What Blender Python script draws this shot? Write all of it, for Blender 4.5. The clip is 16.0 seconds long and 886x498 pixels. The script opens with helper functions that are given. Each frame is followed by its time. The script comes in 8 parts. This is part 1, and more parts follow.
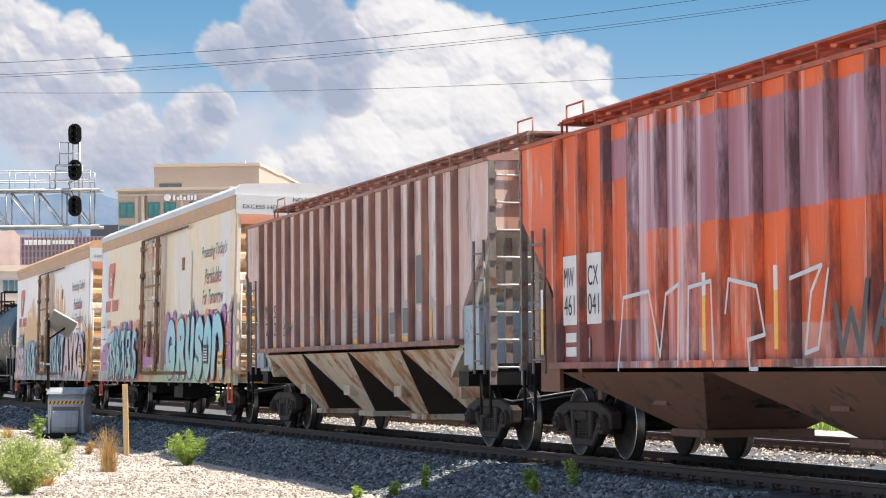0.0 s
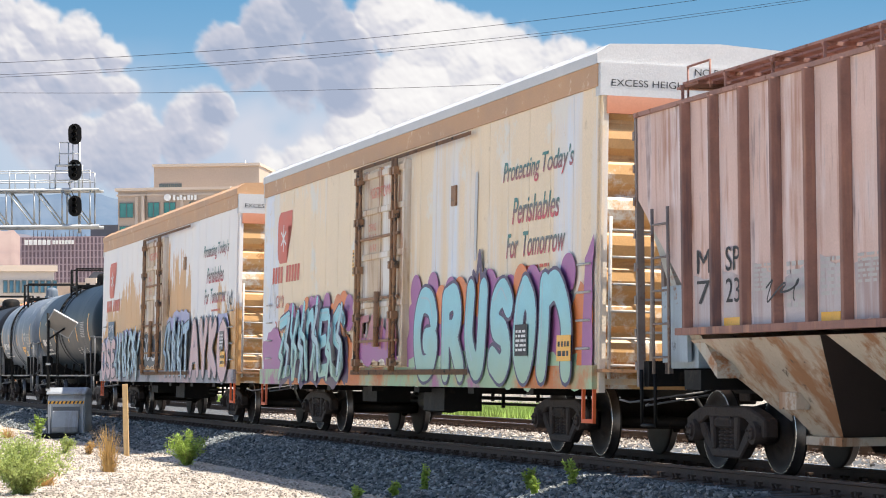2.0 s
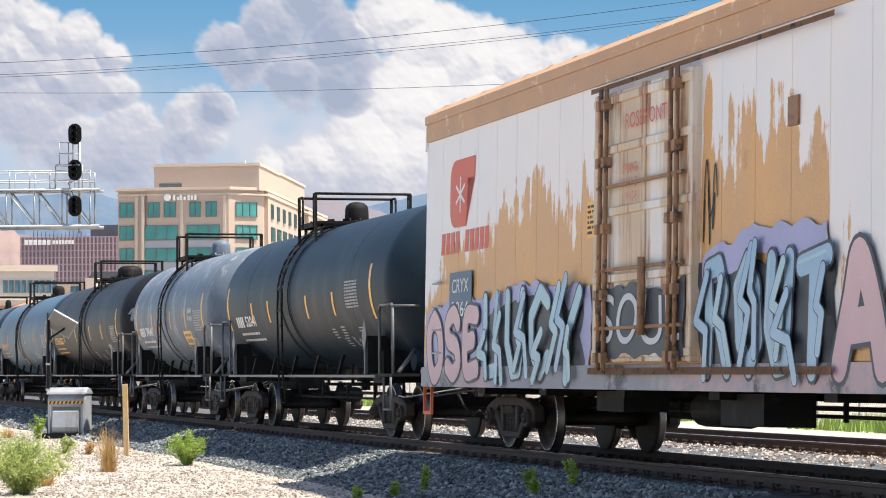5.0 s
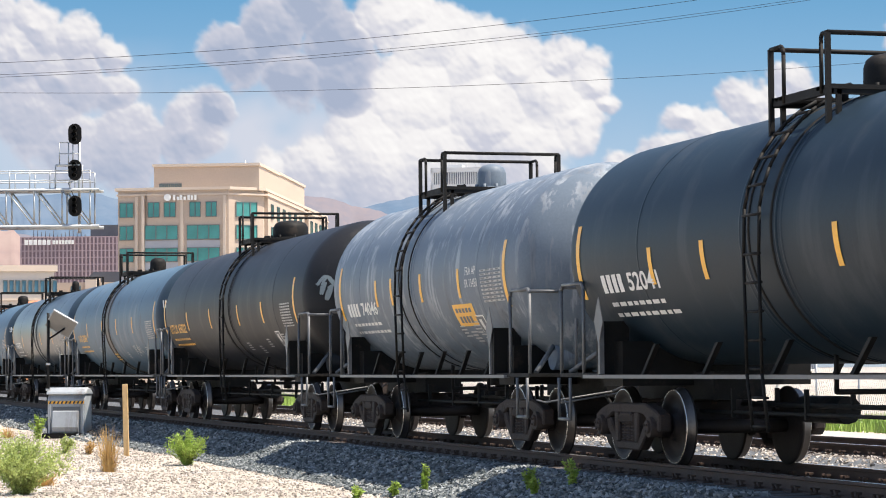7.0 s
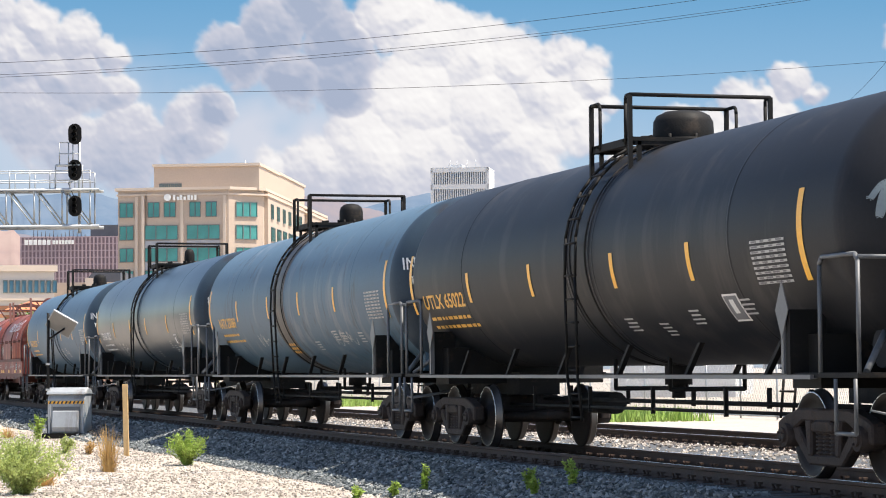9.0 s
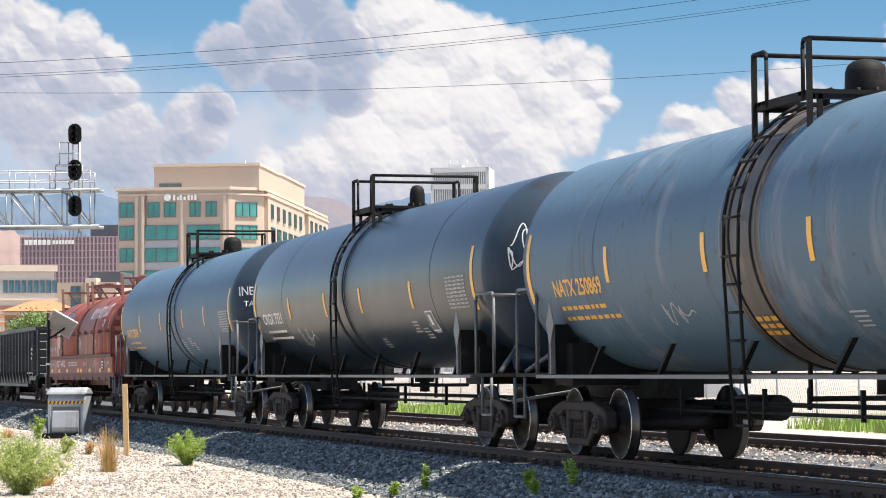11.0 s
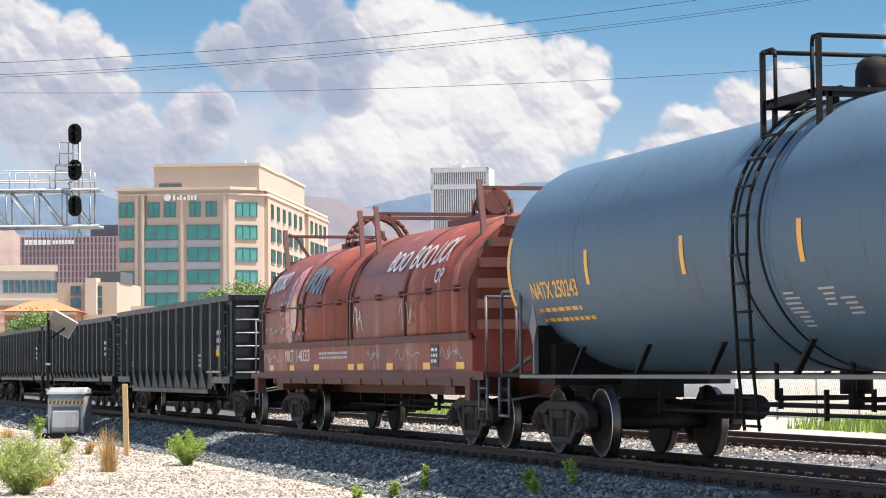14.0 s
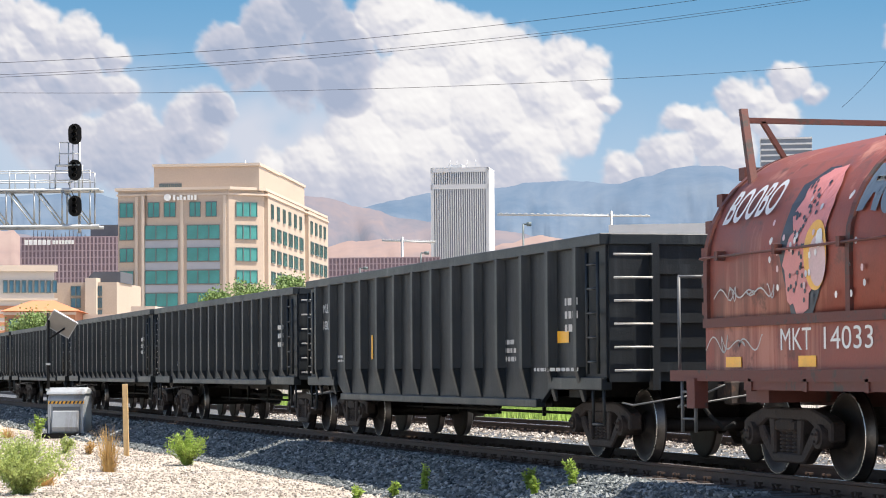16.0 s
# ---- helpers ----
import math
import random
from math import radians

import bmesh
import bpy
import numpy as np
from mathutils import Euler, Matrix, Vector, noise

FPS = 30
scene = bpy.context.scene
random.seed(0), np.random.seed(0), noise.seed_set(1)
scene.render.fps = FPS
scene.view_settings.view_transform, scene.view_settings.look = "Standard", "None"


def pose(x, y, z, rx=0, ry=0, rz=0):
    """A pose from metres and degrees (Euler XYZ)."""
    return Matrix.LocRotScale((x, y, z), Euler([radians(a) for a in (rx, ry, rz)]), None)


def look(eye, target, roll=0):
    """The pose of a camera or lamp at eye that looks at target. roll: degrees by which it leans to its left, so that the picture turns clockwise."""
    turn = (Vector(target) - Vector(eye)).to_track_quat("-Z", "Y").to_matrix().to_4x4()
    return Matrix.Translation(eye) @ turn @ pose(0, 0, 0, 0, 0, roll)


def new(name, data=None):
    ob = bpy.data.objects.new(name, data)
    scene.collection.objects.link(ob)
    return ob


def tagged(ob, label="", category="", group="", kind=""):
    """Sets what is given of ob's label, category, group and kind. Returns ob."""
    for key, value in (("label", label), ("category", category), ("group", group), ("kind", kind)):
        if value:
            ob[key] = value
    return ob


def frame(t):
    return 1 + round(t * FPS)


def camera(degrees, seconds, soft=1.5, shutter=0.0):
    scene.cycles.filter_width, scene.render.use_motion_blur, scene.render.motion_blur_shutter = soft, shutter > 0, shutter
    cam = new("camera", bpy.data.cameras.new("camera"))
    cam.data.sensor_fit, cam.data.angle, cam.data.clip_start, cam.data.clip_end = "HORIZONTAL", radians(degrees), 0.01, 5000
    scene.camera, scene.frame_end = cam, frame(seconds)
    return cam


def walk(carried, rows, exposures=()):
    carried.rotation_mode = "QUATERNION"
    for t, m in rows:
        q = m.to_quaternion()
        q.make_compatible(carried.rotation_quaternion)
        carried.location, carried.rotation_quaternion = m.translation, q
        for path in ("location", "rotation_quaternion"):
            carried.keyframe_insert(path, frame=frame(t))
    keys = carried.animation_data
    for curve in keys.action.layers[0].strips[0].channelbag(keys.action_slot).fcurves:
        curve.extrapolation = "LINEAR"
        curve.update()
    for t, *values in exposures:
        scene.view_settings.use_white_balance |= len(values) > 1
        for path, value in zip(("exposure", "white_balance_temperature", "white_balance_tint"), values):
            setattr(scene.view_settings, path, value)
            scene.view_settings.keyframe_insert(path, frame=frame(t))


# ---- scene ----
cam = camera(20.25, 16.0, soft=1.05)
EYE = Vector((0.0, -11.665, 1.171))
AZ, PITCH, LEAN = 15.817, 2.779, -0.452
VIEW = pose(EYE.x, EYE.y, EYE.z) @ pose(0, 0, 0, 0, 0, 90 - AZ) @ pose(0, 0, 0, 90 + PITCH, 0, 0) @ pose(0, 0, 0, 0, 0, LEAN)
walk(cam, [(0.0, VIEW), (16.0, VIEW)])

# ---------------------------------------------------------------- light
SUN_WAY = Vector((0.22, 0.40, 1.0)).normalized()      # from the ground towards the sun
world = bpy.data.worlds.new("world")
scene.world = world
world.use_nodes = True
wn = world.node_tree.nodes
sky = wn.new("ShaderNodeTexSky")
sky.sky_type, sky.sun_disc = "NISHITA", False
sky.sun_elevation = math.asin(SUN_WAY.z)
sky.sun_rotation = math.atan2(SUN_WAY.x, SUN_WAY.y)
sky.altitude, sky.air_density, sky.dust_density, sky.ozone_density = 1300, 1.0, 2.2, 1.0
world.node_tree.links.new(sky.outputs[0], wn["Background"].inputs[0])
wn["Background"].inputs[1].default_value = 0.118
sun = new("sun", bpy.data.lights.new("sun", "SUN"))
sun.data.energy, sun.data.angle, sun.data.color = 5.0, radians(0.5), (1.0, 0.92, 0.81)
sun.matrix_world = look(SUN_WAY * 200, (0, 0, 0))
scene.view_settings.exposure = 1.0


# ---------------------------------------------------------------- mesh helpers
def box(bm, x0, x1, y0, y1, z0, z1, mi=0):
    r = bmesh.ops.create_cube(bm, size=1)
    for v in r["verts"]:
        v.co = Vector(((x0 + x1) / 2 + v.co.x * (x1 - x0), (y0 + y1) / 2 + v.co.y * (y1 - y0), (z0 + z1) / 2 + v.co.z * (z1 - z0)))
    for f in {f for v in r["verts"] for f in v.link_faces}:
        f.material_index = mi
    return r["verts"]


def rod(bm, a, b, r, n=8, mi=0, r2=None, smooth=True):
    a, b = Vector(a), Vector(b)
    d = b - a
    q = d.to_track_quat("Z", "Y").to_matrix().to_4x4()
    res = bmesh.ops.create_cone(bm, cap_ends=True, segments=n, radius1=r, radius2=r if r2 is None else r2, depth=d.length,
                                matrix=Matrix.Translation((a + b) / 2) @ q)
    for f in {f for v in res["verts"] for f in v.link_faces}:
        f.material_index = mi
        f.smooth = smooth and len(f.verts) == 4
    return res["verts"]


def pipe(bm, pts, r, n=6, mi=0):
    for a, b in zip(pts, pts[1:]):
        rod(bm, a, b, r, n, mi)
    for p in pts[1:-1]:
        s = bmesh.ops.create_icosphere(bm, subdivisions=1, radius=r * 1.02, matrix=Matrix.Translation(p))
        for f in {f for v in s["verts"] for f in v.link_faces}:
            f.material_index, f.smooth = mi, True


def prism(bm, poly, axis, a0, a1, mi=0):
    """A polygon drawn in the two other axes, pushed along axis from a0 to a1."""
    def put(p, a):
        return {"x": (a, p[0], p[1]), "y": (p[0], a, p[1]), "z": (p[0], p[1], a)}[axis]
    lo = [bm.verts.new(put(p, a0)) for p in poly]
    hi = [bm.verts.new(put(p, a1)) for p in poly]
    fs = [bm.faces.new(lo), bm.faces.new(hi)]
    n = len(poly)
    for i in range(n):
        fs.append(bm.faces.new((lo[i], lo[(i + 1) % n], hi[(i + 1) % n], hi[i])))
    for f in fs:
        f.material_index = mi
    bmesh.ops.recalc_face_normals(bm, faces=fs)
    return fs


def spun(bm, prof, axis="x", at=(0, 0, 0), n=32, mi=0, caps=True):
    """A profile of (along, radius) turned round an axis."""
    at = Vector(at)
    rings = []
    for a, r in prof:
        ring = []
        for i in range(n):
            w = 2 * math.pi * i / n
            c, s = r * math.cos(w), r * math.sin(w)
            p = {"x": (a, c, s), "y": (c, a, s), "z": (c, s, a)}[axis]
            ring.append(bm.verts.new(at + Vector(p)))
        rings.append(ring)
    fs = []
    for k, (p, q) in enumerate(zip(rings, rings[1:])):
        for i in range(n):
            f = bm.faces.new((p[i], p[(i + 1) % n], q[(i + 1) % n], q[i]))
            f.smooth = True
            f.material_index = mi[k] if isinstance(mi, (list, tuple)) else mi
            fs.append(f)
    if caps:
        for ring, m in ((rings[0], 0), (rings[-1], -1)):
            f = bm.faces.new(ring)
            f.material_index = mi[m] if isinstance(mi, (list, tuple)) else mi
            fs.append(f)
    bmesh.ops.recalc_face_normals(bm, faces=fs)
    return fs


def sheet(name, bm, mats, bevel=0.0):
    if bevel:
        es = [e for e in bm.edges if e.is_manifold and e.calc_face_angle(0) > 0.6]
        bmesh.ops.bevel(bm, geom=es, offset=bevel, segments=1, affect="EDGES", clamp_overlap=True)
    me = bpy.data.meshes.new(name)
    bm.to_mesh(me)
    bm.free()
    for m in mats if isinstance(mats, (list, tuple)) else [mats]:
        me.materials.append(m)
    return me


def part(name, bm, mats, parent=None, label="", bevel=0.0, at=None):
    """Links a bmesh (or a ready mesh) as one mesh object under a thing or a part."""
    me = bm if isinstance(bm, bpy.types.Mesh) else sheet(name, bm, mats, bevel)
    ob = new(name, me)
    if parent:
        ob.parent = parent
    if at is not None:
        ob.matrix_basis = at
    return tagged(ob, label)


def pieces(name, bm, mats, parent):
    """Each separate piece of a bmesh becomes a part of its own."""
    left = set(bm.verts)
    while left:
        grow, seen = [left.pop()], set()
        while grow:
            v = grow.pop()
            seen.add(v)
            for e in v.link_edges:
                o = e.other_vert(v)
                if o in left:
                    left.discard(o)
                    grow.append(o)
        one = bmesh.new()
        twin = {v: one.verts.new(v.co) for v in seen}
        for f in {f for v in seen for f in v.link_faces}:
            g = one.faces.new([twin[v] for v in f.verts])
            g.material_index, g.smooth = f.material_index, f.smooth
        part(name, one, mats, parent)
    bm.free()


def B():
    return bmesh.new()


def lettering(text, size, fat=0.0, spread=1.0, thick=0.0, lean=0.0, align="CENTER"):
    """A mesh of words in the built-in font, standing in the xz plane, facing -y."""
    cu = bpy.data.curves.new("words", "FONT")
    cu.body, cu.size, cu.offset, cu.extrude, cu.shear = text, size, fat, thick, lean
    cu.align_x, cu.align_y = align, "CENTER"
    cu.resolution_u = 3
    ob = bpy.data.objects.new("words", cu)
    me = bpy.data.meshes.new_from_object(ob)
    me.transform(pose(0, 0, 0, 90, 0, 0) @ Matrix.Diagonal((spread, 1, 1, 1)))
    bpy.data.objects.remove(ob)
    bpy.data.curves.remove(cu)
    return me


def words(name, text, size, mat, parent, x, y, z, label="", **kw):
    me = lettering(text, size, **kw)
    me.materials.clear()
    me.materials.append(mat)
    return part(name, me, mat, parent, label, at=pose(x, y, z))


# ---------------------------------------------------------------- materials
def ramp(nt, fac, stops):
    r = nt.nodes.new("ShaderNodeValToRGB")
    els = r.color_ramp.elements
    while len(els) < len(stops):
        els.new(0.5)
    for e, (p, c) in zip(els, stops):
        e.position = p
        e.color = (*c, 1) if len(c) == 3 else c
    nt.links.new(fac, r.inputs[0])
    return r.outputs[0]


def noisy(nt, co, scale, stretch=(1, 1, 1), detail=5, rough=0.6, distort=0.0):
    mp = nt.nodes.new("ShaderNodeMapping")
    mp.inputs["Scale"].default_value = stretch
    nt.links.new(co, mp.inputs[0])
    nz = nt.nodes.new("ShaderNodeTexNoise")
    nz.inputs["Scale"].default_value, nz.inputs["Detail"].default_value = scale, detail
    nz.inputs["Roughness"].default_value, nz.inputs["Distortion"].default_value = rough, distort
    nt.links.new(mp.outputs[0], nz.inputs["Vector"])
    return nz.outputs["Fac"]


def blend(nt, fac, a, b, mode="MIX"):
    m = nt.nodes.new("ShaderNodeMix")
    m.data_type, m.blend_type = "RGBA", mode
    for sock, v in ((m.inputs[0], fac), (m.inputs[6], a), (m.inputs[7], b)):
        if isinstance(v, bpy.types.NodeSocket):
            nt.links.new(v, sock)
        elif isinstance(v, (int, float)):
            sock.default_value = v
        else:
            sock.default_value = (*v, 1)
    return m.outputs[2]


def calc(nt, op, a, b=0.0, c=0.0, clamp=False):
    m = nt.nodes.new("ShaderNodeMath")
    m.operation, m.use_clamp = op, clamp
    for sock, v in zip(m.inputs, (a, b, c)):
        if isinstance(v, bpy.types.NodeSocket):
            nt.links.new(v, sock)
        else:
            sock.default_value = v
    return m.outputs[0]


def surf(name, base, vary=0.18, scale=1.5, streaks=(), spots=(), rough=0.6, metal=0.0, bump=0.15, grain=40, gloss_vary=0.15, coord="Object", rand=0.0, coat=0.0, spec=0.5):
    """A worn surface: two scales of tone, vertical streaks [(colour, amount, scale)] and patches [(colour, amount, scale)]."""
    mt = bpy.data.materials.new(name)
    mt.use_nodes = True
    nt = mt.node_tree
    bs = nt.nodes["Principled BSDF"]
    co = nt.nodes.new("ShaderNodeTexCoord").outputs[coord]
    big = noisy(nt, co, scale)
    fine = noisy(nt, co, grain, detail=3)
    dark = tuple(c * (1 - vary * 1.6) for c in base)
    lite = tuple(min(1, c * (1 + vary)) for c in base)
    col = ramp(nt, big, [(0.3, dark), (0.7, lite)])
    col = blend(nt, 0.35, col, ramp(nt, fine, [(0.3, tuple(c * 0.8 for c in base)), (0.7, tuple(min(1, c * 1.15) for c in base))]))
    for c, amount, sc in streaks:
        f = noisy(nt, co, sc, (1, 1, 0.07), detail=6, rough=0.65)
        lim = noisy(nt, co, sc * 0.25, (1, 1, 0.6), detail=3)
        f = calc(nt, "ADD", f, calc(nt, "MULTIPLY", calc(nt, "SUBTRACT", lim, 0.5), 0.6))
        col = blend(nt, ramp(nt, f, [(0.62 - 0.3 * amount, (0, 0, 0)), (0.74 - 0.24 * amount, (1, 1, 1))]), col, c)
    for c, amount, sc in spots:
        f = noisy(nt, co, sc, detail=7, rough=0.7)
        col = blend(nt, ramp(nt, f, [(0.66 - 0.3 * amount, (0, 0, 0)), (0.72 - 0.24 * amount, (1, 1, 1))]), col, c)
    if rand:
        oi = nt.nodes.new("ShaderNodeObjectInfo").outputs["Random"]
        k = calc(nt, "MULTIPLY_ADD", oi, 2 * rand, 1 - rand)
        hs = nt.nodes.new("ShaderNodeHueSaturation")
        nt.links.new(k, hs.inputs["Value"])
        nt.links.new(col, hs.inputs["Color"])
        col = hs.outputs[0]
    nt.links.new(col, bs.inputs["Base Color"])
    nt.links.new(calc(nt, "MULTIPLY_ADD", big, gloss_vary * 2, rough - gloss_vary, clamp=True), bs.inputs["Roughness"])
    bs.inputs["Metallic"].default_value = metal
    bs.inputs["Coat Weight"].default_value = coat
    bs.inputs["Specular IOR Level"].default_value = spec
    if bump:
        bp = nt.nodes.new("ShaderNodeBump")
        bp.inputs["Strength"].default_value, bp.inputs["Distance"].default_value = bump, 0.02
        nt.links.new(fine, bp.inputs["Height"])
        nt.links.new(bp.outputs[0], bs.inputs["Normal"])
    return mt


RUST, GRIME, BLACK = (0.16, 0.065, 0.03), (0.05, 0.042, 0.036), (0.012, 0.012, 0.014)
M_BLACK = surf("black_underframe", (0.009, 0.0085, 0.008), 0.3, 4, spots=[((0.024, 0.018, 0.014), 0.3, 3)], rough=0.7, spec=0.2)
M_TRUCK = surf("truck_cast_steel", (0.042, 0.032, 0.028), 0.3, 5, spots=[((0.020, 0.016, 0.014), 0.35, 6), ((0.10, 0.055, 0.035), 0.2, 3)], rough=0.7, bump=0.4, spec=0.2)
M_WHEEL = surf("wheel_face", (0.022, 0.017, 0.015), 0.3, 5, spots=[((0.05, 0.027, 0.019), 0.25, 6)], rough=0.6, spec=0.25)
M_TREAD = surf("polished_tread", (0.55, 0.54, 0.52), 0.1, 5, rough=0.28, metal=1.0, bump=0.03)
M_WTREAD = surf("worn_wheel_tread", (0.14, 0.125, 0.115), 0.2, 5, rough=0.42, metal=1.0, bump=0.03)
M_RAIL = surf("rail_web_rust", (0.075, 0.045, 0.032), 0.25, 3, rough=0.8, bump=0.3)
M_STEEL = surf("galvanised_steel", (0.42, 0.43, 0.43), 0.15, 6, rough=0.45, metal=0.6, bump=0.05)
M_HOSE = surf("dull_steel_lever", (0.13, 0.13, 0.13), 0.2, 6, rough=0.5, bump=0)
M_GRAB = surf("grab_iron_pale", (0.45, 0.43, 0.4), 0.2, 6, spots=[(RUST, 0.2, 8)], rough=0.5)
M_WHITE = surf("white_lettering", (0.72, 0.71, 0.68), 0.1, 4, rough=0.6, bump=0)
M_YELLOW = surf("yellow_reflector", (0.85, 0.42, 0.02), 0.1, 6, spots=[((0.4, 0.2, 0.03), 0.15, 9)], rough=0.4, bump=0)
M_INK = surf("black_lettering", (0.02, 0.02, 0.022), 0.1, 4, rough=0.6, bump=0)
M_GLASS = surf("green_glass", (0.05, 0.24, 0.22), 0.25, 0.3, rough=0.12, bump=0, gloss_vary=0.04)

# ---------------------------------------------------------------- ground and tracks
M_SAND = surf("sandy_gravel", (0.40, 0.345, 0.285), 0.15, 0.35, spots=[((0.30, 0.255, 0.205), 0.33, 4), ((0.48, 0.425, 0.37), 0.3, 9), ((0.38, 0.37, 0.36), 0.28, 1.1)], rough=0.95, bump=0.8, grain=14)
M_BALLAST = surf("ballast_bed", (0.085, 0.09, 0.095), 0.3, 2, spots=[((0.03, 0.03, 0.034), 0.5, 14), ((0.2, 0.19, 0.18), 0.3, 11)], rough=0.95, bump=1.0, grain=18)
M_STONE = surf("ballast_stone", (0.21, 0.215, 0.22), 0.3, 3, rough=0.9, bump=0.2)
M_TIE = surf("creosoted_tie", (0.07, 0.05, 0.04), 0.3, 3, rough=0.9, rand=0.3)


def ground_height(x, y):
    prof = [(-400, -0.6), (-12, -0.6), (-3.3, -0.6), (-2.6, -0.47), (-1.75, -0.17), (2.2, -0.17), (2.7, -0.26), (3.3, -0.17), (6.9, -0.17), (8.6, -0.5), (4000, -0.5)]
    for (a, za), (b, zb) in zip(prof, prof[1:]):
        if y <= b:
            z = za + (zb - za) * (y - a) / (b - a)
            break
    if y < -1.8 and x > -140:
        z += 0.05 * noise.noise((x * 0.35, y * 0.5, 0)) + 0.02 * noise.noise((x * 1.6, y * 1.6, 3))
    return z


def ground_sheet():
    xs = [60, 20, 0] + [-5 - 0.6 * i for i in range(120)] + [-78 - 4 * i for i in range(16)] + [-150, -220, -350, -600, -1000, -2000, -4700]
    ys = [-2000, -300, -60, -25, -16] + [-12 + 0.5 * i for i in range(17)] + [-3.6 + 0.2 * i for i in range(11)] + [-1.5, 0, 2.2, 2.7, 3.3, 5, 6.9, 7.6, 8.6, 12, 20, 40, 90, 200, 500, 1200, 3000]
    bm = B()
    g = [[bm.verts.new((x, y, ground_height(x, y))) for y in ys] for x in xs]
    for i in range(len(xs) - 1):
        for j in range(len(ys) - 1):
            f = bm.faces.new((g[i][j], g[i + 1][j], g[i + 1][j + 1], g[i][j + 1]))
            y = (ys[j] + ys[j + 1]) / 2
            f.material_index = 1 if -3.1 < y < 7.4 else 0
            f.smooth = True
    bmesh.ops.recalc_face_normals(bm, faces=bm.faces)
    tagged(part("ground", bm, [M_SAND, M_BALLAST]), "pale sandy gravel ground with grey ballast under tracks", "ground", kind="structure")


ground_sheet()


def stones(name, n, x0, x1, y0, y1, size, mat, seed, label, bias=1.0):
    rng = np.random.default_rng(seed)
    oct_v = np.array([(1, 0, 0), (-1, 0, 0), (0, 1, 0), (0, -1, 0), (0, 0, 1), (0, 0, -1)], float)
    oct_f = np.array([(0, 2, 4), (2, 1, 4), (1, 3, 4), (3, 0, 4), (2, 0, 5), (1, 2, 5), (3, 1, 5), (0, 3, 5)])
    xs = x0 + (x1 - x0) * rng.random(n) ** bias
    ys = y0 + (y1 - y0) * rng.random(n)
    vs = np.zeros((n, 6, 3))
    for i in range(n):
        s = size * (0.5 + 0.9 * rng.random())
        v = oct_v * (s * (0.6 + 0.7 * rng.random((6, 1)))) + rng.normal(0, 0.15 * s, (6, 3))
        m = np.array(Euler(rng.random(3) * 6.28).to_matrix())
        v = v @ m.T
        v[:, 2] *= 0.8
        vs[i] = v + (xs[i], ys[i], ground_height(xs[i], ys[i]) + 0.25 * s)
    fs = (oct_f[None] + 6 * np.arange(n)[:, None, None]).reshape(-1, 3)
    me = bpy.data.meshes.new(name)
    me.from_pydata(vs.reshape(-1, 3).tolist(), [], fs.tolist())
    me.materials.append(mat)
    tagged(new(name, me), label, "ballast", kind="stuff")


def island_tone(mt, dark, lite):
    nt = mt.node_tree
    r = nt.nodes.new("ShaderNodeNewGeometry").outputs["Random Per Island"]
    bs = nt.nodes["Principled BSDF"]
    nt.links.new(ramp(nt, r, [(0.0, dark), (0.75, tuple((a + b) / 2 for a, b in zip(dark, lite))), (1.0, lite)]), bs.inputs["Base Color"])


island_tone(M_STONE, (0.020, 0.030, 0.033), (0.33, 0.345, 0.34))
M_PEBBLE = surf("sand_pebble", (0.4, 0.33, 0.26), 0.2, 3, rough=0.95, bump=0)
island_tone(M_PEBBLE, (0.20, 0.172, 0.143), (0.60, 0.54, 0.475))
stones("ballast_stones", 30000, -24, -62, -3.15, -1.35, 0.036, M_STONE, 1, "loose grey crushed stone ballast beside the rails", 1.25)
stones("ballast_stones", 5000, -62, -110, -3.3, -1.35, 0.05, M_STONE, 2, "loose grey crushed stone ballast beside the rails")
stones("ballast_stones", 12000, -26, -75, 1.2, 7.0, 0.034, M_PEBBLE, 3, "loose grey crushed stone ballast between the tracks")
stones("gravel", 26000, -28, -75, -8.8, -2.8, 0.021, M_PEBBLE, 4, "small pale pebbles scattered on sandy ground", 1.3)


def rail_line(y, near):
    prof = [(-0.07, -0.172), (0.07, -0.172), (0.07, -0.16), (0.012, -0.145), (0.012, -0.045), (0.036, -0.035), (0.036, -0.004), (0.028, 0.0),
            (-0.028, 0.0), (-0.036, -0.004), (-0.036, -0.035), (-0.012, -0.045), (-0.012, -0.145), (-0.07, -0.16)]
    bm = B()
    prism(bm, [(p[0] + y, p[1]) for p in prof], "x", -700, 30)
    for f in bm.faces:
        if f.normal.z > 0.9 and f.calc_center_median().z > -0.003:
            f.material_index = 1
    return part("rail", bm, [M_RAIL, M_TREAD])


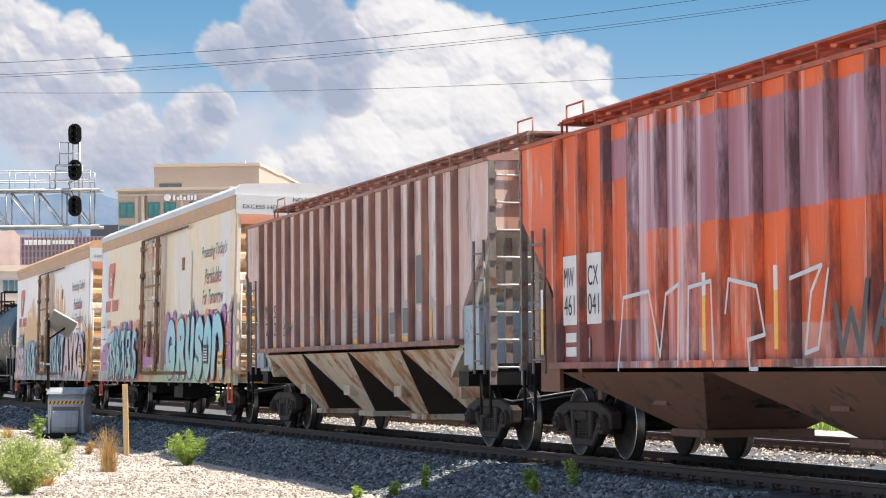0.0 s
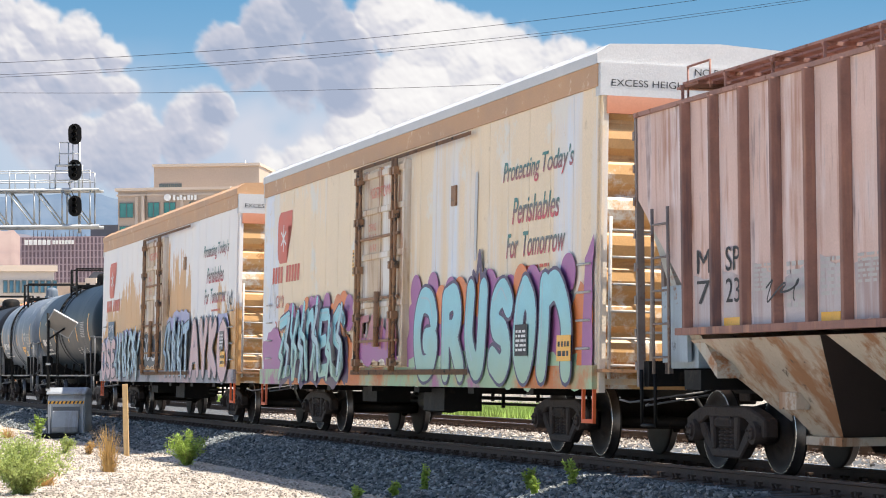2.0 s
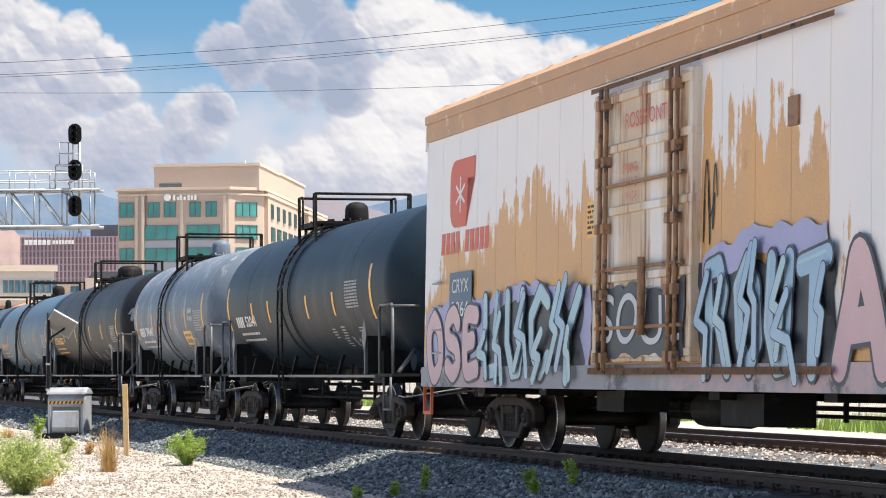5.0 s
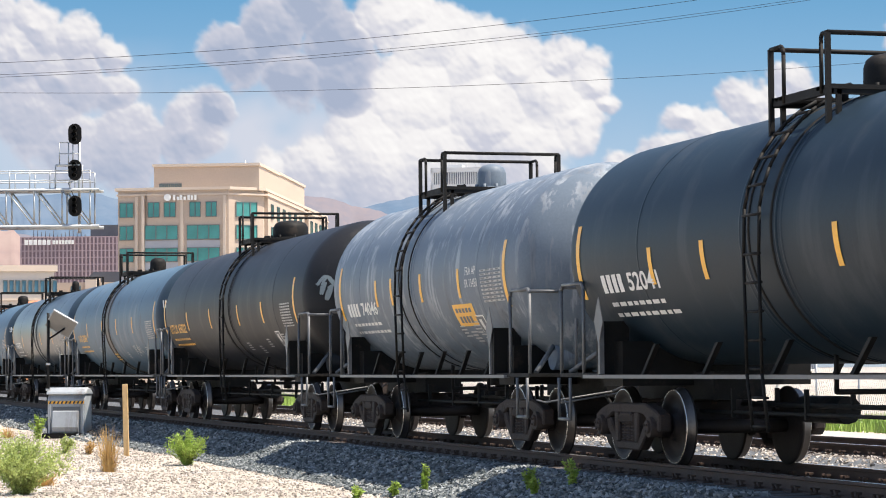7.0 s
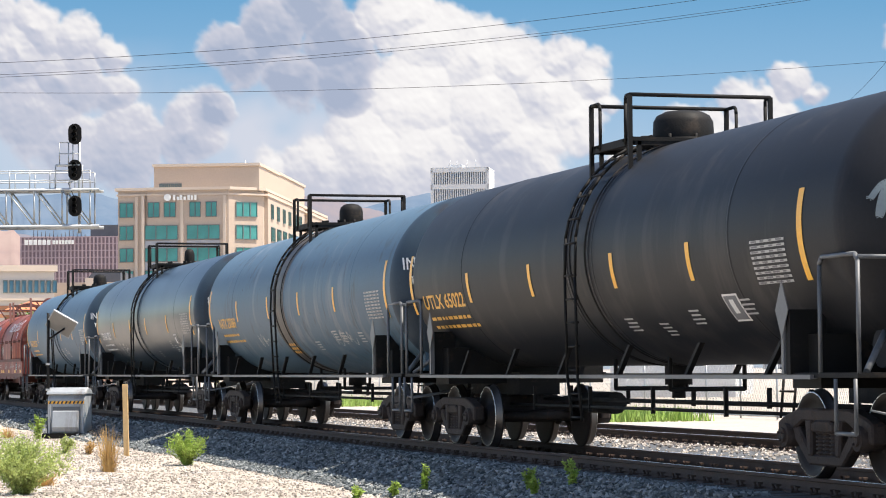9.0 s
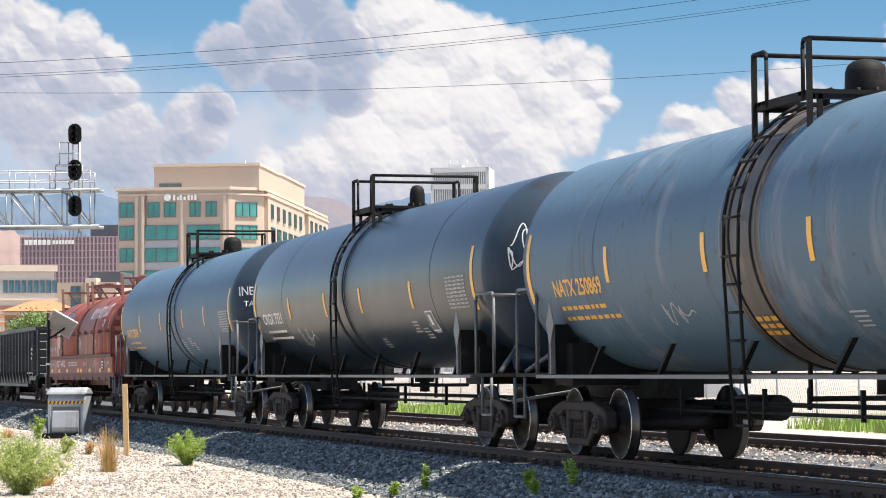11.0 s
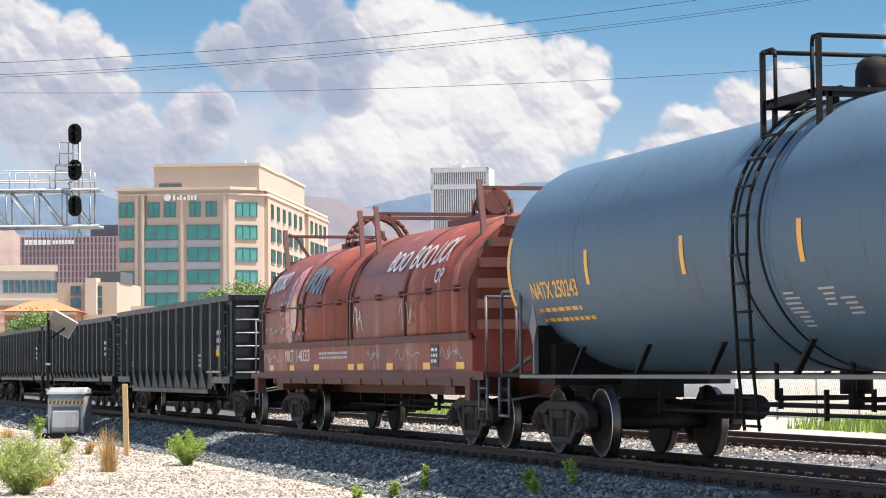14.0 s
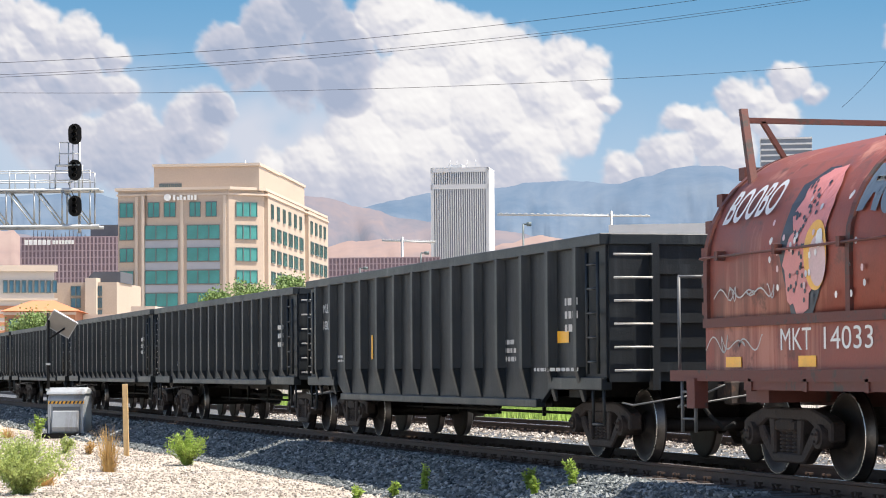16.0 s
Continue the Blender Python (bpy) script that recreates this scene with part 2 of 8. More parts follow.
def track(yc, name, label):
    root = tagged(new(name), label, "railway track", kind="structure")
    for s in (-1, 1):
        rail_line(yc + s * 0.7535, s).parent = root
    tie = B()
    box(tie, -0.115, 0.115, -1.3, 1.3, -0.36, -0.165)
    tie = sheet("tie", tie, M_TIE, 0.012)
    plate = B()
    for s in (-1, 1):
        box(plate, -0.09, 0.09, s * 0.7535 - 0.18, s * 0.7535 + 0.18, -0.168, -0.15)
        for sx in (-0.06, 0.06):
            for sy in (-0.1, 0.1):
                rod(plate, (sx, s * 0.7535 + sy, -0.16), (sx, s * 0.7535 + sy, -0.105), 0.016, 6)
                box(plate, sx - 0.025, sx + 0.025, s * 0.7535 + sy - 0.03, s * 0.7535 + sy + 0.03, -0.118, -0.095)
    plate = sheet("tie_plate", plate, M_RAIL)
    for i in range(130):
        x = -18 - 0.5 * i
        part("tie", tie, None, root, at=pose(x, yc, 0, 0, 0, random.uniform(-0.6, 0.6)))
        part("tie_plate", plate, None, root, at=pose(x, yc, 0))


track(0.0, "track_1", "main railway track with polished railheads on wooden ties")
track(5.2, "track_2", "second rusty railway track with spiked ties")

# ---------------------------------------------------------------- trucks and couplers
SPEED, GAIN, RADIUS = 11.885, 0.00954, 0.457


# the train eases a little ahead of or behind its mean speed: (second, metres)
SURGE = [(0, 0.0), (0.5, -0.08), (1, 0.1), (1.5, 0.42), (2, -0.1), (2.5, -0.15), (3, 0.15), (3.5, -0.32), (4, -0.03), (5, 0.0), (7.5, -0.15), (8, 0.0),
         (10.5, -0.2), (11, -0.35), (11.5, -0.2), (12, -0.25), (12.5, -0.18), (13, -0.08), (13.5, -0.03), (15.5, 0.0), (16, -0.1)]


def run(t):
    ease = float(np.interp(t, [a for a, _ in SURGE], [b for _, b in SURGE]))
    return SPEED * t + GAIN * (t - 8) ** 2 + ease


def wheelset_mesh():
    bm = B()
    rod(bm, (0, -0.9, 0), (0, 0.9, 0), 0.085, 12, 0)
    for s in (-1, 1):
        prof = [(0.66, 0.15), (0.675, 0.38), (0.675, 0.462), (0.682, 0.482), (0.705, 0.482), (0.722, RADIUS), (0.80, RADIUS - 0.004), (0.806, 0.449), (0.806, 0.440),
                (0.80, 0.385), (0.765, 0.36), (0.745, 0.2), (0.81, 0.15), (0.84, 0.13)]
        mi = [0, 0, 0, 0, 1, 1, 2, 2, 0, 0, 0, 0, 0]
        spun(bm, [(s * a, r) for a, r in prof], "y", n=40, mi=mi)
    return sheet("wheelset", bm, [M_WHEEL, M_WTREAD, M_TREAD])


def sideframe_mesh():
    bm = B()
    prism(bm, [(-1.14, 0.40), (-1.14, 0.60), (-0.98, 0.66), (-0.62, 0.74), (0.62, 0.74), (0.98, 0.66), (1.14, 0.60), (1.14, 0.40), (1.04, 0.40), (1.02, 0.52),
               (0.76, 0.52), (0.52, 0.61), (-0.52, 0.61), (-0.76, 0.52), (-1.02, 0.52), (-1.04, 0.40)], "y", -0.08, 0.08)
    prism(bm, [(-0.80, 0.55), (-0.72, 0.40), (-0.40, 0.16), (0.40, 0.16), (0.72, 0.40), (0.80, 0.55), (0.64, 0.55), (0.34, 0.27), (-0.34, 0.27), (-0.64, 0.55)], "y", -0.07, 0.07)
    for s in (-1, 1):
        prism(bm, [(s * 0.28, 0.25), (s * 0.38, 0.25), (s * 0.44, 0.63), (s * 0.28, 0.63)], "y", -0.09, 0.09)
    box(bm, -0.27, 0.27, -0.1, 0.1, 0.50, 0.60)
    me = sheet("sideframe", bm, M_TRUCK, 0.02)
    return me


def spring_mesh():
    bm = B()
    for x in (-0.16, 0.0, 0.16):
        prof = [(0.26, 0.05)]
        for k in range(6):
            z = 0.27 + k * 0.04
            prof += [(z, 0.055), (z + 0.012, 0.078), (z + 0.026, 0.078), (z + 0.036, 0.055)]
        spun(bm, prof, "z", (x, 0, 0), 10)
    return sheet("spring", bm, M_TRUCK)


def bearing_mesh():
    bm = B()
    rod(bm, (0, -0.13, 0), (0, 0.13, 0), 0.125, 14)
    rod(bm, (0, -0.16, 0), (0, 0.16, 0), 0.08, 10)
    box(bm, -0.12, 0.12, -0.08, 0.08, 0.05, 0.14)
    for i in range(3):
        w = i * 2.1 + 0.5
        rod(bm, (0.05 * math.cos(w), -0.18, 0.05 * math.sin(w)), (0.05 * math.cos(w), 0.18, 0.05 * math.sin(w)), 0.014, 6)
    return sheet("bearing", bm, M_TRUCK)


def bolster_mesh():
    bm = B()
    prism(bm, [(-1.1, 0.50), (-1.1, 0.62), (-0.5, 0.76), (0.5, 0.76), (1.1, 0.62), (1.1, 0.50), (0.4, 0.36), (-0.4, 0.36)], "x", -0.2, 0.2)
    rod(bm, (0, 0, 0.7), (0, 0, 0.86), 0.2, 16)
    for s in (-1, 1):
        box(bm, s * 0.5 - 0.05, s * 0.5 + 0.05, -0.9, 0.9, 0.36, 0.46)
        for y in (-0.76, 0.76):
            box(bm, s * 0.40 - 0.03, s * 0.40 + 0.03, y - 0.05, y + 0.05, 0.3, 0.62)
    return sheet("truck", bm, M_TRUCK, 0.015)


ME_WHEELS, ME_FRAME, ME_SPRING, ME_BEARING, ME_BOLSTER = wheelset_mesh(), sideframe_mesh(), spring_mesh(), bearing_mesh(), bolster_mesh()
WHEELSETS = []


def truck(car, x):
    tr = part("truck", ME_BOLSTER, None, car, at=pose(x, 0, 0))
    for s in (-1, 1):
        part("sideframe", ME_FRAME, None, tr, at=pose(0, s * 1.0, 0))
        part("spring", ME_SPRING, None, tr, at=pose(0, s * 1.0, 0))
        for d in (-0.889, 0.889):
            part("bearing", ME_BEARING, None, tr, at=pose(d, s * 1.0, RADIUS))
    for d in (-0.889, 0.889):
        WHEELSETS.append((part("wheelset", ME_WHEELS, None, tr, "dark wheels with polished treads", at=pose(d, 0, RADIUS)), d))


def coupler(car, x, s):
    bm = B()
    box(bm, min(x, x + s * 0.35), max(x, x + s * 0.35), -0.09, 0.09, 0.76, 0.96)
    prism(bm, [(x + s * 0.35, -0.14), (x + s * 0.35, 0.14), (x + s * 0.58, 0.2), (x + s * 0.62, 0.06), (x + s * 0.5, 0.0), (x + s * 0.62, -0.16)], "z", 0.72, 1.0)
    part("coupler", bm, M_TRUCK, car, bevel=0.015)
    bm = B()
    pipe(bm, [(x - s * 0.1, -0.3, 0.8), (x + s * 0.25, -0.3, 0.6), (x + s * 0.5, -0.2, 0.42), (x + s * 0.62, -0.12, 0.5)], 0.025, 6)
    part("brake_hose", bm, M_BLACK, car)
    bm = B()
    pipe(bm, [(x + s * 0.08, -1.35, 0.75), (x + s * 0.3, -1.3, 0.72), (x + s * 0.3, -0.35, 0.86), (x + s * 0.42, -0.1, 0.98)], 0.012, 6)
    part("uncoupling_lever", bm, M_HOSE, car)


def brake_gear(car, x0, x1, z=0.75):
    bm = B()
    rod(bm, (x0, 0.2, z), (x1, 0.2, z), 0.03, 6)
    rod(bm, (x0, -0.35, z - 0.08), (x1, -0.35, z - 0.08), 0.022, 6)
    rod(bm, (x0 + 1.2, 0.5, z - 0.05), (x0 + 2.4, 0.5, z - 0.05), 0.16, 12)
    for i in range(5):
        x = x0 + (x1 - x0) * (i + 0.5) / 5
        box(bm, x - 0.02, x + 0.02, -0.38, -0.33, z - 0.14, z + 0.2)
        box(bm, x - 0.02, x + 0.02, 0.18, 0.23, z - 0.05, z + 0.2)
    part("brake_rigging", bm, M_BLACK, car)


CARS = []


def new_car(name, s0, half, bogie, label, category, group="cars of the freight train", lean=0.0):
    car = tagged(new(name), label, category, group)
    CARS.append((car, s0, lean))
    for s in (-1, 1):
        truck(car, s * bogie)
        coupler(car, s * half, s)
    return car


def ladder(bm, x, y, z0, z1, w, n, along="y", r=0.014, mi=0, rails=True):
    for i in range(n):
        z = z0 + (z1 - z0) * (i + 0.5) / n
        a, b = ((x, y, z), (x, y + w, z)) if along == "y" else ((x, y, z), (x + w, y, z))
        rod(bm, a, b, r, 6, mi)
    if rails:
        for k in (0, w):
            p = (x, y + k) if along == "y" else (x + k, y)
            rod(bm, (*p, z0), (*p, z1), r * 1.5, 6, mi)


# ---------------------------------------------------------------- covered hoppers
def hopper(name, s0, half, bogie, zs, m_side, m_rib, m_end, m_bay, m_roof, ribs, bays, label, rib_foot=0.10, m_chest=None):
    car = new_car(name, s0, half, bogie, label, "hopper car")
    L, W, Zt = half - 0.05, 1.5, 4.12
    cut = L - 1.45
    body = B()
    prism(body, [(-L, Zt), (-L, 3.15), (-cut, 2.05), (-cut, zs), (cut, zs), (cut, 2.05), (L, 3.15), (L, Zt)], "y", -W, W)
    part("body", body, m_side, car)
    roof = B()
    prism(roof, [(-W - 0.04, Zt), (W + 0.04, Zt), (W + 0.04, Zt + 0.05), (0.5, Zt + 0.3), (-0.5, Zt + 0.3), (-W - 0.04, Zt + 0.05)], "x", -L - 0.03, L + 0.03)
    part("roof", roof, m_roof, car)
    xs = [-cut + 0.2 + (2 * cut - 0.4) * i / (ribs - 1) for i in range(ribs)]
    for x in xs:
        rib = B()
        prism(rib, [(x - rib_foot * 0.55, -W - 0.10), (x + rib_foot * 0.55, -W - 0.10), (x + rib_foot, -W + 0.002), (x - rib_foot, -W + 0.002)], "z", zs + 0.02, Zt)
        rib = sheet("rib", rib, m_rib, 0.008)
        part("rib", rib, None, car)
        part("rib", rib, None, car, at=pose(0, 0, 0, 0, 0, 180))
    rim = B()
    for s in (-1, 1):
        box(rim, -cut, cut, s * (W + 0.02) - 0.1, s * (W + 0.02) + 0.08, zs - 0.05, zs + 0.03)
    part("side_sill", rim, m_rib, car)
    sill = B()
    box(sill, -half, half, -0.32, 0.32, 0.86, 1.16)
    for s in (-1, 1):
        box(sill, s * bogie - 0.25, s * bogie + 0.25, -1.45, 1.45, 0.92, 1.14)
        box(sill, s * (half - 0.12) - 0.1, s * (half - 0.12) + 0.1, -1.45, 1.45, 0.95, 1.25)
    pieces("sill_member", sill, M_BLACK, car)
    # sloped discharge bays
    w = 2 * cut / bays
    for i in range(bays):
        xc = -cut + w * (i + 0.5)
        bm = B()
        top = [bm.verts.new((xc + sx * w * 0.48, sy * (W - 0.03), zs - 0.1)) for sx, sy in ((-1, -1), (1, -1), (1, 1), (-1, 1))]
        low = [bm.verts.new((xc + sx * 0.42, sy * 0.62, 0.42)) for sx, sy in ((-1, -1), (1, -1), (1, 1), (-1, 1))]
        for k in range(4):
            bm.faces.new((top[k], top[(k + 1) % 4], low[(k + 1) % 4], low[k]))
        bm.faces.new(low)
        bm.faces.new(top)
        bmesh.ops.recalc_face_normals(bm, faces=bm.faces)
        # end slopes get a near-black colour that stands for the deep shade
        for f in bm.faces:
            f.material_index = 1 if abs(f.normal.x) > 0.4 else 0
        box(bm, xc - 0.55, xc + 0.55, -0.7, 0.7, 0.34, 0.43)
        box(bm, xc - 0.25, xc + 0.2, -1.05, -0.9, 0.72, 0.9, 0)
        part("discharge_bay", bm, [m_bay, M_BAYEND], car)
    # ends: slope sheets, posts, ladders
    for s in (-1, 1):
        e = B()
        prism(e, [(s * (L - 0.08), 3.2), (s * (cut + 0.2), 1.9), (s * (cut - 0.8), 1.2), (s * (cut - 0.8), 1.05), (s * (cut + 0.3), 1.7), (s * (L - 0.02), 3.1)], "y", -W + 0.06, W - 0.06)
        ch = B()
        box(ch, min(s * (half - 0.75), s * (cut - 0.1)), max(s * (half - 0.75), s * (cut - 0.1)), -1.38, 1.38, 1.16, 2.12)
        box(ch, min(s * (half - 0.76), s * (half - 0.70)), max(s * (half - 0.76), s * (half - 0.70)), -1.40, 1.40, 2.06, 2.14)
        for y in (-0.75, 0.1):
            box(ch, s * (half - 0.72) - 0.03, s * (half - 0.72) + 0.03, y, y + 0.06, 1.16, 2.06)
        part("end_bulkhead", ch, m_chest or m_end, car, bevel=0.01)
        rv = B()
        rod(rv, (s * (half - 0.5), 0.35, 1.32), (s * (half - 0.5), 1.1, 1.32), 0.15, 14)
        box(rv, s * (half - 0.5) - 0.14, s * (half - 0.5) + 0.14, -0.55, -0.2, 1.16, 1.5)
        pieces("brake_reservoir", rv, M_BLACK, car)
        gs = B()
        for y in (-W + 0.03, W - 0.09):
            prism(gs, [(s * cut, zs - 0.35), (s * (half - 0.72), zs - 0.35), (s * (half - 0.72), 2.1), (s * cut, 2.1)], "y", y, y + 0.05)
        pieces("end_gusset", gs, m_chest or m_end, car)
        for y in (-1.2, 1.2):
            pb = B()
            box(pb, s * (half - 0.18) - 0.05, s * (half - 0.18) + 0.05, y - 0.05, y + 0.05, 1.1, 3.3)
            part("end_post", pb, M_LADDER, car)
        part("end_slope", e, m_end, car)
        ld = B()
        ladder(ld, s * (half - 0.02), -1.46, 1.0, 4.1, 0.62, 8, mi=0, r=0.015, rails=False)
        pieces("ladder_rung", ld, M_RUNG, car)
        cp = B()
        box(cp, s * (half - 0.03) - 0.03, s * (half - 0.03) + 0.03, -1.52, -1.43, 0.95, 4.12)
        for i in range(8):
            z = 1.0 + 3.1 * (i + 0.5) / 8
            box(cp, s * half - 0.04, s * half + 0.02, -1.53, -1.42, z - 0.05, z + 0.05)
        part("corner_post", cp, M_LADDER, car)
        cp = B()
        box(cp, s * (half - 0.03) - 0.03, s * (half - 0.03) + 0.03, -0.86, -0.80, 0.95, 4.12)
        part("corner_post", cp, M_LADDER, car)
        ls = B()
        ladder(ls, s * (L - 0.62), -1.56, 1.1, 3.0, 0.5, 5, "x", mi=0, r=0.014)
        part("side_ladder", ls, M_LADDER, car)
        st = B()
        pipe(st, [(s * (half - 0.1), -1.5, 1.15), (s * (half - 0.1), -1.5, 0.5), (s * (half - 0.55), -1.5, 0.5), (s * (half - 0.55), -1.5, 1.1)], 0.022)
        part("stirrup_step", st, M_BLACK, car)
    # roof walk
    rw = B()
    for y in (-0.62, 0.62):
        for k in range(3):
            box(rw, -L, L, y - 0.3 + k * 0.22, y - 0.16 + k * 0.22, Zt + 0.40, Zt + 0.43)
    n = 14
    for i in range(n):
        x = -L + 2 * L * i / (n - 1)
        box(rw, x - 0.02, x + 0.02, -0.95, 0.95, Zt + 0.36, Zt + 0.40)
        for y in (-0.92, 0.92):
            box(rw, x - 0.015, x + 0.015, y - 0.015, y + 0.015, Zt + 0.05, Zt + 0.38)
    for s in (-1, 1):
        box(rw, s * (L - 0.1) - 0.35, s * (L - 0.1) + 0.35, -0.9, 0.9, Zt + 0.37, Zt + 0.40)
        pipe(rw, [(s * L, -0.85, Zt + 0.1), (s * L, -0.85, Zt + 0.62), (s * (L - 0.7), -0.85, Zt + 0.62), (s * (L - 0.7), -0.85, Zt + 0.3)], 0.015)
    part("roof_walk", rw, m_roof, car)
    brake_gear(car, -cut + 1, cut - 1, 0.8)
    return car, xs


M_RUNG = surf("worn_bright_rung", (0.62, 0.60, 0.57), 0.15, 6, spots=[(RUST, 0.15, 7)], rough=0.45, bump=0)
M_CHEST = surf("blue_grey_bulkhead", (0.36, 0.44, 0.49), 0.12, 1.0, streaks=[((0.30, 0.36, 0.40), 0.3, 3)], spots=[((0.05, 0.05, 0.055), 0.2, 2.2), ((0.28, 0.14, 0.07), 0.12, 3)], rough=0.6)
M_LADDER = surf("rust_streaked_ladder", (0.22, 0.18, 0.16), 0.25, 4, spots=[(RUST, 0.35, 5)], rough=0.6)
# deep shade between the bays put into the base colour, plus grime patches
M_BAYEND = surf("shaded_bay_end", (0.05, 0.036, 0.032), 0.25, 1, spots=[(GRIME, 0.3, 2)], rough=0.8)
def orange_paint(name, dirt):
    """Orange paint with a broad purple band, chalky washes running down it and a maroon foot, laid out over the car's side."""
    mt = surf(name, (0.76, 0.125, 0.026), 0.15, 0.8, streaks=[((0.52, 0.085, 0.025), 0.36, 2.5), ((0.72, 0.36, 0.27), 0.16, 5)], spots=[((0.45, 0.24, 0.2), 0.06, 7)], rough=0.6)
    nt = mt.node_tree
    bs = nt.nodes["Principled BSDF"]
    col = bs.inputs["Base Color"].links[0].from_socket
    co = nt.nodes.new("ShaderNodeTexCoord").outputs["Object"]
    sp = nt.nodes.new("ShaderNodeSeparateXYZ")
    nt.links.new(co, sp.inputs[0])
    wob = calc(nt, "MULTIPLY", calc(nt, "SUBTRACT", noisy(nt, co, 5.0), 0.5), 0.10)
    x, z = calc(nt, "ADD", sp.outputs[0], wob), calc(nt, "ADD", sp.outputs[2], wob)

    def inside(v, a, b):
        return calc(nt, "MULTIPLY", calc(nt, "MULTIPLY", calc(nt, "SUBTRACT", v, a), 40, clamp=True), calc(nt, "MULTIPLY", calc(nt, "SUBTRACT", b, v), 40, clamp=True), clamp=True)
    foot = calc(nt, "MULTIPLY", inside(z, 0.5, 1.76), inside(x, -8.9, -4.2))
    col = blend(nt, foot, col, (0.27, 0.065, 0.05))
    low = calc(nt, "MULTIPLY", inside(z, 0.5, 1.62), inside(x, -4.2, 3.4))
    haze = ramp(nt, noisy(nt, co, 1.6, (1, 1, 0.25), 5), [(0.42, (0, 0, 0)), (0.7, (1, 1, 1))])
    col = blend(nt, calc(nt, "MULTIPLY", low, haze), col, (0.60, 0.40, 0.36))
    band = calc(nt, "MAXIMUM", calc(nt, "MULTIPLY", inside(z, 2.75, 3.95), inside(x, -4.7, 8.5)), calc(nt, "MULTIPLY", inside(z, 3.43, 3.95), inside(x, -5.7, 8.5)))
    plum = ramp(nt, noisy(nt, co, 3.2, (1, 1, 0.06), 5, 0.6), [(0.40, (0.34, 0.125, 0.15)), (0.58, (0.42, 0.21, 0.26)), (0.72, (0.60, 0.46, 0.54))])
    col = blend(nt, band, col, plum)
    run_ = noisy(nt, co, 4.5, (1, 1, 0.03), 6, 0.65)
    wash = ramp(nt, run_, [(0.44, (0, 0, 0)), (0.60, (1, 1, 1))])
    thin = ramp(nt, run_, [(0.60, (0, 0, 0)), (0.68, (0.8, 0.8, 0.8))])
    near = calc(nt, "MULTIPLY", inside(x, -5.0, -2.55), calc(nt, "MULTIPLY", wash, 0.85))
    far = calc(nt, "MULTIPLY", inside(x, -2.55, 8.5), calc(nt, "MULTIPLY", thin, 0.7))
    col = blend(nt, calc(nt, "MAXIMUM", near, far), col, (0.70, 0.55, 0.58))
    if dirt:
        grime = ramp(nt, noisy(nt, co, 2.2, (1, 1, 0.22), 6, 0.7), [(0.40, (0, 0, 0)), (0.58, (1, 1, 1))])
        col = blend(nt, calc(nt, "MULTIPLY", grime, dirt), col, (0.075, 0.028, 0.028))
    nt.links.new(col, bs.inputs["Base Color"])
    return mt


M_ORANGE = orange_paint("orange_paint", 0.0)
M_ORIB = orange_paint("orange_rib", 0.92)
M_OROOF = surf("rusty_orange_roof", (0.38, 0.10, 0.05), 0.25, 2, spots=[(GRIME, 0.3, 3)], rough=0.7)
M_OEND = surf("orange_brown_end", (0.2, 0.08, 0.045), 0.25, 2, spots=[(GRIME, 0.4, 3)], rough=0.7)
M_BROWN = surf("faded_brown_paint", (0.66, 0.475, 0.41), 0.15, 0.7, streaks=[((0.72, 0.63, 0.615), 0.45, 3), ((0.42, 0.22, 0.15), 0.36, 4), ((0.24, 0.16, 0.15), 0.12, 6)], rough=0.7)
# edge shadows of the ribs put into a darker brown, with rusty streaks
M_BRIB = surf("faded_brown_rib_shade", (0.27, 0.13, 0.095), 0.25, 2, streaks=[((0.12, 0.065, 0.06), 0.4, 4), ((0.42, 0.20, 0.12), 0.2, 3)], rough=0.7)
M_BROOF = surf("rusted_roof", (0.34, 0.19, 0.15), 0.3, 2, spots=[(RUST, 0.4, 4)], rough=0.8)
M_BEND = surf("grey_slope_sheet", (0.47, 0.45, 0.385), 0.15, 1, streaks=[((0.40, 0.22, 0.10), 0.3, 2)], spots=[((0.34, 0.16, 0.07), 0.28, 2), ((0.10, 0.08, 0.07), 0.1, 4)], rough=0.7)
M_BAY = surf("tan_dusty_bay", (0.52, 0.45, 0.36), 0.2, 1, streaks=[((0.34, 0.17, 0.08), 0.35, 2)], spots=[((0.30, 0.15, 0.07), 0.4, 1.6), ((0.10, 0.07, 0.05), 0.2, 5)], rough=0.8)
M_OBAY = surf("brown_bay", (0.15, 0.075, 0.052), 0.25, 1, spots=[(GRIME, 0.35, 2)], rough=0.8)

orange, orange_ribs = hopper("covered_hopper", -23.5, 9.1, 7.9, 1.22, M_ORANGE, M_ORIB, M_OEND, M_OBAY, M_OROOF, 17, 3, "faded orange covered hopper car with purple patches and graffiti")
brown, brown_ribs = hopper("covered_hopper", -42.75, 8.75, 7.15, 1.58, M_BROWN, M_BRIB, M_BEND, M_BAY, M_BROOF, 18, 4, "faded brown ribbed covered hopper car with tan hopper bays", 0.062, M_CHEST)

# ---------------------------------------------------------------- refrigerator cars
M_CREAM = surf("peeling_cream_paint", (0.80, 0.63, 0.42), 0.08, 0.35, streaks=[((0.66, 0.68, 0.72), 0.26, 1.0), ((0.74, 0.56, 0.34), 0.2, 0.8)], spots=[((0.72, 0.66, 0.56), 0.35, 0.8), ((0.62, 0.47, 0.29), 0.12, 2.5)], rough=0.5)


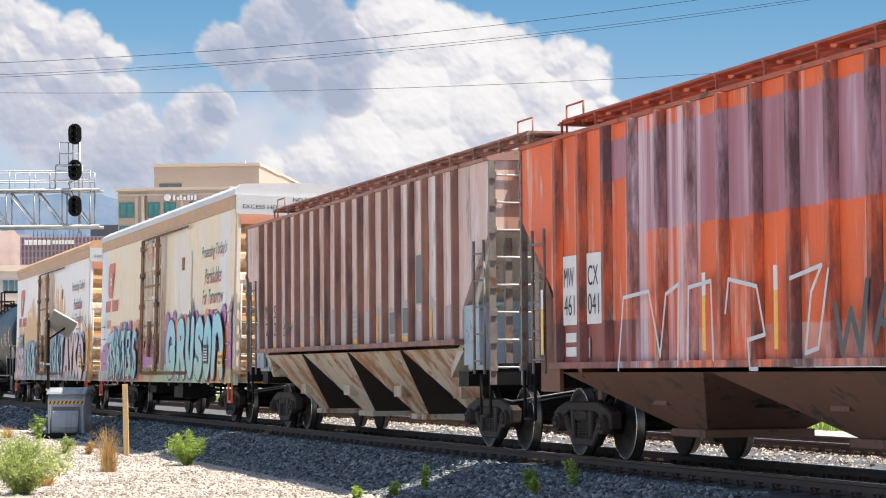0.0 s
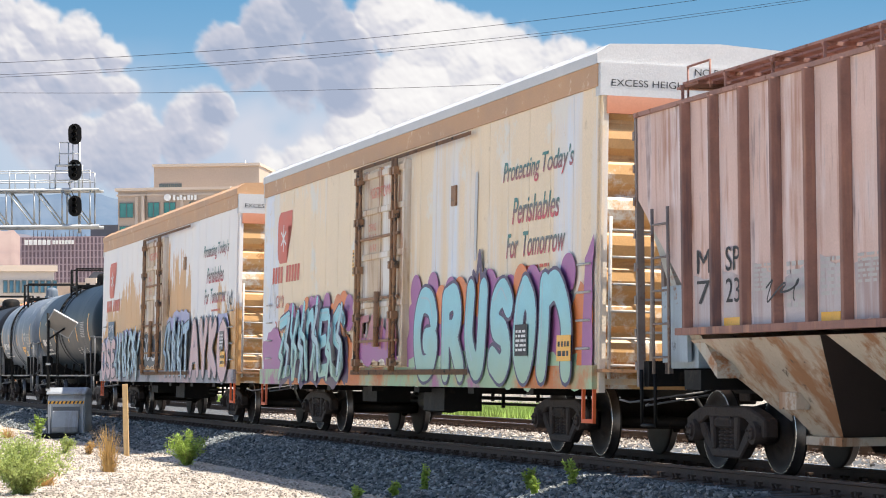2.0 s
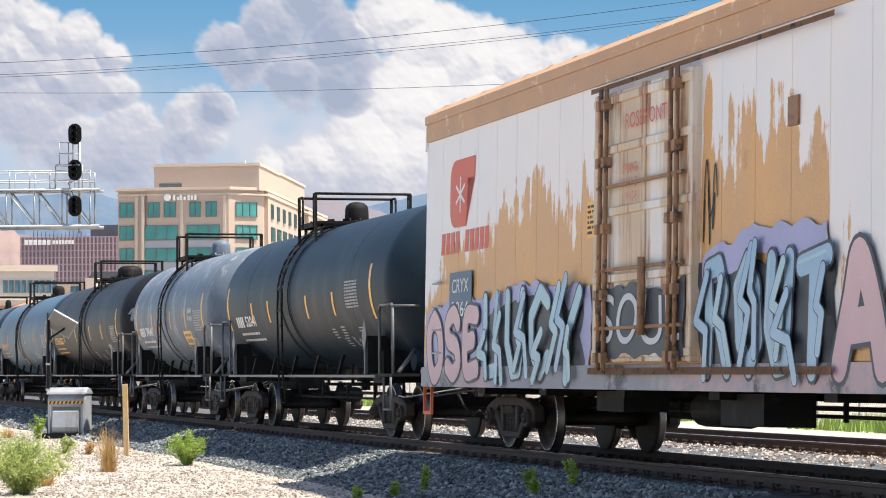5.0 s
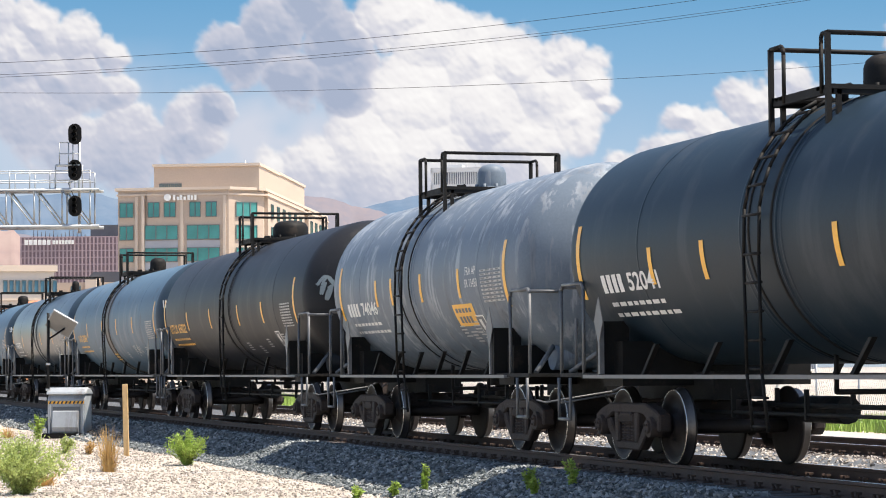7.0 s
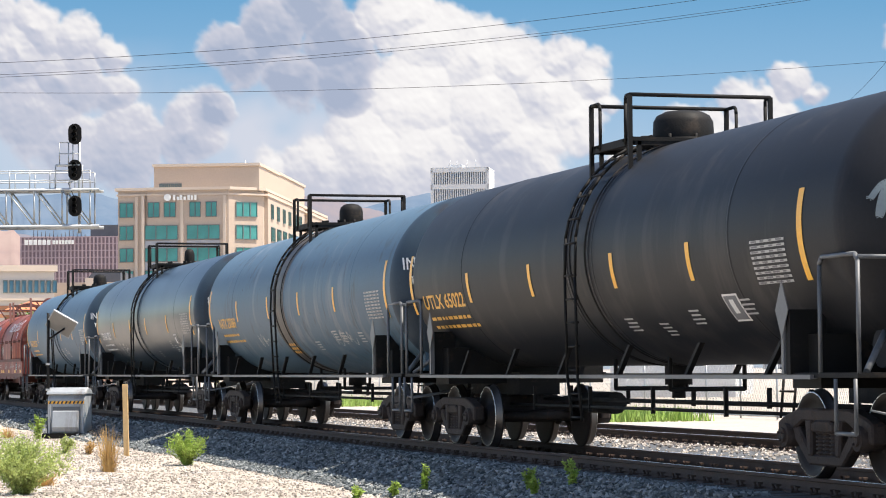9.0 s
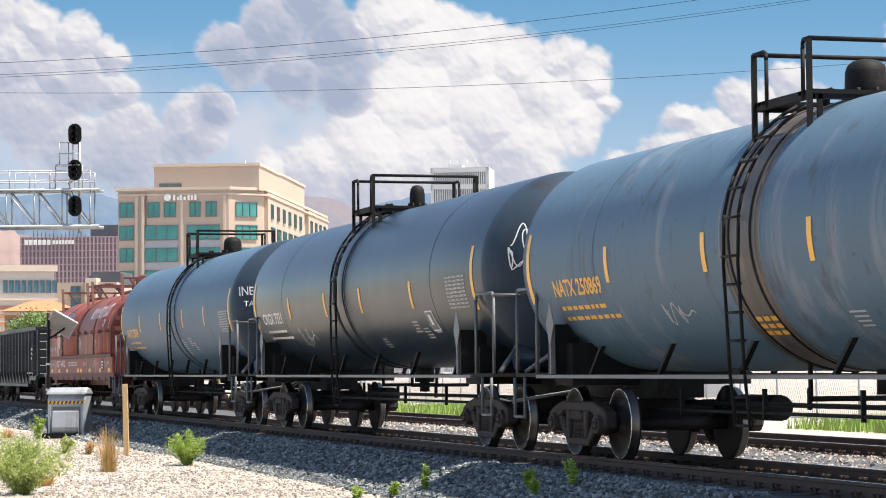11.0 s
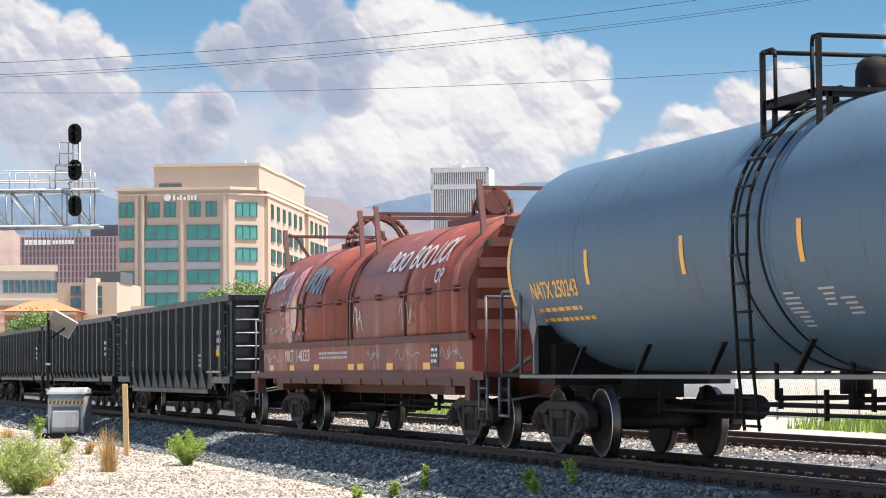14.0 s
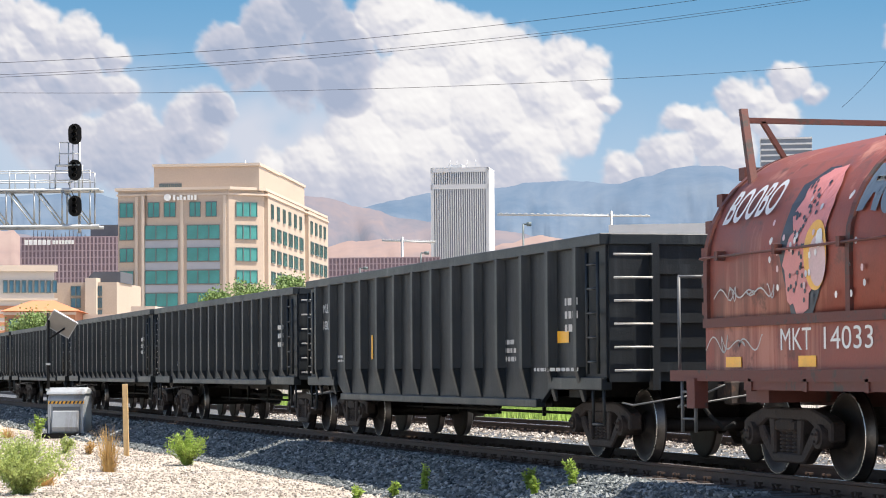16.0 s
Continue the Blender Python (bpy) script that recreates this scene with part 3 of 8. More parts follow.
def peeled(name, under, over, level, slope, z_mid, scale, tint):
    """Top paint that has run and flaked off, most of it low down."""
    mt = surf(name, under, 0.12, 0.6, spots=[(tuple(c * 0.8 for c in under), 0.2, 2)], rough=0.5, bump=0.05)
    nt = mt.node_tree
    bs = nt.nodes["Principled BSDF"]
    src = bs.inputs["Base Color"].links[0].from_socket
    co = nt.nodes.new("ShaderNodeTexCoord").outputs["Object"]
    sp = nt.nodes.new("ShaderNodeSeparateXYZ")
    nt.links.new(co, sp.inputs[0])
    drip = noisy(nt, co, scale, (1, 1, 0.05), 4, 0.6)
    flake = noisy(nt, co, 1.3, (1, 1, 0.7), 7, 0.62)
    broad = noisy(nt, co, 0.22, (1, 1, 0.6), 2, 0.5)
    f = calc(nt, "ADD", calc(nt, "MULTIPLY", drip, 0.75), calc(nt, "MULTIPLY", flake, 0.85))
    f = calc(nt, "ADD", f, calc(nt, "MULTIPLY", broad, 1.2))
    f = calc(nt, "ADD", f, calc(nt, "MULTIPLY", calc(nt, "SUBTRACT", sp.outputs[2], z_mid), slope))
    beside = calc(nt, "MULTIPLY", calc(nt, "MULTIPLY", calc(nt, "SUBTRACT", sp.outputs[0], 1.2), 5, clamp=True), calc(nt, "MULTIPLY", calc(nt, "SUBTRACT", 4.62, sp.outputs[0]), 30, clamp=True))
    f = calc(nt, "SUBTRACT", f, calc(nt, "MULTIPLY", beside, 0.27))
    f = calc(nt, "MULTIPLY", f, 0.5)
    wash = ramp(nt, noisy(nt, co, 0.9, (1, 1, 0.35), 5), [(0.35, over), (0.7, tint)])
    nt.links.new(blend(nt, ramp(nt, f, [(level - 0.008, (0, 0, 0)), (level + 0.012, (1, 1, 1))]), src, wash), bs.inputs["Base Color"])
    return mt


M_CHALK = peeled("white_paint_over_tan", (0.62, 0.34, 0.13), (0.78, 0.72, 0.66), 0.672, 0.24, 3.0, 3.4, (0.72, 0.70, 0.69))
M_TAN = surf("tan_band", (0.50, 0.29, 0.15), 0.12, 1, spots=[((0.6, 0.45, 0.3), 0.2, 4)], rough=0.6)
M_WROOF = surf("white_roof_paint", (0.52, 0.515, 0.505), 0.08, 1, rough=0.5)
M_ENDTAN = surf("tan_corrugated_end", (0.62, 0.36, 0.15), 0.15, 1.2, spots=[((0.74, 0.70, 0.62), 0.42, 1.3), ((0.42, 0.18, 0.05), 0.3, 3)], rough=0.5)
M_DOOR = surf("tan_door_paint", (0.58, 0.44, 0.29), 0.15, 1, streaks=[((0.68, 0.64, 0.58), 0.4, 2), ((0.30, 0.13, 0.05), 0.25, 5)], rough=0.55)
M_HARD = surf("rusty_hardware", (0.30, 0.16, 0.08), 0.25, 4, spots=[(GRIME, 0.4, 6)], rough=0.7)


def reefer(name, s0, m_side, m_roof, m_sill, label, lean):
    car = new_car(name, s0, 10.35, 7.3, label, "refrigerator car", lean=lean)
    L, W, Z0, Z1 = 10.15, 1.57, 0.93, 4.62
    core = B()
    box(core, -L + 0.05, L - 0.05, -W + 0.004, W - 0.004, Z0, 4.98)
    part("body", core, m_side, car)
    n = 22
    w = 2 * L / n
    for i in range(n):
        x = -L + w * i
        for sd in (-1, 1):
            seam = B()
            y0, y1 = sorted((sd * (W - 0.03), sd * (W + 0.012)))
            box(seam, x + 0.005, x + w - 0.005, y0, y1, Z0 + 0.24, Z1)
            part("side_panel", seam, m_side, car, bevel=0.006)
    band = B()
    for s in (-1, 1):
        box(band, -L, L, s * W - 0.03, s * W + 0.03, Z1, 4.9)
    part("top_band", band, M_TAN, car, "tan painted band")
    sill = B()
    for s in (-1, 1):
        box(sill, -L, L, s * W - 0.05, s * W + 0.025, Z0 - 0.06, Z0 + 0.235)
        for i in range(26):
            x = -L + 0.4 + i * 0.77
            box(sill, x - 0.05, x + 0.05, s * (W + 0.02) - 0.02, s * (W + 0.02) + 0.02, Z0 + 0.06, Z0 + 0.1)
    part("side_sill", sill, m_sill, car, "spray-painted side sill")
    roof = B()
    prism(roof, [(-W - 0.05, 4.9), (W + 0.05, 4.9), (W + 0.05, 5.03), (W - 0.12, 5.15), (0, 5.22), (-W + 0.12, 5.15), (-W - 0.05, 5.03)], "x", -L - 0.04, L + 0.04)
    part("roof", roof, m_roof, car)
    for i in range(20):
        x = -L + 0.5 + i * 1.02
        roof = B()
        prism(roof, [(-W - 0.02, 5.03), (-W + 0.12, 5.16), (0, 5.23), (W - 0.12, 5.16), (W + 0.02, 5.03), (W - 0.12, 5.168), (0, 5.238), (-W + 0.12, 5.168)], "x", x - 0.03, x + 0.03)
        part("roof_rib", roof, m_roof, car)
    # ends
    for s in (-1, 1):
        e = B()
        pts = []
        z = Z0 + 0.2
        prof = [(0.0, Z0 - 0.05)]
        while z < 4.3:
            prof += [(0.02, z), (0.10, z + 0.08), (0.12, z + 0.2), (0.10, z + 0.32), (0.02, z + 0.40)]
            z += 0.44
        prof += [(0.02, 4.5)]
        prism(e, [(s * (L - 0.06 + a), zz) for a, zz in prof] + [(s * (L - 0.2), 4.5), (s * (L - 0.2), Z0 - 0.05)], "y", -W + 0.1, W - 0.1)
        part("corrugated_end", e, M_ENDTAN, car, "tan corrugated end with peeling white paint")
        h = B()
        box(h, s * L - 0.09, s * L + 0.09, -W - 0.02, W + 0.02, 4.5, 4.91)
        part("end_header", h, M_WROOF, car)
        for y in (-W + 0.02, W - 0.1):
            fr = B()
            box(fr, s * (L - 0.01) - 0.08, s * (L - 0.01) + 0.08, y, y + 0.08, Z0 - 0.1, 4.5)
            part("corner_post", fr, m_side, car)
        ld = B()
        ladder(ld, s * (L + 0.14), -W + 0.12, 1.0, 3.0, 0.55, 6, r=0.016)
        ladder(ld, s * (L - 0.6), -W - 0.06, 1.2, 2.6, 0.5, 4, "x", r=0.016, rails=False)
        box(ld, s * (L + 0.12) - 0.02, s * (L + 0.12) + 0.02, -0.3, -0.2, 0.9, 3.2)
        part("ladder", ld, M_GRAB, car)
        pl = B()
        box(pl, s * (L + 0.12) - 0.12, s * (L + 0.12) + 0.12, -W, W, 1.08, 1.12)
        part("end_step", pl, M_HARD, car)
        st = B()
        box(st, s * (L - 0.25) - 0.2, s * (L - 0.25) + 0.2, -W - 0.02, -W + 0.02, 0.45, 0.5)
        for d in (-0.2, 0.2):
            box(st, s * (L - 0.25) + d - 0.02, s * (L - 0.25) + d + 0.02, -W - 0.02, -W + 0.02, 0.45, Z0)
        part("stirrup_step", st, M_ORANGE, car)
    # plug door, its rods and rails
    for s in (-1, 1):
        x0, x1 = -2.0, 1.25
        d = B()
        y = s * (W + 0.05)
        box(d, x0, x1, y - 0.05, y + 0.05, 1.2, 4.45)
        door = part("plug_door", d, M_DOOR, car, "tan plug door with rusty locking bars", bevel=0.01)
        for z in (1.3, 2.2, 3.0, 3.75, 4.35):
            d = B()
            box(d, x0 - 0.012, x1 + 0.012, y - 0.086, y + 0.086, z - 0.05, z + 0.05)
            part("door_rail", d, M_DOOR, door, bevel=0.01)
        for x in (x0 + 0.06, -0.3, x1 - 0.06):
            d = B()
            box(d, x - 0.065, x + 0.065, y - 0.076, y + 0.076, 1.192, 4.458)
            part("door_stile", d, M_DOOR, door, bevel=0.01)
        hw = B()
        for x in (x0 + 0.35, x0 + 0.55, x1 - 0.35, x1 - 0.55):
            rod(hw, (x, y + s * 0.12, 1.1), (x, y + s * 0.12, 4.5), 0.03, 8)
            for z in (1.25, 2.0, 2.8, 3.6, 4.3):
                box(hw, x - 0.05, x + 0.05, y + s * 0.12 - 0.05, y + s * 0.12 + 0.05, z - 0.06, z + 0.06)
        for z in (1.6, 2.3, 3.3):
            box(hw, x0 + 0.2, x1 - 0.2, y + s * 0.1 - 0.02, y + s * 0.1 + 0.02, z - 0.02, z + 0.02)
        rod(hw, (-0.1, y + s * 0.15, 1.5), (-0.1, y + s * 0.15, 2.4), 0.05, 8)
        part("lock_bar", hw, M_HARD, door)
        rl = B()
        box(rl, x0 - 0.2, 4.9, y - 0.06, y + 0.1 * s + 0.04, 4.50, 4.56)
        box(rl, x0 - 0.2, 4.9, y - 0.06, y + 0.1 * s + 0.04, 1.05, 1.13)
        part("door_rail", rl, M_HARD, car)
    hb = B()
    for x, z in ((-2.1, 3.9), (-2.1, 2.2)):
        box(hb, x - 0.05, x + 0.05, -W - 0.06, -W + 0.0, z - 0.25, z + 0.25)
    for x in (-2.9,):
        box(hb, x - 0.25, x + 0.25, -W - 0.03, -W, 1.35, 1.75)
    pieces("side_box", hb, M_BLACK, car)
    hb = B()
    box(hb, 3.65, 3.9, -W - 0.04, -W, 3.55, 3.85)
    part("latch_plate", hb, M_HARD, car, "rusty latch plate")
    uf = B()
    box(uf, -10.3, 10.3, -0.35, 0.35, 0.78, 0.95)
    for x in (-7.3, -4.5, -1.5, 1.5, 4.5, 7.3):
        box(uf, x - 0.15, x + 0.15, -1.5, 1.5, 0.78, 0.93)
    rod(uf, (-1.0, -0.6, 0.65), (0.4, -0.6, 0.65), 0.2, 12)
    box(uf, 1.2, 2.4, -1.3, -0.7, 0.5, 0.85)
    box(uf, -3.2, -2.2, -1.2, -0.6, 0.6, 0.85)
    pieces("sill_member", uf, M_BLACK, car)
    brake_gear(car, -6, 6, 0.7)
    return car


M_SILLA = surf("orange_green_sill", (0.62, 0.20, 0.06), 0.15, 0.6, spots=[((0.36, 0.50, 0.30), 0.55, 0.25), ((0.44, 0.18, 0.30), 0.25, 0.5)], rough=0.6)
M_SILLB = surf("grey_sill", (0.30, 0.30, 0.32), 0.2, 0.6, spots=[((0.5, 0.36, 0.36), 0.4, 0.3), ((0.10, 0.10, 0.11), 0.3, 1)], rough=0.6)
reefer_a = reefer("refrigerator_car", -63.05, M_CREAM, M_WROOF, M_SILLA, "cream refrigerator boxcar with turquoise graffiti and peeling paint", 1.5)
reefer_b = reefer("refrigerator_car", -86.2, M_CHALK, M_TAN, M_SILLB, "peeling white and tan refrigerator boxcar with pink and blue graffiti", 1.5)

M_RAILING = surf("worn_grey_handrail", (0.11, 0.115, 0.12), 0.25, 5, rough=0.5, bump=0)

# ---------------------------------------------------------------- tank cars
def tank(name, s0, half, R, m_shell, m_head, m_band, label, band=1.1, zc=2.58, fx=0.0, dome=0.36):
    """half: half the length between the shell's end seams, near enough; fx: the middle of the top fittings."""
    m_dome = M_TGREY if m_shell == M_TGREY else M_BLACK
    car = new_car(name, s0, half + 1.05, half - 0.55, label, "tank car")
    L, bog = half + 0.45, half - 0.55                   # straight part of the shell, truck centre
    bm = B()
    head = 0.58 * R
    prof = [(-L - head * math.cos(a), R * math.sin(a)) for a in [math.pi / 2 * k / 12 for k in range(1, 12)]]
    body = [(-L, R), (-L * 0.66, R), (-L * 0.33, R), (fx - band / 2, R), (fx + band / 2, R), (L * 0.33, R), (L * 0.66, R), (L, R)]
    prof = prof + body + [(-a, r) for a, r in reversed(prof)]
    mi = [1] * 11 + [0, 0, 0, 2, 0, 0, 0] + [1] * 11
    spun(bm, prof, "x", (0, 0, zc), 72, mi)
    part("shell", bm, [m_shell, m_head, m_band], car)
    for x in (-L * 0.66, fx - band / 2, fx + band / 2, L * 0.66):
        jk = B()
        spun(jk, [(x - 0.03, R + 0.001), (x - 0.015, R + 0.005), (x + 0.015, R + 0.005), (x + 0.03, R + 0.001)], "x", (0, 0, zc), 72, caps=False)
        part("weld_seam", jk, m_shell, car)
    # side walks and sills
    sl = B()
    for s in (-1, 1):
        box(sl, -half, half, s * 1.42 - 0.04, s * 1.42 + 0.04, 1.045, 1.09)
        n = 6
        for i in range(n):
            x = -half + 1.6 + (2 * half - 3.2) * i / (n - 1)
            d = 0.35 if x > 0 else -0.35
            br = B()
            prism(br, [(x, 1.08), (x + 0.08, 1.08), (x + 0.08 + 0.45, 1.45), (x + 0.45, 1.45)], "y", s * 1.25 - 0.03, s * 1.25 + 0.03)
            part("brace", br, M_BLACK, car)
    pieces("side_walk", sl, M_HOSE, car)
    for s in (-1, 1):
        st = B()
        x = s * bog
        box(st, min(s * (bog - 1.0), s * (half + 1.05)), max(s * (bog - 1.0), s * (half + 1.05)), -0.32, 0.32, 0.78, 1.12)
        prism(st, [(x - 0.35, 0.95), (x + 0.35, 0.95), (x + 0.35, 1.5), (x - 0.35, 1.5)], "y", -1.25, 1.25)
        box(st, min(x, s * (half + 1.02)), max(x, s * (half + 1.02)), -1.42, 1.42, 1.06, 1.11)
        prism(st, [(x - 0.05, 1.08), (x + 0.05, 1.08), (x + 0.05, 1.75), (x - 0.05, 1.75)], "y", -1.45, -1.05)
        pieces("sill_member", st, M_BLACK, car)
    for s in (-1, 1):
        pn = B()
        x = s * (bog - 0.1)
        box(pn, x - 0.03, x + 0.03, -1.47, -1.41, 1.1, 1.75)
        prism(pn, [(x - 0.16, 1.75), (x, 1.45), (x + 0.16, 1.75), (x, 2.05)], "y", -1.475, -1.465)
        part("placard_bracket", pn, M_HOSE, car)
    for s in (-1, 1):
        x0, x1 = s * (half + 0.12), s * (half + 1.0)
        for y in (-1.4, 1.4):
            hr = B()
            pipe(hr, [(x0, y, 1.1), (x0, y, 2.18), (x0 + s * 0.06, y, 2.25), (x1 - s * 0.06, y, 2.25), (x1, y, 2.18), (x1, y, 1.1)], 0.024, 6)
            part("end_handrail", hr, M_RAILING, car)
        hr = B()
        pipe(hr, [(x1, -1.4, 2.22), (x1, -0.8, 2.22), (x1, -0.74, 2.1), (x1, -0.74, 1.1)], 0.022, 6)
        part("end_gate", hr, M_RAILING, car)
        hr = B()
        pipe(hr, [(x1, -1.44, 1.05), (x1, -1.44, 0.52), (x1 - s * 0.45, -1.44, 0.52), (x1 - s * 0.45, -1.44, 1.05)], 0.022)
        part("end_step", hr, M_RAILING, car)
    bw = B()
    x = -half - 0.55
    for k in range(16):
        a, b = 2 * math.pi * k / 16, 2 * math.pi * (k + 1) / 16
        rod(bw, (x, -0.75 + 0.26 * math.cos(a), 1.95 + 0.26 * math.sin(a)), (x, -0.75 + 0.26 * math.cos(b), 1.95 + 0.26 * math.sin(b)), 0.016, 6)
    for k in range(3):
        a = 2.1 * k + 0.5
        rod(bw, (x, -0.75, 1.95), (x, -0.75 + 0.26 * math.cos(a), 1.95 + 0.26 * math.sin(a)), 0.014, 6)
    box(bw, x + 0.02, x + 0.14, -0.83, -0.67, 1.1, 2.05)
    part("hand_brake", bw, M_RAILING, car)
    for s in (-1, 1):
        dg = B()
        rod(dg, (s * (half + 0.95), -1.3, 1.12), (s * (half + 0.35), -0.75, 1.62), 0.035, 8)
        part("end_brace", dg, M_RAILING, car)
    # brake cylinder at one end
    bc = B()
    x = half + 0.45
    rod(bc, (x, -0.9, 1.35), (x, -0.2, 1.35), 0.2, 14)
    rod(bc, (x, 0.2, 1.3), (x, 0.9, 1.3), 0.14, 12)
    box(bc, x - 0.2, x + 0.25, -0.25, 0.2, 1.12, 1.5)
    pieces("brake_cylinder", bc, m_shell, car)
    # straps round the shell, ladder, platform and fittings
    for dx in (-0.42, -0.30, 0.30, 0.42):
        jk = B()
        spun(jk, [(fx + dx - 0.028, R), (fx + dx - 0.02, R + 0.012), (fx + dx + 0.02, R + 0.012), (fx + dx + 0.028, R)], "x", (0, 0, zc), 72, caps=False)
        part("strap", jk, M_BLACK if abs(dx) < 0.4 else m_band, car)
    for s in (-1, 1):
        ld = B()
        for dx in (-0.2, 0.2):
            pts = [(fx + dx, s * 1.44, 0.5), (fx + dx, s * 1.5, 1.1), (fx + dx, s * (R + 0.1), zc - 0.3)]
            for k in range(1, 9):
                w = k * 0.14
                pts.append((fx + dx, s * (R + 0.1) * math.cos(w), zc + (R + 0.1) * math.sin(w)))
            pipe(ld, pts, 0.02, 6)
        for k in range(12):
            z = 0.55 + k * 0.3
            if z < zc - 0.2:
                yy = s * (1.44 + (R + 0.1 - 1.44) * (z - 0.5) / (zc - 0.8))
                rod(ld, (fx - 0.24, yy, z), (fx + 0.24, yy, z), 0.015, 6)
            else:
                w = (z - zc + 0.1) / R
                if w < 1.1:
                    rod(ld, (fx - 0.24, s * (R + 0.1) * math.cos(w), zc + (R + 0.1) * math.sin(w)), (fx + 0.24, s * (R + 0.1) * math.cos(w), zc + (R + 0.1) * math.sin(w)), 0.015, 6)
        part("ladder", ld, M_BLACK, car)
    zt = zc + R
    xa, xb, ya, zr = fx - 0.73, fx + 0.73, 0.95, zt + 0.56
    pf = B()
    for x in (xa + 0.14, xb - 0.14):
        for k in (-0.11, 0.0, 0.11):
            box(pf, x + k - 0.04, x + k + 0.04, -ya, ya, zt - 0.02, zt + 0.02)
    for y in (-ya, ya - 0.06):
        box(pf, xa, xb, y, y + 0.06, zt - 0.07, zt + 0.025)
    for x in (xa, xb - 0.05):
        box(pf, x, x + 0.05, -ya, ya, zt - 0.075, zt + 0.03)
        for y in (-ya + 0.1, ya - 0.15):
            box(pf, x, x + 0.05, y, y + 0.05, zc + math.sqrt(R * R - y * y) - 0.05, zt)
    pieces("platform_bar", pf, M_BLACK, car)
    for x, d in ((xa, 1), (xb, -1)):
        rl = B()
        rod(rl, (x, -ya, zr), (x, ya, zr), 0.026, 8)
        for y in (-ya, ya):
            box(rl, x - 0.024, x + 0.024, y - 0.027, y + 0.027, zt - 0.38 if y < 0 else zt - 0.1, zr)
            reach = d * (0.34 if x == xa else 0.16)
            pipe(rl, [(x, y, zr), (x + reach * 0.8, y, zr), (x + reach * 0.95, y, zr - 0.03), (x + reach, y, zr - 0.1), (x + reach, y, zt - 0.06)], 0.024, 8)
        part("platform_railing", rl, M_BLACK, car)
    mw = B()
    r0 = dome
    spun(mw, [(zt - 0.06, r0 * 0.95), (zt + 0.06, r0), (zt + 0.30, r0 * 0.97), (zt + 0.38, r0 * 0.86), (zt + 0.43, r0 * 0.6), (zt + 0.45, r0 * 0.2)], "z", (fx, 0.05, 0), 20)
    spun(mw, [(zt + 0.02, r0 * 1.16), (zt + 0.07, r0 * 1.16)], "z", (fx, 0.05, 0), 20)
    for i in range(8):
        w = i * math.pi / 4
        rod(mw, (fx + r0 * 1.08 * math.cos(w), 0.05 + r0 * 1.08 * math.sin(w), zt), (fx + r0 * 1.08 * math.cos(w), 0.05 + r0 * 1.08 * math.sin(w), zt + 0.12), 0.025, 6)
    part("manway", mw, m_dome, car)
    vl = B()
    for y, h in ((0.62, 0.16), (0.8, 0.22), (-0.5, 0.1)):
        rod(vl, (fx + 0.1, y, zt - 0.08), (fx + 0.1, y, zt + h), 0.07, 8)
        rod(vl, (fx - 0.1, y, zt + h * 0.7), (fx + 0.3, y, zt + h * 0.7), 0.03, 6)
    box(vl, fx - 0.3, fx + 0.3, 0.45, 0.9, zt - 0.06, zt + 0.04)
    pieces("valve_piece", vl, M_BLACK, car)
    ov = B()
    rod(ov, (0, 0, zc - R - 0.25), (0, 0, zc - R + 0.1), 0.18, 12)
    rod(ov, (0, 0, zc - R - 0.42), (0, 0, zc - R - 0.2), 0.09, 10)
    part("outlet_valve", ov, M_BLACK, car)
    for x in (-1.0, 1.0):
        ov = B()
        pipe(ov, [(x, -0.5, zc - R + 0.25), (x, -0.5, zc - R - 0.3), (x, 0.5, zc - R - 0.3), (x, 0.5, zc - R + 0.25)], 0.03)
        part("valve_guard", ov, M_BLACK, car)
    brake_gear(car, -half + 1.2, half - 1.2, 0.72)
    return car


def on_shell(ob, R, zc):
    """Wraps flat words, built at height z and y = 0, round the near side of a shell."""
    me = ob.data
    z0 = ob.matrix_basis.translation.z
    for v in me.vertices:
        w = (z0 + v.co.z - zc) / R
        y = -(R + 0.006 - v.co.y) * math.cos(w)
        z = zc + (R + 0.006 - v.co.y) * math.sin(w)
        v.co.y, v.co.z = y, z - z0
    ob.matrix_basis = pose(ob.matrix_basis.translation.x, 0, z0)


def fine_plate(w, h, n=10):
    bm = B()
    for i in range(n):
        a, b = -h / 2 + h * i / n, -h / 2 + h * (i + 1) / n
        bm.faces.new([bm.verts.new(p) for p in ((-w / 2, 0, a), (w / 2, 0, a), (w / 2, 0, b), (-w / 2, 0, b))])
    bmesh.ops.remove_doubles(bm, verts=bm.verts, dist=1e-5)
    return bm


def shell_mark(car, name, x, z, w, h, mat, R, zc, label=""):
    ob = part(name, fine_plate(w, h), mat, car, label, at=pose(x, 0, z))
    on_shell(ob, R, zc)
    return ob


def shell_words(car, text, x, z, size, mat, R, zc, **kw):
    ob = words("marking", text, size, mat, car, x, 0, z, **kw)
    on_shell(ob, R, zc)
    return ob


TK = dict(spec=0.16, rough=0.48, bump=0.03, grain=30, gloss_vary=0.07)
TKD = dict(TK, spec=0.14)
M_TBLACK = surf("black_tank_paint", (0.014, 0.026, 0.038), 0.2, 0.6, streaks=[((0.030, 0.040, 0.050), 0.3, 2)], **TKD)
M_TGREY = surf("streaked_grey_tank", (0.135, 0.165, 0.20), 0.12, 0.6, streaks=[((0.30, 0.32, 0.34), 0.34, 6), ((0.09, 0.105, 0.125), 0.2, 3)], **TK)
M_TDARK = surf("dark_brown_tank", (0.018, 0.019, 0.022), 0.2, 0.6, streaks=[((0.036, 0.034, 0.034), 0.3, 2)], **TKD)
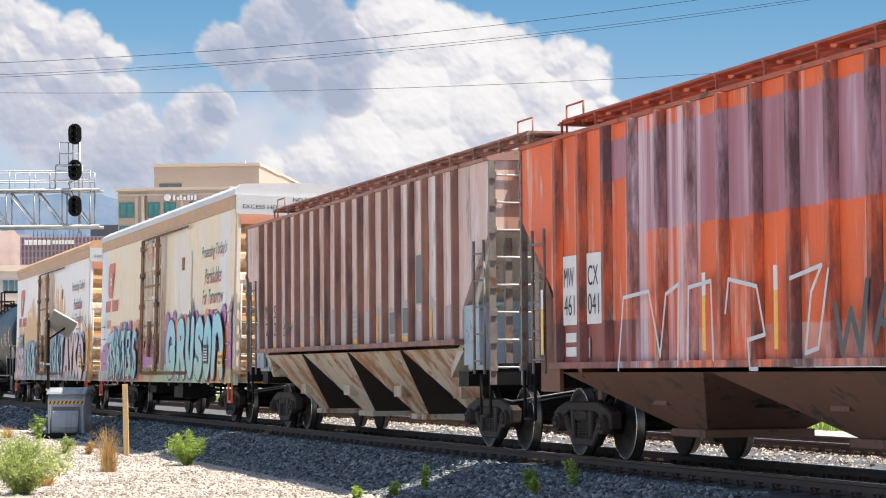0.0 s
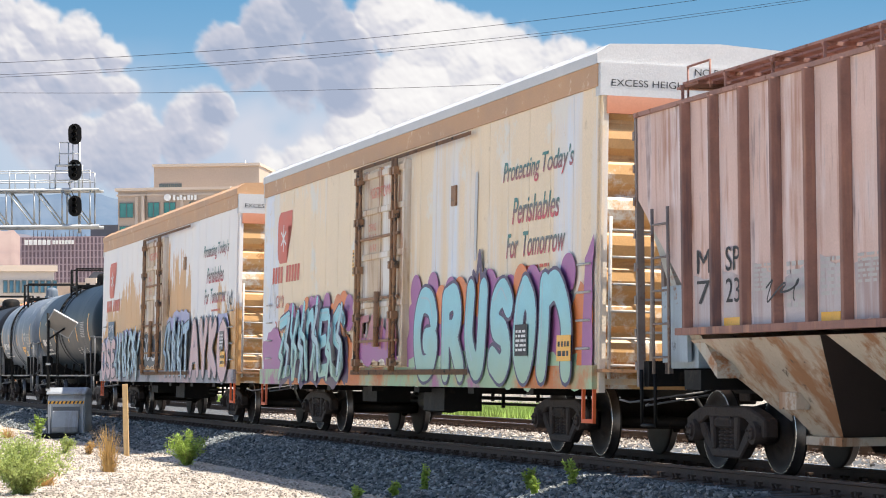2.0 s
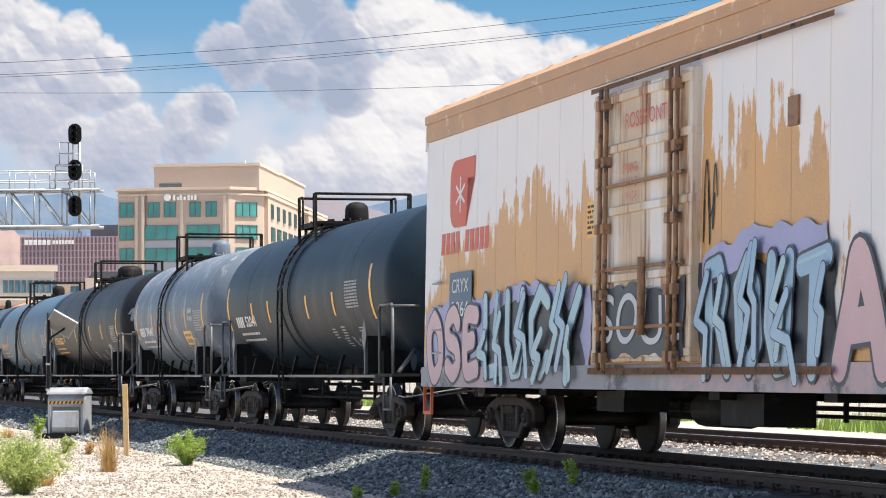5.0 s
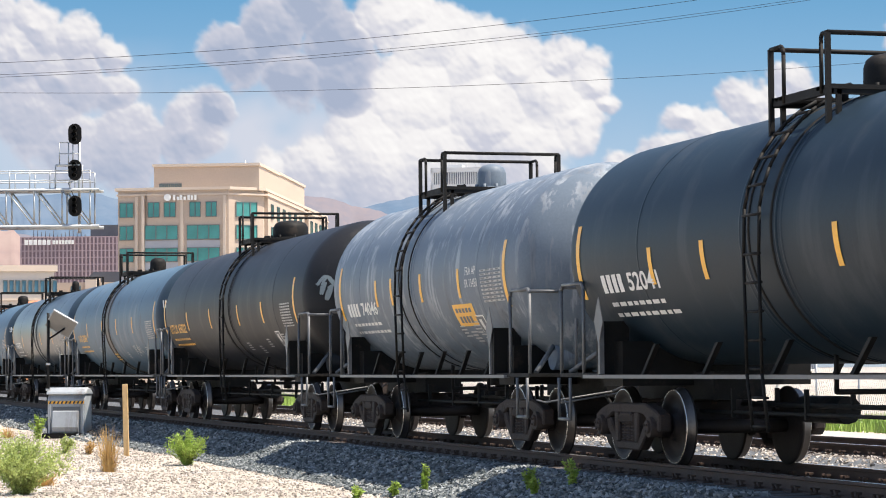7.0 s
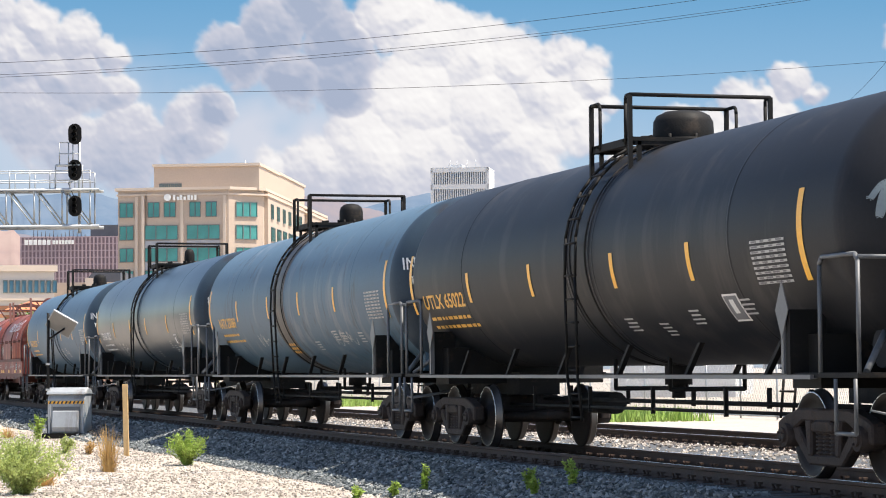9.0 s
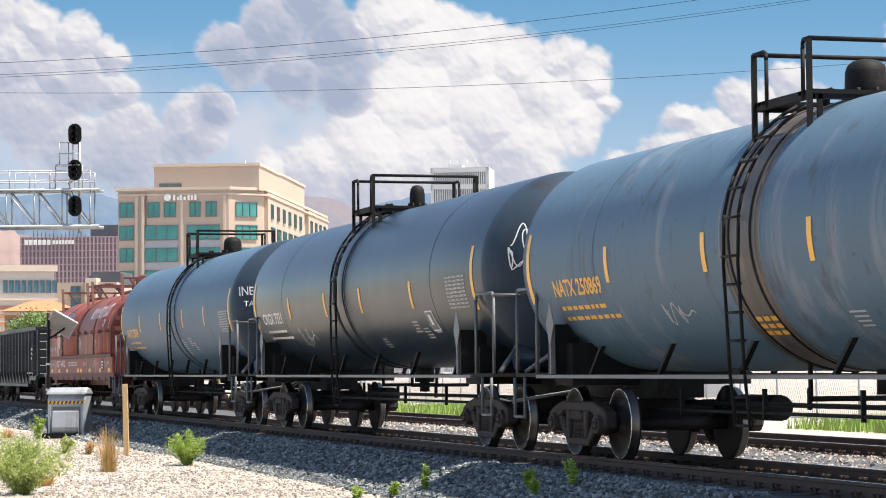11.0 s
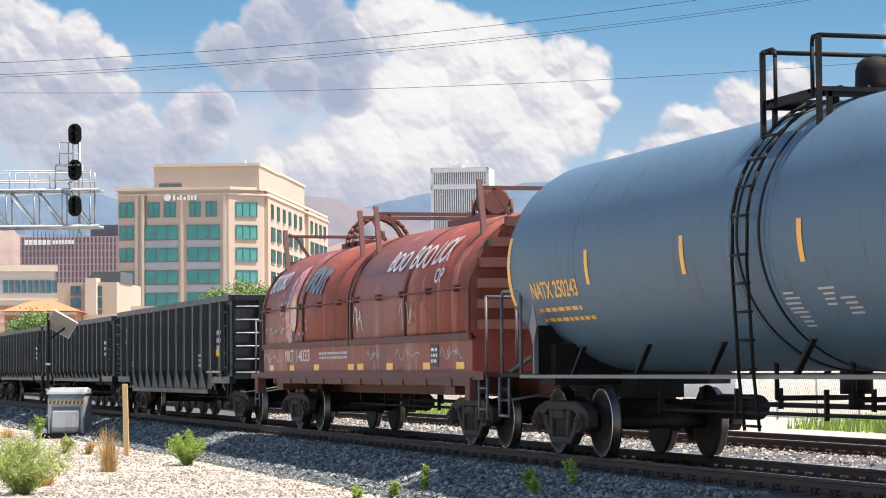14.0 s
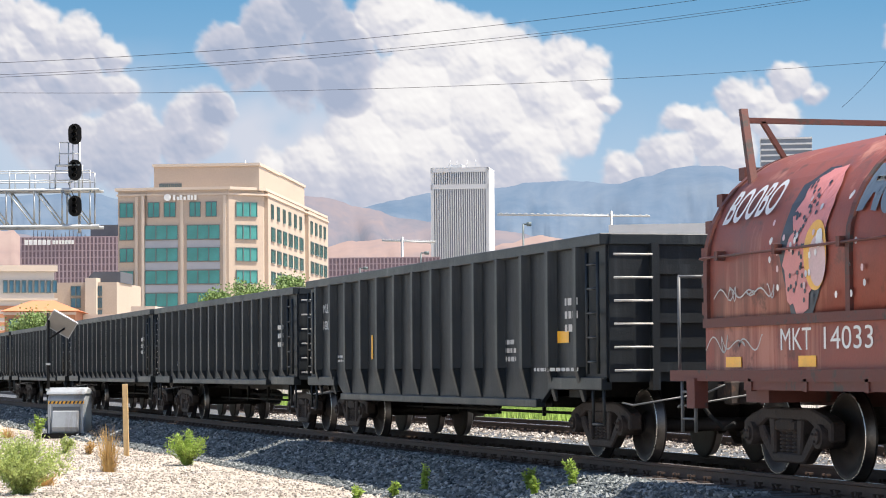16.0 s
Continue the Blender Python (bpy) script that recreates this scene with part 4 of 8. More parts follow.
M_TBLUE = surf("blue_grey_tank", (0.085, 0.14, 0.19), 0.1, 0.5, streaks=[((0.07, 0.09, 0.11), 0.2, 5), ((0.16, 0.19, 0.22), 0.15, 2)], spots=[((0.03, 0.035, 0.04), 0.07, 5)], **TK)
M_TBLUE2 = surf("clean_blue_grey_tank", (0.08, 0.135, 0.19), 0.08, 0.5, streaks=[((0.075, 0.105, 0.13), 0.15, 5)], spots=[((0.04, 0.05, 0.06), 0.04, 5)], **TK)
M_TCHAR = surf("charcoal_tank", (0.018, 0.031, 0.043), 0.15, 0.5, streaks=[((0.030, 0.038, 0.044), 0.25, 2)], rough=0.3, bump=0.02, grain=30, gloss_vary=0.05, spec=0.24)
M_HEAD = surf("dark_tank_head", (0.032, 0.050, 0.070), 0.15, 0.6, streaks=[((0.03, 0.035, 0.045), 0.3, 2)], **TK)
M_STAIN = surf("stained_centre_band", (0.10, 0.085, 0.072), 0.2, 1, streaks=[((0.04, 0.033, 0.03), 0.6, 2), ((0.18, 0.14, 0.11), 0.3, 3)], rough=0.5)
TANKS = []
for s_l, s_r, fx, dome, R, sh, hd, bd, lab in (
        (-112.7, -99.8, -0.85, 0.24, 1.42, M_TBLACK, M_TBLACK, M_TBLACK, "black tank car with faded white lettering and yellow reflectors"),
        (-125.85, -116.05, -0.55, 0.24, 1.44, M_TGREY, M_TGREY, M_TGREY, "grey tank car streaked with pale spilled product"),
        (-144.3, -129.6, 0.15, 0.4, 1.42, M_TDARK, M_TDARK, M_TDARK, "dark brown-black tank car with faded yellow reflectors"),
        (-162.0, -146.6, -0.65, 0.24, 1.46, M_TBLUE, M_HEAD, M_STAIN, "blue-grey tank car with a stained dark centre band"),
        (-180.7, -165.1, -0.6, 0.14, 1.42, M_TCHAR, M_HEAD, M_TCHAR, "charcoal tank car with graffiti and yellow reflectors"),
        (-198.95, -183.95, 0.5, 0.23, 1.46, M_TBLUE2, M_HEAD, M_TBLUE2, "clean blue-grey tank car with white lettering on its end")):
    half = (s_r - s_l) / 2
    zc = 4.04 - R
    TANKS.append((tank("tank_car", (s_l + s_r) / 2, half, R, sh, hd, bd, lab, zc=zc, fx=fx, dome=dome), half, R, zc))

# ---------------------------------------------------------------- coil car
M_REDOX = surf("rusty_red_oxide", (0.255, 0.058, 0.037), 0.25, 0.8, streaks=[((0.16, 0.05, 0.035), 0.3, 2.5), ((0.40, 0.16, 0.11), 0.25, 3)], spots=[((0.14, 0.045, 0.03), 0.3, 2)], rough=0.62)
M_REDDK = surf("dark_red_frame", (0.12, 0.035, 0.025), 0.25, 1.5, spots=[(GRIME, 0.35, 3)], rough=0.7)


def hood_profile(r, z0, zs, n=18):
    """Outline of the hood: upright lower sides and a rounded top."""
    pts = [(-r, z0), (-r, zs)]
    for k in range(1, n):
        w = math.pi * k / n
        pts.append((-r * math.cos(w), zs + 1.28 * math.sin(w)))
    return pts + [(r, zs), (r, z0)]


def coil_car():
    car = new_car("coil_car", -208.75, 8.35, 6.1, "rusty red coil car with a rounded hood and graffiti", "coil car")
    deck = B()
    box(deck, -8.35, 8.35, -1.5, 1.5, 1.06, 1.13)
    for s in (-1, 1):
        box(deck, -6.2, 7.4, s * 1.45 - 0.06, s * 1.45 + 0.06, 0.93, 1.1)
        box(deck, -8.3, 8.3, s * 1.5 - 0.03, s * 1.5 + 0.03, 1.02, 1.14)
        for i in range(10):
            x = -6 + i * 1.4
            box(deck, x - 0.04, x + 0.04, s * 1.5 - 0.03, s * 1.5 + 0.03, 0.92, 1.05)
        for x in (-7.6, 7.6):
            box(deck, x - 0.12, x + 0.12, s * 1.48 - 0.08, s * 1.48 + 0.08, 0.72, 1.05)
    box(deck, -8.35, 8.35, -0.4, 0.4, 0.75, 1.06)
    for x in (-6.1, 6.1):
        box(deck, x - 0.3, x + 0.3, -1.4, 1.4, 0.8, 1.06)
    part("underframe", deck, M_REDDK, car)
    tr = B()
    for s in (-1, 1):
        box(tr, -7.4, 7.5, s * 1.42 - 0.03, s * 1.42 + 0.03, 1.13, 1.65)
    for x in (-7.36, 7.42):
        box(tr, x, x + 0.06, -1.42, 1.42, 1.13, 1.65)
    part("trough_side", tr, M_REDOX, car)
    for k, (x0, x1) in enumerate(((-7.35, 0.05), (0.12, 7.5))):
        h = B()
        prof = hood_profile(1.46, 1.62, 2.3)
        prism(h, prof, "x", x0, x1)
        for f in h.faces:
            f.smooth = abs(f.normal.x) < 0.5
        hood = part("hood", h, M_REDOX, car, "rounded red hood with white graffiti")
        rb = B()
        o, i_ = hood_profile(1.50, 1.62, 2.3), hood_profile(1.455, 1.62, 2.3)
        for x in (x0 + 0.02, x1 - 0.12, (x0 + x1) / 2 - 0.05):
            for a in range(len(o) - 1):
                prism(rb, [o[a], o[a + 1], i_[a + 1], i_[a]], "x", x, x + 0.1)
        for s in (-1, 1):
            box(rb, x0, x1, s * 1.47 - 0.035, s * 1.47 + 0.035, 1.6, 1.7)
            rod(rb, (x0, s * 1.53, 2.36), (x1, s * 1.53, 2.36), 0.014, 6)
            for q in range(5):
                xx = x0 + 0.5 + q * 1.55
                box(rb, xx - 0.04, xx + 0.04, s * 1.5 - 0.05, s * 1.5 + 0.05, 2.32, 2.42)
        part("hood_rib", rb, M_REDDK, hood)
        for x in (x0 + 0.35, x1 - 0.75):
            arms = B()
            for s in (-1, 1):
                prism(arms, [(x - 0.32, 4.02), (x - 0.25, 4.02), (x + 0.04, 3.1), (x - 0.06, 3.1)], "y", s * 1.02 - 0.04, s * 1.02 + 0.04)
            box(arms, x - 0.3, x - 0.24, -1.02, 1.02, 3.86, 3.92)
            for s in (-1, 1):
                prism(arms, [(s * 0.5 - 0.03, 3.42), (s * 0.5 + 0.03, 3.42), (s * 0.8 + 0.03, 3.88), (s * 0.8 - 0.03, 3.88)], "x", x - 0.3, x - 0.24)
            part("stacking_guide", arms, M_REDDK, hood)
        lift = B()
        xm = (x0 + x1) / 2
        if k == 0:
            for dx in (-0.24, 0.24):
                pipe(lift, [(xm + dx, -0.55 * math.cos(math.pi * q / 14), 3.52 + 0.55 * math.sin(math.pi * q / 14)) for q in range(15)], 0.045, 8)
            for q in (4, 10):
                w = math.pi * q / 14
                rod(lift, (xm - 0.24, -0.55 * math.cos(w), 3.52 + 0.55 * math.sin(w)), (xm + 0.24, -0.55 * math.cos(w), 3.52 + 0.55 * math.sin(w)), 0.04, 6)
        if k == 1:
            spun(lift, [(xm - 0.22, 0.2), (xm - 0.18, 0.24), (xm + 0.18, 0.24), (xm + 0.22, 0.2)], "x", (0, 0, 3.86), 20)
            for dx in (-0.2, 0.2):
                for y in (-0.26, 0.26):
                    rod(lift, (xm + dx, y, 3.55), (xm + dx, y, 3.9), 0.035, 6)
        box(lift, xm - 0.9, xm + 0.9, -0.5, 0.5, 3.5, 3.6)
        part("lifting_arch", lift, M_REDDK, hood)
    # corrugated hood end and end rails
    for s in (-1, 1):
        e = B()
        for z in [1.75 + 0.3 * i for i in range(6)]:
            w = 1.4 if z < 2.3 else 1.4 * math.sqrt(max(0.05, 1 - ((z - 2.3) / 1.28) ** 2))
            box(e, s * 7.55 - 0.08, s * 7.55 + 0.08, -w, w, z, z + 0.14)
        part("end_rib", e, M_REDDK, car)
        g = B()
        pipe(g, [(s * 8.2, -1.45, 1.1), (s * 8.2, -1.45, 2.2), (s * 8.2, -1.0, 2.2), (s * 8.2, -1.0, 1.1)], 0.02)
        ladder(g, s * 8.0, -1.5, 0.45, 1.05, 0.4, 2, "x")
        part("end_grab_iron", g, M_RAILING, car)
    brake_gear(car, -4.5, 4.5, 0.62)
    return car


coil = coil_car()

# ---------------------------------------------------------------- gondolas
M_GON = surf("weathered_black_gondola", (0.011, 0.014, 0.017), 0.25, 0.8, streaks=[((0.026, 0.030, 0.034), 0.3, 3), ((0.010, 0.011, 0.012), 0.35, 4)], rough=0.55, spec=0.3)
M_GRIB = surf("grey_black_rib", (0.012, 0.016, 0.019), 0.2, 1.5, streaks=[((0.035, 0.038, 0.04), 0.2, 4)], rough=0.5, spec=0.35)


def gondola(s0, half, bogie, ribs, zt, tub, label):
    car = new_car("gondola_car", s0, half, bogie, label, "gondola car")
    W, zs, zb = 1.46, 1.0, 0.72
    L = half - 0.1
    c = L - 2.6
    body = B()
    low = zb if tub else zs - 0.05
    side = [(-L, zs), (-c - 0.6, zs), (-c, low), (c, low), (c + 0.6, zs), (L, zs), (L, zt), (-L, zt)]
    for s in (-1, 1):
        prism(body, side, "y", s * W - 0.03, s * W + 0.03)
        box(body, s * L - 0.04, s * L + 0.04, -W, W, zs, zt)
    box(body, -L, L, -W, W, zs, zs + 0.06)
    part("body", body, M_GON, car)
    ch = B()
    for s in (-1, 1):
        box(ch, -L - 0.05, L + 0.05, s * (W + 0.02) - 0.1, s * (W + 0.02) + 0.1, zt - 0.02, zt + 0.12)
        box(ch, s * L - 0.08, s * L + 0.08, -W, W, zt - 0.02, zt + 0.115)
        box(ch, -L, -c - 0.5, s * (W + 0.03) - 0.07, s * (W + 0.03) + 0.07, zs - 0.1, zs + 0.06)
        box(ch, c + 0.5, L, s * (W + 0.03) - 0.07, s * (W + 0.03) + 0.07, zs - 0.1, zs + 0.06)
        box(ch, -c, c, s * (W + 0.03) - 0.07, s * (W + 0.03) + 0.07, low - 0.06, low + 0.05)
    part("top_chord", ch, M_GRIB, car, bevel=0.01)
    rib = B()
    prism(rib, [(-0.06, -W - 0.15), (0.06, -W - 0.15), (0.1, -W - 0.02), (-0.1, -W - 0.02)], "z", zs + 0.18, zt - 0.01)
    prism(rib, [(-W - 0.02, zs + 0.18), (-W - 0.15, zs + 0.18), (-W - 0.04, low + 0.03), (-W - 0.02, low + 0.03)], "x", -0.06, 0.06)
    rib = sheet("rib", rib, M_GRIB, 0.006)
    for i in range(ribs):
        x = -L + 0.85 + (2 * L - 1.7) * i / (ribs - 1)
        part("rib", rib, None, car, at=pose(x, 0, 0))
        part("rib", rib, None, car, at=pose(x, 0, 0, 0, 0, 180))
    for s in (-1, 1):
        e = B()
        for z in [zs + 0.12 + 0.3 * i for i in range(int((zt - zs) / 0.3))]:
            box(e, s * (L + 0.05) - 0.05, s * (L + 0.05) + 0.05, -W + 0.6, W - 0.05, z, z + 0.12)
        for y in (-W + 0.52, W - 0.1, 0):
            box(e, s * (L + 0.07) - 0.07, s * (L + 0.07) + 0.07, y, y + 0.1, zs - 0.1, zt)
        part("end_rib", e, M_GON, car)
        ld = B()
        ladder(ld, s * (L + 0.16), -W + 0.02, zs, zt, 0.5, 6, r=0.014, rails=False)
        part("ladder", ld, M_GRAB, car)
        ls = B()
        ladder(ls, s * (L - 0.3) - 0.2, -W - 0.1, zs + 0.1, zt - 0.1, 0.4, 5, "x", r=0.016)
        pipe(ls, [(s * (L - 0.08), -W - 0.04, zs), (s * (L - 0.08), -W - 0.04, 0.48), (s * (L - 0.48), -W - 0.04, 0.48), (s * (L - 0.48), -W - 0.04, zs)], 0.02)
        part("side_ladder", ls, M_GRIB, car)
    uf = B()
    box(uf, -half, half, -0.33, 0.33, 0.76, 1.0)
    for s in (-1, 1):
        box(uf, s * bogie - 0.25, s * bogie + 0.25, -1.4, 1.4, 0.8, 1.0)
    if tub:
        box(uf, -c + 0.1, c - 0.1, -1.3, 1.3, 0.66, 0.8)
    pieces("sill_member", uf, M_BLACK, car)
    brake_gear(car, -c, c, 0.62)
    return car


gondolas = [gondola(s, 8.25, 6.7, n, z, tub, lab) for s, n, z, tub, lab in (
    (-227.45, 14, 2.70, True, "black ribbed gondola car with dropped floor and white markings"),
    (-244.95, 16, 2.64, False, "weathered grey-black gondola car with close ribs"),
    (-262.1, 16, 2.66, False, "black gondola car with close ribs"),
    (-279.5, 16, 2.66, False, "black gondola car with close ribs"),
    (-296.9, 16, 2.66, False, "black gondola car with close ribs"))]

# ---------------------------------------------------------------- sky, clouds and mountains (far backdrop)
def out(px, py, depth):
    """The place at a depth along the view, for a bearing given in steps across and down the field of view."""
    k = math.tan(radians(20.25) / 2) / 784
    return VIEW @ Vector(((px - 784) * k * depth, (441 - py) * k * depth, -depth))


GLOW = 0.505                                               # undoes the exposure for what glows


def lattice(rng, w, h, cell):
    """Smooth value noise on a w x h grid."""
    nx, ny = int(w / cell) + 3, int(h / cell) + 3
    g = rng.random((ny, nx))
    x, y = np.arange(w) / cell, np.arange(h) / cell
    x0, y0 = x.astype(int), y.astype(int)
    fx, fy = x - x0, y - y0
    fx, fy = fx * fx * (3 - 2 * fx), (fy * fy * (3 - 2 * fy))[:, None]
    a, b = g[y0][:, x0], g[y0][:, x0 + 1]
    c, d = g[y0 + 1][:, x0], g[y0 + 1][:, x0 + 1]
    return (a + (b - a) * fx) * (1 - fy) + (c + (d - c) * fx) * fy


def puffs(rng, w, h, cell, n, gain=0.55, billow=False):
    tot, amp, s = np.zeros((h, w)), 1.0, 0.0
    for k in range(n):
        v = lattice(rng, w, h, cell)
        if billow:
            v = 1 - np.abs(2 * v - 1)
        tot += amp * v
        s += amp
        amp *= gain
        cell /= 2.0
    return tot / s


def cloud_sheet():
    rng = np.random.default_rng(11)
    w, h, step = 560, 160, 3.0
    X, Y = np.meshgrid(-40 + step * np.arange(w), -40 + step * np.arange(h))
    big = [(705, 30, 75), (770, 75, 85), (835, 110, 85), (905, 130, 80), (985, 115, 55), (1035, 145, 50), (960, 175, 95), (860, 210, 115),
           (745, 190, 110), (650, 280, 105), (560, 310, 80), (770, 290, 120), (910, 265, 100), (1010, 215, 65), (480, 300, 45), (1070, 185, 28)]
    grey = [(470, 55, 75), (400, 75, 50), (545, 10, 60), (600, 70, 75), (620, 150, 75), (380, 190, 40), (520, 140, 60), (430, 95, 60)]
    left = [(60, 55, 62), (125, 75, 62), (185, 95, 40), (20, 110, 80), (100, 140, 85), (190, 165, 50), (-30, 40, 70), (60, 200, 90), (220, 260, 90), (330, 230, 70), (120, 270, 80)]
    right = [(1205, 212, 40), (1250, 240, 50), (1330, 185, 55), (1392, 150, 46), (1432, 170, 26), (1180, 285, 55), (1290, 270, 60), (1100, 310, 40), (1380, 225, 50), (1590, 60, 40)]
    warp = 46 * (puffs(rng, w, h, 22, 4) - 0.5), 46 * (puffs(rng, w, h, 22, 4) - 0.5)
    XX, YY = X + warp[0], Y + warp[1]

    def mass(balls):
        m = np.full(X.shape, -3.0)
        for x, y, r in balls:
            m = np.maximum(m, (1 - np.hypot(XX - x, YY - y) / r) * (r / 80.0) ** 0.5)
        return m
    fine = 0.55 * (puffs(rng, w, h, 18, 4, 0.6, True) - 0.6) + 0.75 * (puffs(rng, w, h, 14, 4, 0.65) - 0.5)
    hb, hg, hl, hr = mass(big), mass(grey), mass(left), mass(right)
    form = np.maximum.reduce([hb, hg - 0.02, hl - 0.05, hr])
    relief = form + 0.42 * fine
    cover = np.clip((relief + 0.06) / 0.26, 0, 1)
    cover = cover * cover * (3 - 2 * cover)
    soft = np.clip(0.9 - np.abs(Y - 250) / 210, 0, 1) * np.clip(1.15 - np.abs(X - 420) / 640, 0, 1) * np.clip(puffs(rng, w, h, 60, 4) * 2.2 - 0.45, 0, 1)
    veil = np.clip(soft * 1.25, 0, 0.9)
    high = np.clip(form, -0.2, 1.0) * 1.0 + 0.30 * fine + 0.25 * (puffs(rng, w, h, 40, 3) - 0.5)
    gy, gx = np.gradient(high)
    lit = 0.60 + 4.0 * (0.85 * gy - 0.35 * gx)
    lit += 0.12 * np.clip(hb * 2, 0, 1) - 0.35 * (puffs(rng, w, h, 50, 3) - 0.45)
    dim = np.clip((hg + 0.15) * 1.6, 0, 1) * np.clip(1 - (hb + 0.05) * 3, 0, 1)
    low = np.clip((Y - 230) / 160, 0, 1)
    lit = lit - 0.5 * dim - 0.22 * low - 0.22 * np.clip((hl + 0.1) * 2, 0, 1) * np.clip((Y - 70) / 80, 0, 1)
    tone = np.clip(lit, 0, 1)
    vs = [tuple(out(x, y, 4800)) for x, y in zip(X.ravel(), Y.ravel())]
    idx = np.arange(w * h).reshape(h, w)
    fs = np.stack([idx[:-1, :-1], idx[1:, :-1], idx[1:, 1:], idx[:-1, 1:]], -1).reshape(-1, 4)
    # skirt that carries the sky on down behind the hills
    base = len(vs)
    vs += [tuple(out(x, 700, 4800)) for x in X[0]]
    fs = fs.tolist() + [[int(idx[-1, i]), base + i, base + i + 1, int(idx[-1, i + 1])] for i in range(w - 1)]
    me = bpy.data.meshes.new("sky_backdrop")
    me.from_pydata(vs, [], fs)
    pad = np.zeros(w)
    rise = np.concatenate([((700 - Y) / 740).ravel(), pad])
    for name, val in (("cover", np.concatenate([cover.ravel(), pad])), ("tone", np.concatenate([tone.ravel(), pad])),
                      ("veil", np.concatenate([veil.ravel(), pad])), ("rise", rise)):
        me.attributes.new(name, "FLOAT", "POINT").data.foreach_set("value", val.astype(np.float32))
    me.polygons.foreach_set("use_smooth", [True] * len(me.polygons))
    mt = bpy.data.materials.new("sky_and_cumulus")
    mt.use_nodes = True
    nt = mt.node_tree
    nt.nodes.remove(nt.nodes["Principled BSDF"])

    def att(n):
        a = nt.nodes.new("ShaderNodeAttribute")
        a.attribute_name = n
        return a.outputs["Fac"]
    blue = ramp(nt, att("rise"), [(0.25, (0.52, 0.62, 0.74)), (0.55, (0.42, 0.58, 0.76)), (0.8, (0.24, 0.46, 0.70)), (1.0, (0.14, 0.37, 0.63))])
    white = ramp(nt, att("tone"), [(0.0, (0.40, 0.46, 0.60)), (0.45, (0.62, 0.63, 0.72)), (0.72, (0.88, 0.86, 0.87)), (0.95, (0.98, 0.96, 0.95))])
    col = blend(nt, att("veil"), blue, (0.68, 0.70, 0.79))
    col = blend(nt, att("cover"), col, white)
    em = nt.nodes.new("ShaderNodeEmission")
    em.inputs[1].default_value = GLOW
    nt.links.new(col, em.inputs[0])
    nt.links.new(em.outputs[0], nt.nodes["Material Output"].inputs[0])
    me.materials.append(mt)
    tagged(new("backdrop", me), "blue summer sky with towering white cumulus clouds", "sky", kind="structure")


cloud_sheet()


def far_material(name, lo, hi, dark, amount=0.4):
    """Distant ground with the air's haze put into its colours, mostly glowing by itself."""
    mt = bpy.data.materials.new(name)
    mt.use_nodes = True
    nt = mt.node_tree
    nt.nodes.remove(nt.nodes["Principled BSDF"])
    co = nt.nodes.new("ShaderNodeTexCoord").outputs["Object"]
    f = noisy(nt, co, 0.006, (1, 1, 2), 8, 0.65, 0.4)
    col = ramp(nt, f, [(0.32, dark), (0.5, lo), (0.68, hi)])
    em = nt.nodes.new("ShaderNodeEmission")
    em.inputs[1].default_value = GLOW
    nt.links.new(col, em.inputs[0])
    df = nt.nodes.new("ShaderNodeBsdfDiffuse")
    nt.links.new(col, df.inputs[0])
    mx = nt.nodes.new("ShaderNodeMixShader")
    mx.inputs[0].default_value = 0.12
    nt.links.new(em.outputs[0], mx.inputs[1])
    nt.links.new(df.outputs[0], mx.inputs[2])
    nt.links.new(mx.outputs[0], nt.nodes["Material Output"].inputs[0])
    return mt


def mountain(crest, depth, mat, label, seed, rough=3.0, drop=330):
    """A ridge: a crest line given as bearings, with spurs running down towards the viewer."""
    rng = random.Random(seed)
    bm = B()
    x, rows = crest[0][0], []
    while x <= crest[-1][0]:
        for (a, ya), (b, yb) in zip(crest, crest[1:]):
            if a <= x <= b:
                k = (x - a) / (b - a)
                y = ya + (yb - ya) * (3 * k * k - 2 * k ** 3)
                break
        col = []
        for j in range(12):
            q = j / 11
            n1 = noise.fractal((x * 0.013 + seed * 7, q * 1.3, seed), 0.9, 2.0, 5)
            yy = y + rough * noise.fractal((x * 0.03, seed, 0), 0.8, 2.0, 4) * (1 - q) + (560 - y) * q ** 1.2
            dd = depth * (1 - 0.10 * q + 0.03 * n1 * (1 - abs(2 * q - 1)))
            col.append(bm.verts.new(out(x, yy, dd)))
        rows.append(col)
        x += 6
    for p, q in zip(rows, rows[1:]):
        for j in range(11):
            f = bm.faces.new((p[j], q[j], q[j + 1], p[j + 1]))
            f.smooth = True
    tagged(part("mountain", bm, mat), label, "mountain", kind="structure")


# blue and pink haze is painted into these ridge colours
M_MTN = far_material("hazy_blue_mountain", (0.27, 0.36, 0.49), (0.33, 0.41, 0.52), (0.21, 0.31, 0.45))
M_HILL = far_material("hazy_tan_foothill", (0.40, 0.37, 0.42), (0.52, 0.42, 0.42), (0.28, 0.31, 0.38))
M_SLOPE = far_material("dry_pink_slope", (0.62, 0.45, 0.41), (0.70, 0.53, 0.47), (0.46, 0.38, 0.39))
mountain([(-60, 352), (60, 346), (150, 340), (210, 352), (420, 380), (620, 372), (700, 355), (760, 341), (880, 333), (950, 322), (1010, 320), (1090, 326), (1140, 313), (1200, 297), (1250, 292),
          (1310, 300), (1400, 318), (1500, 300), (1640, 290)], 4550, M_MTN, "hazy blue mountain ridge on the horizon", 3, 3)
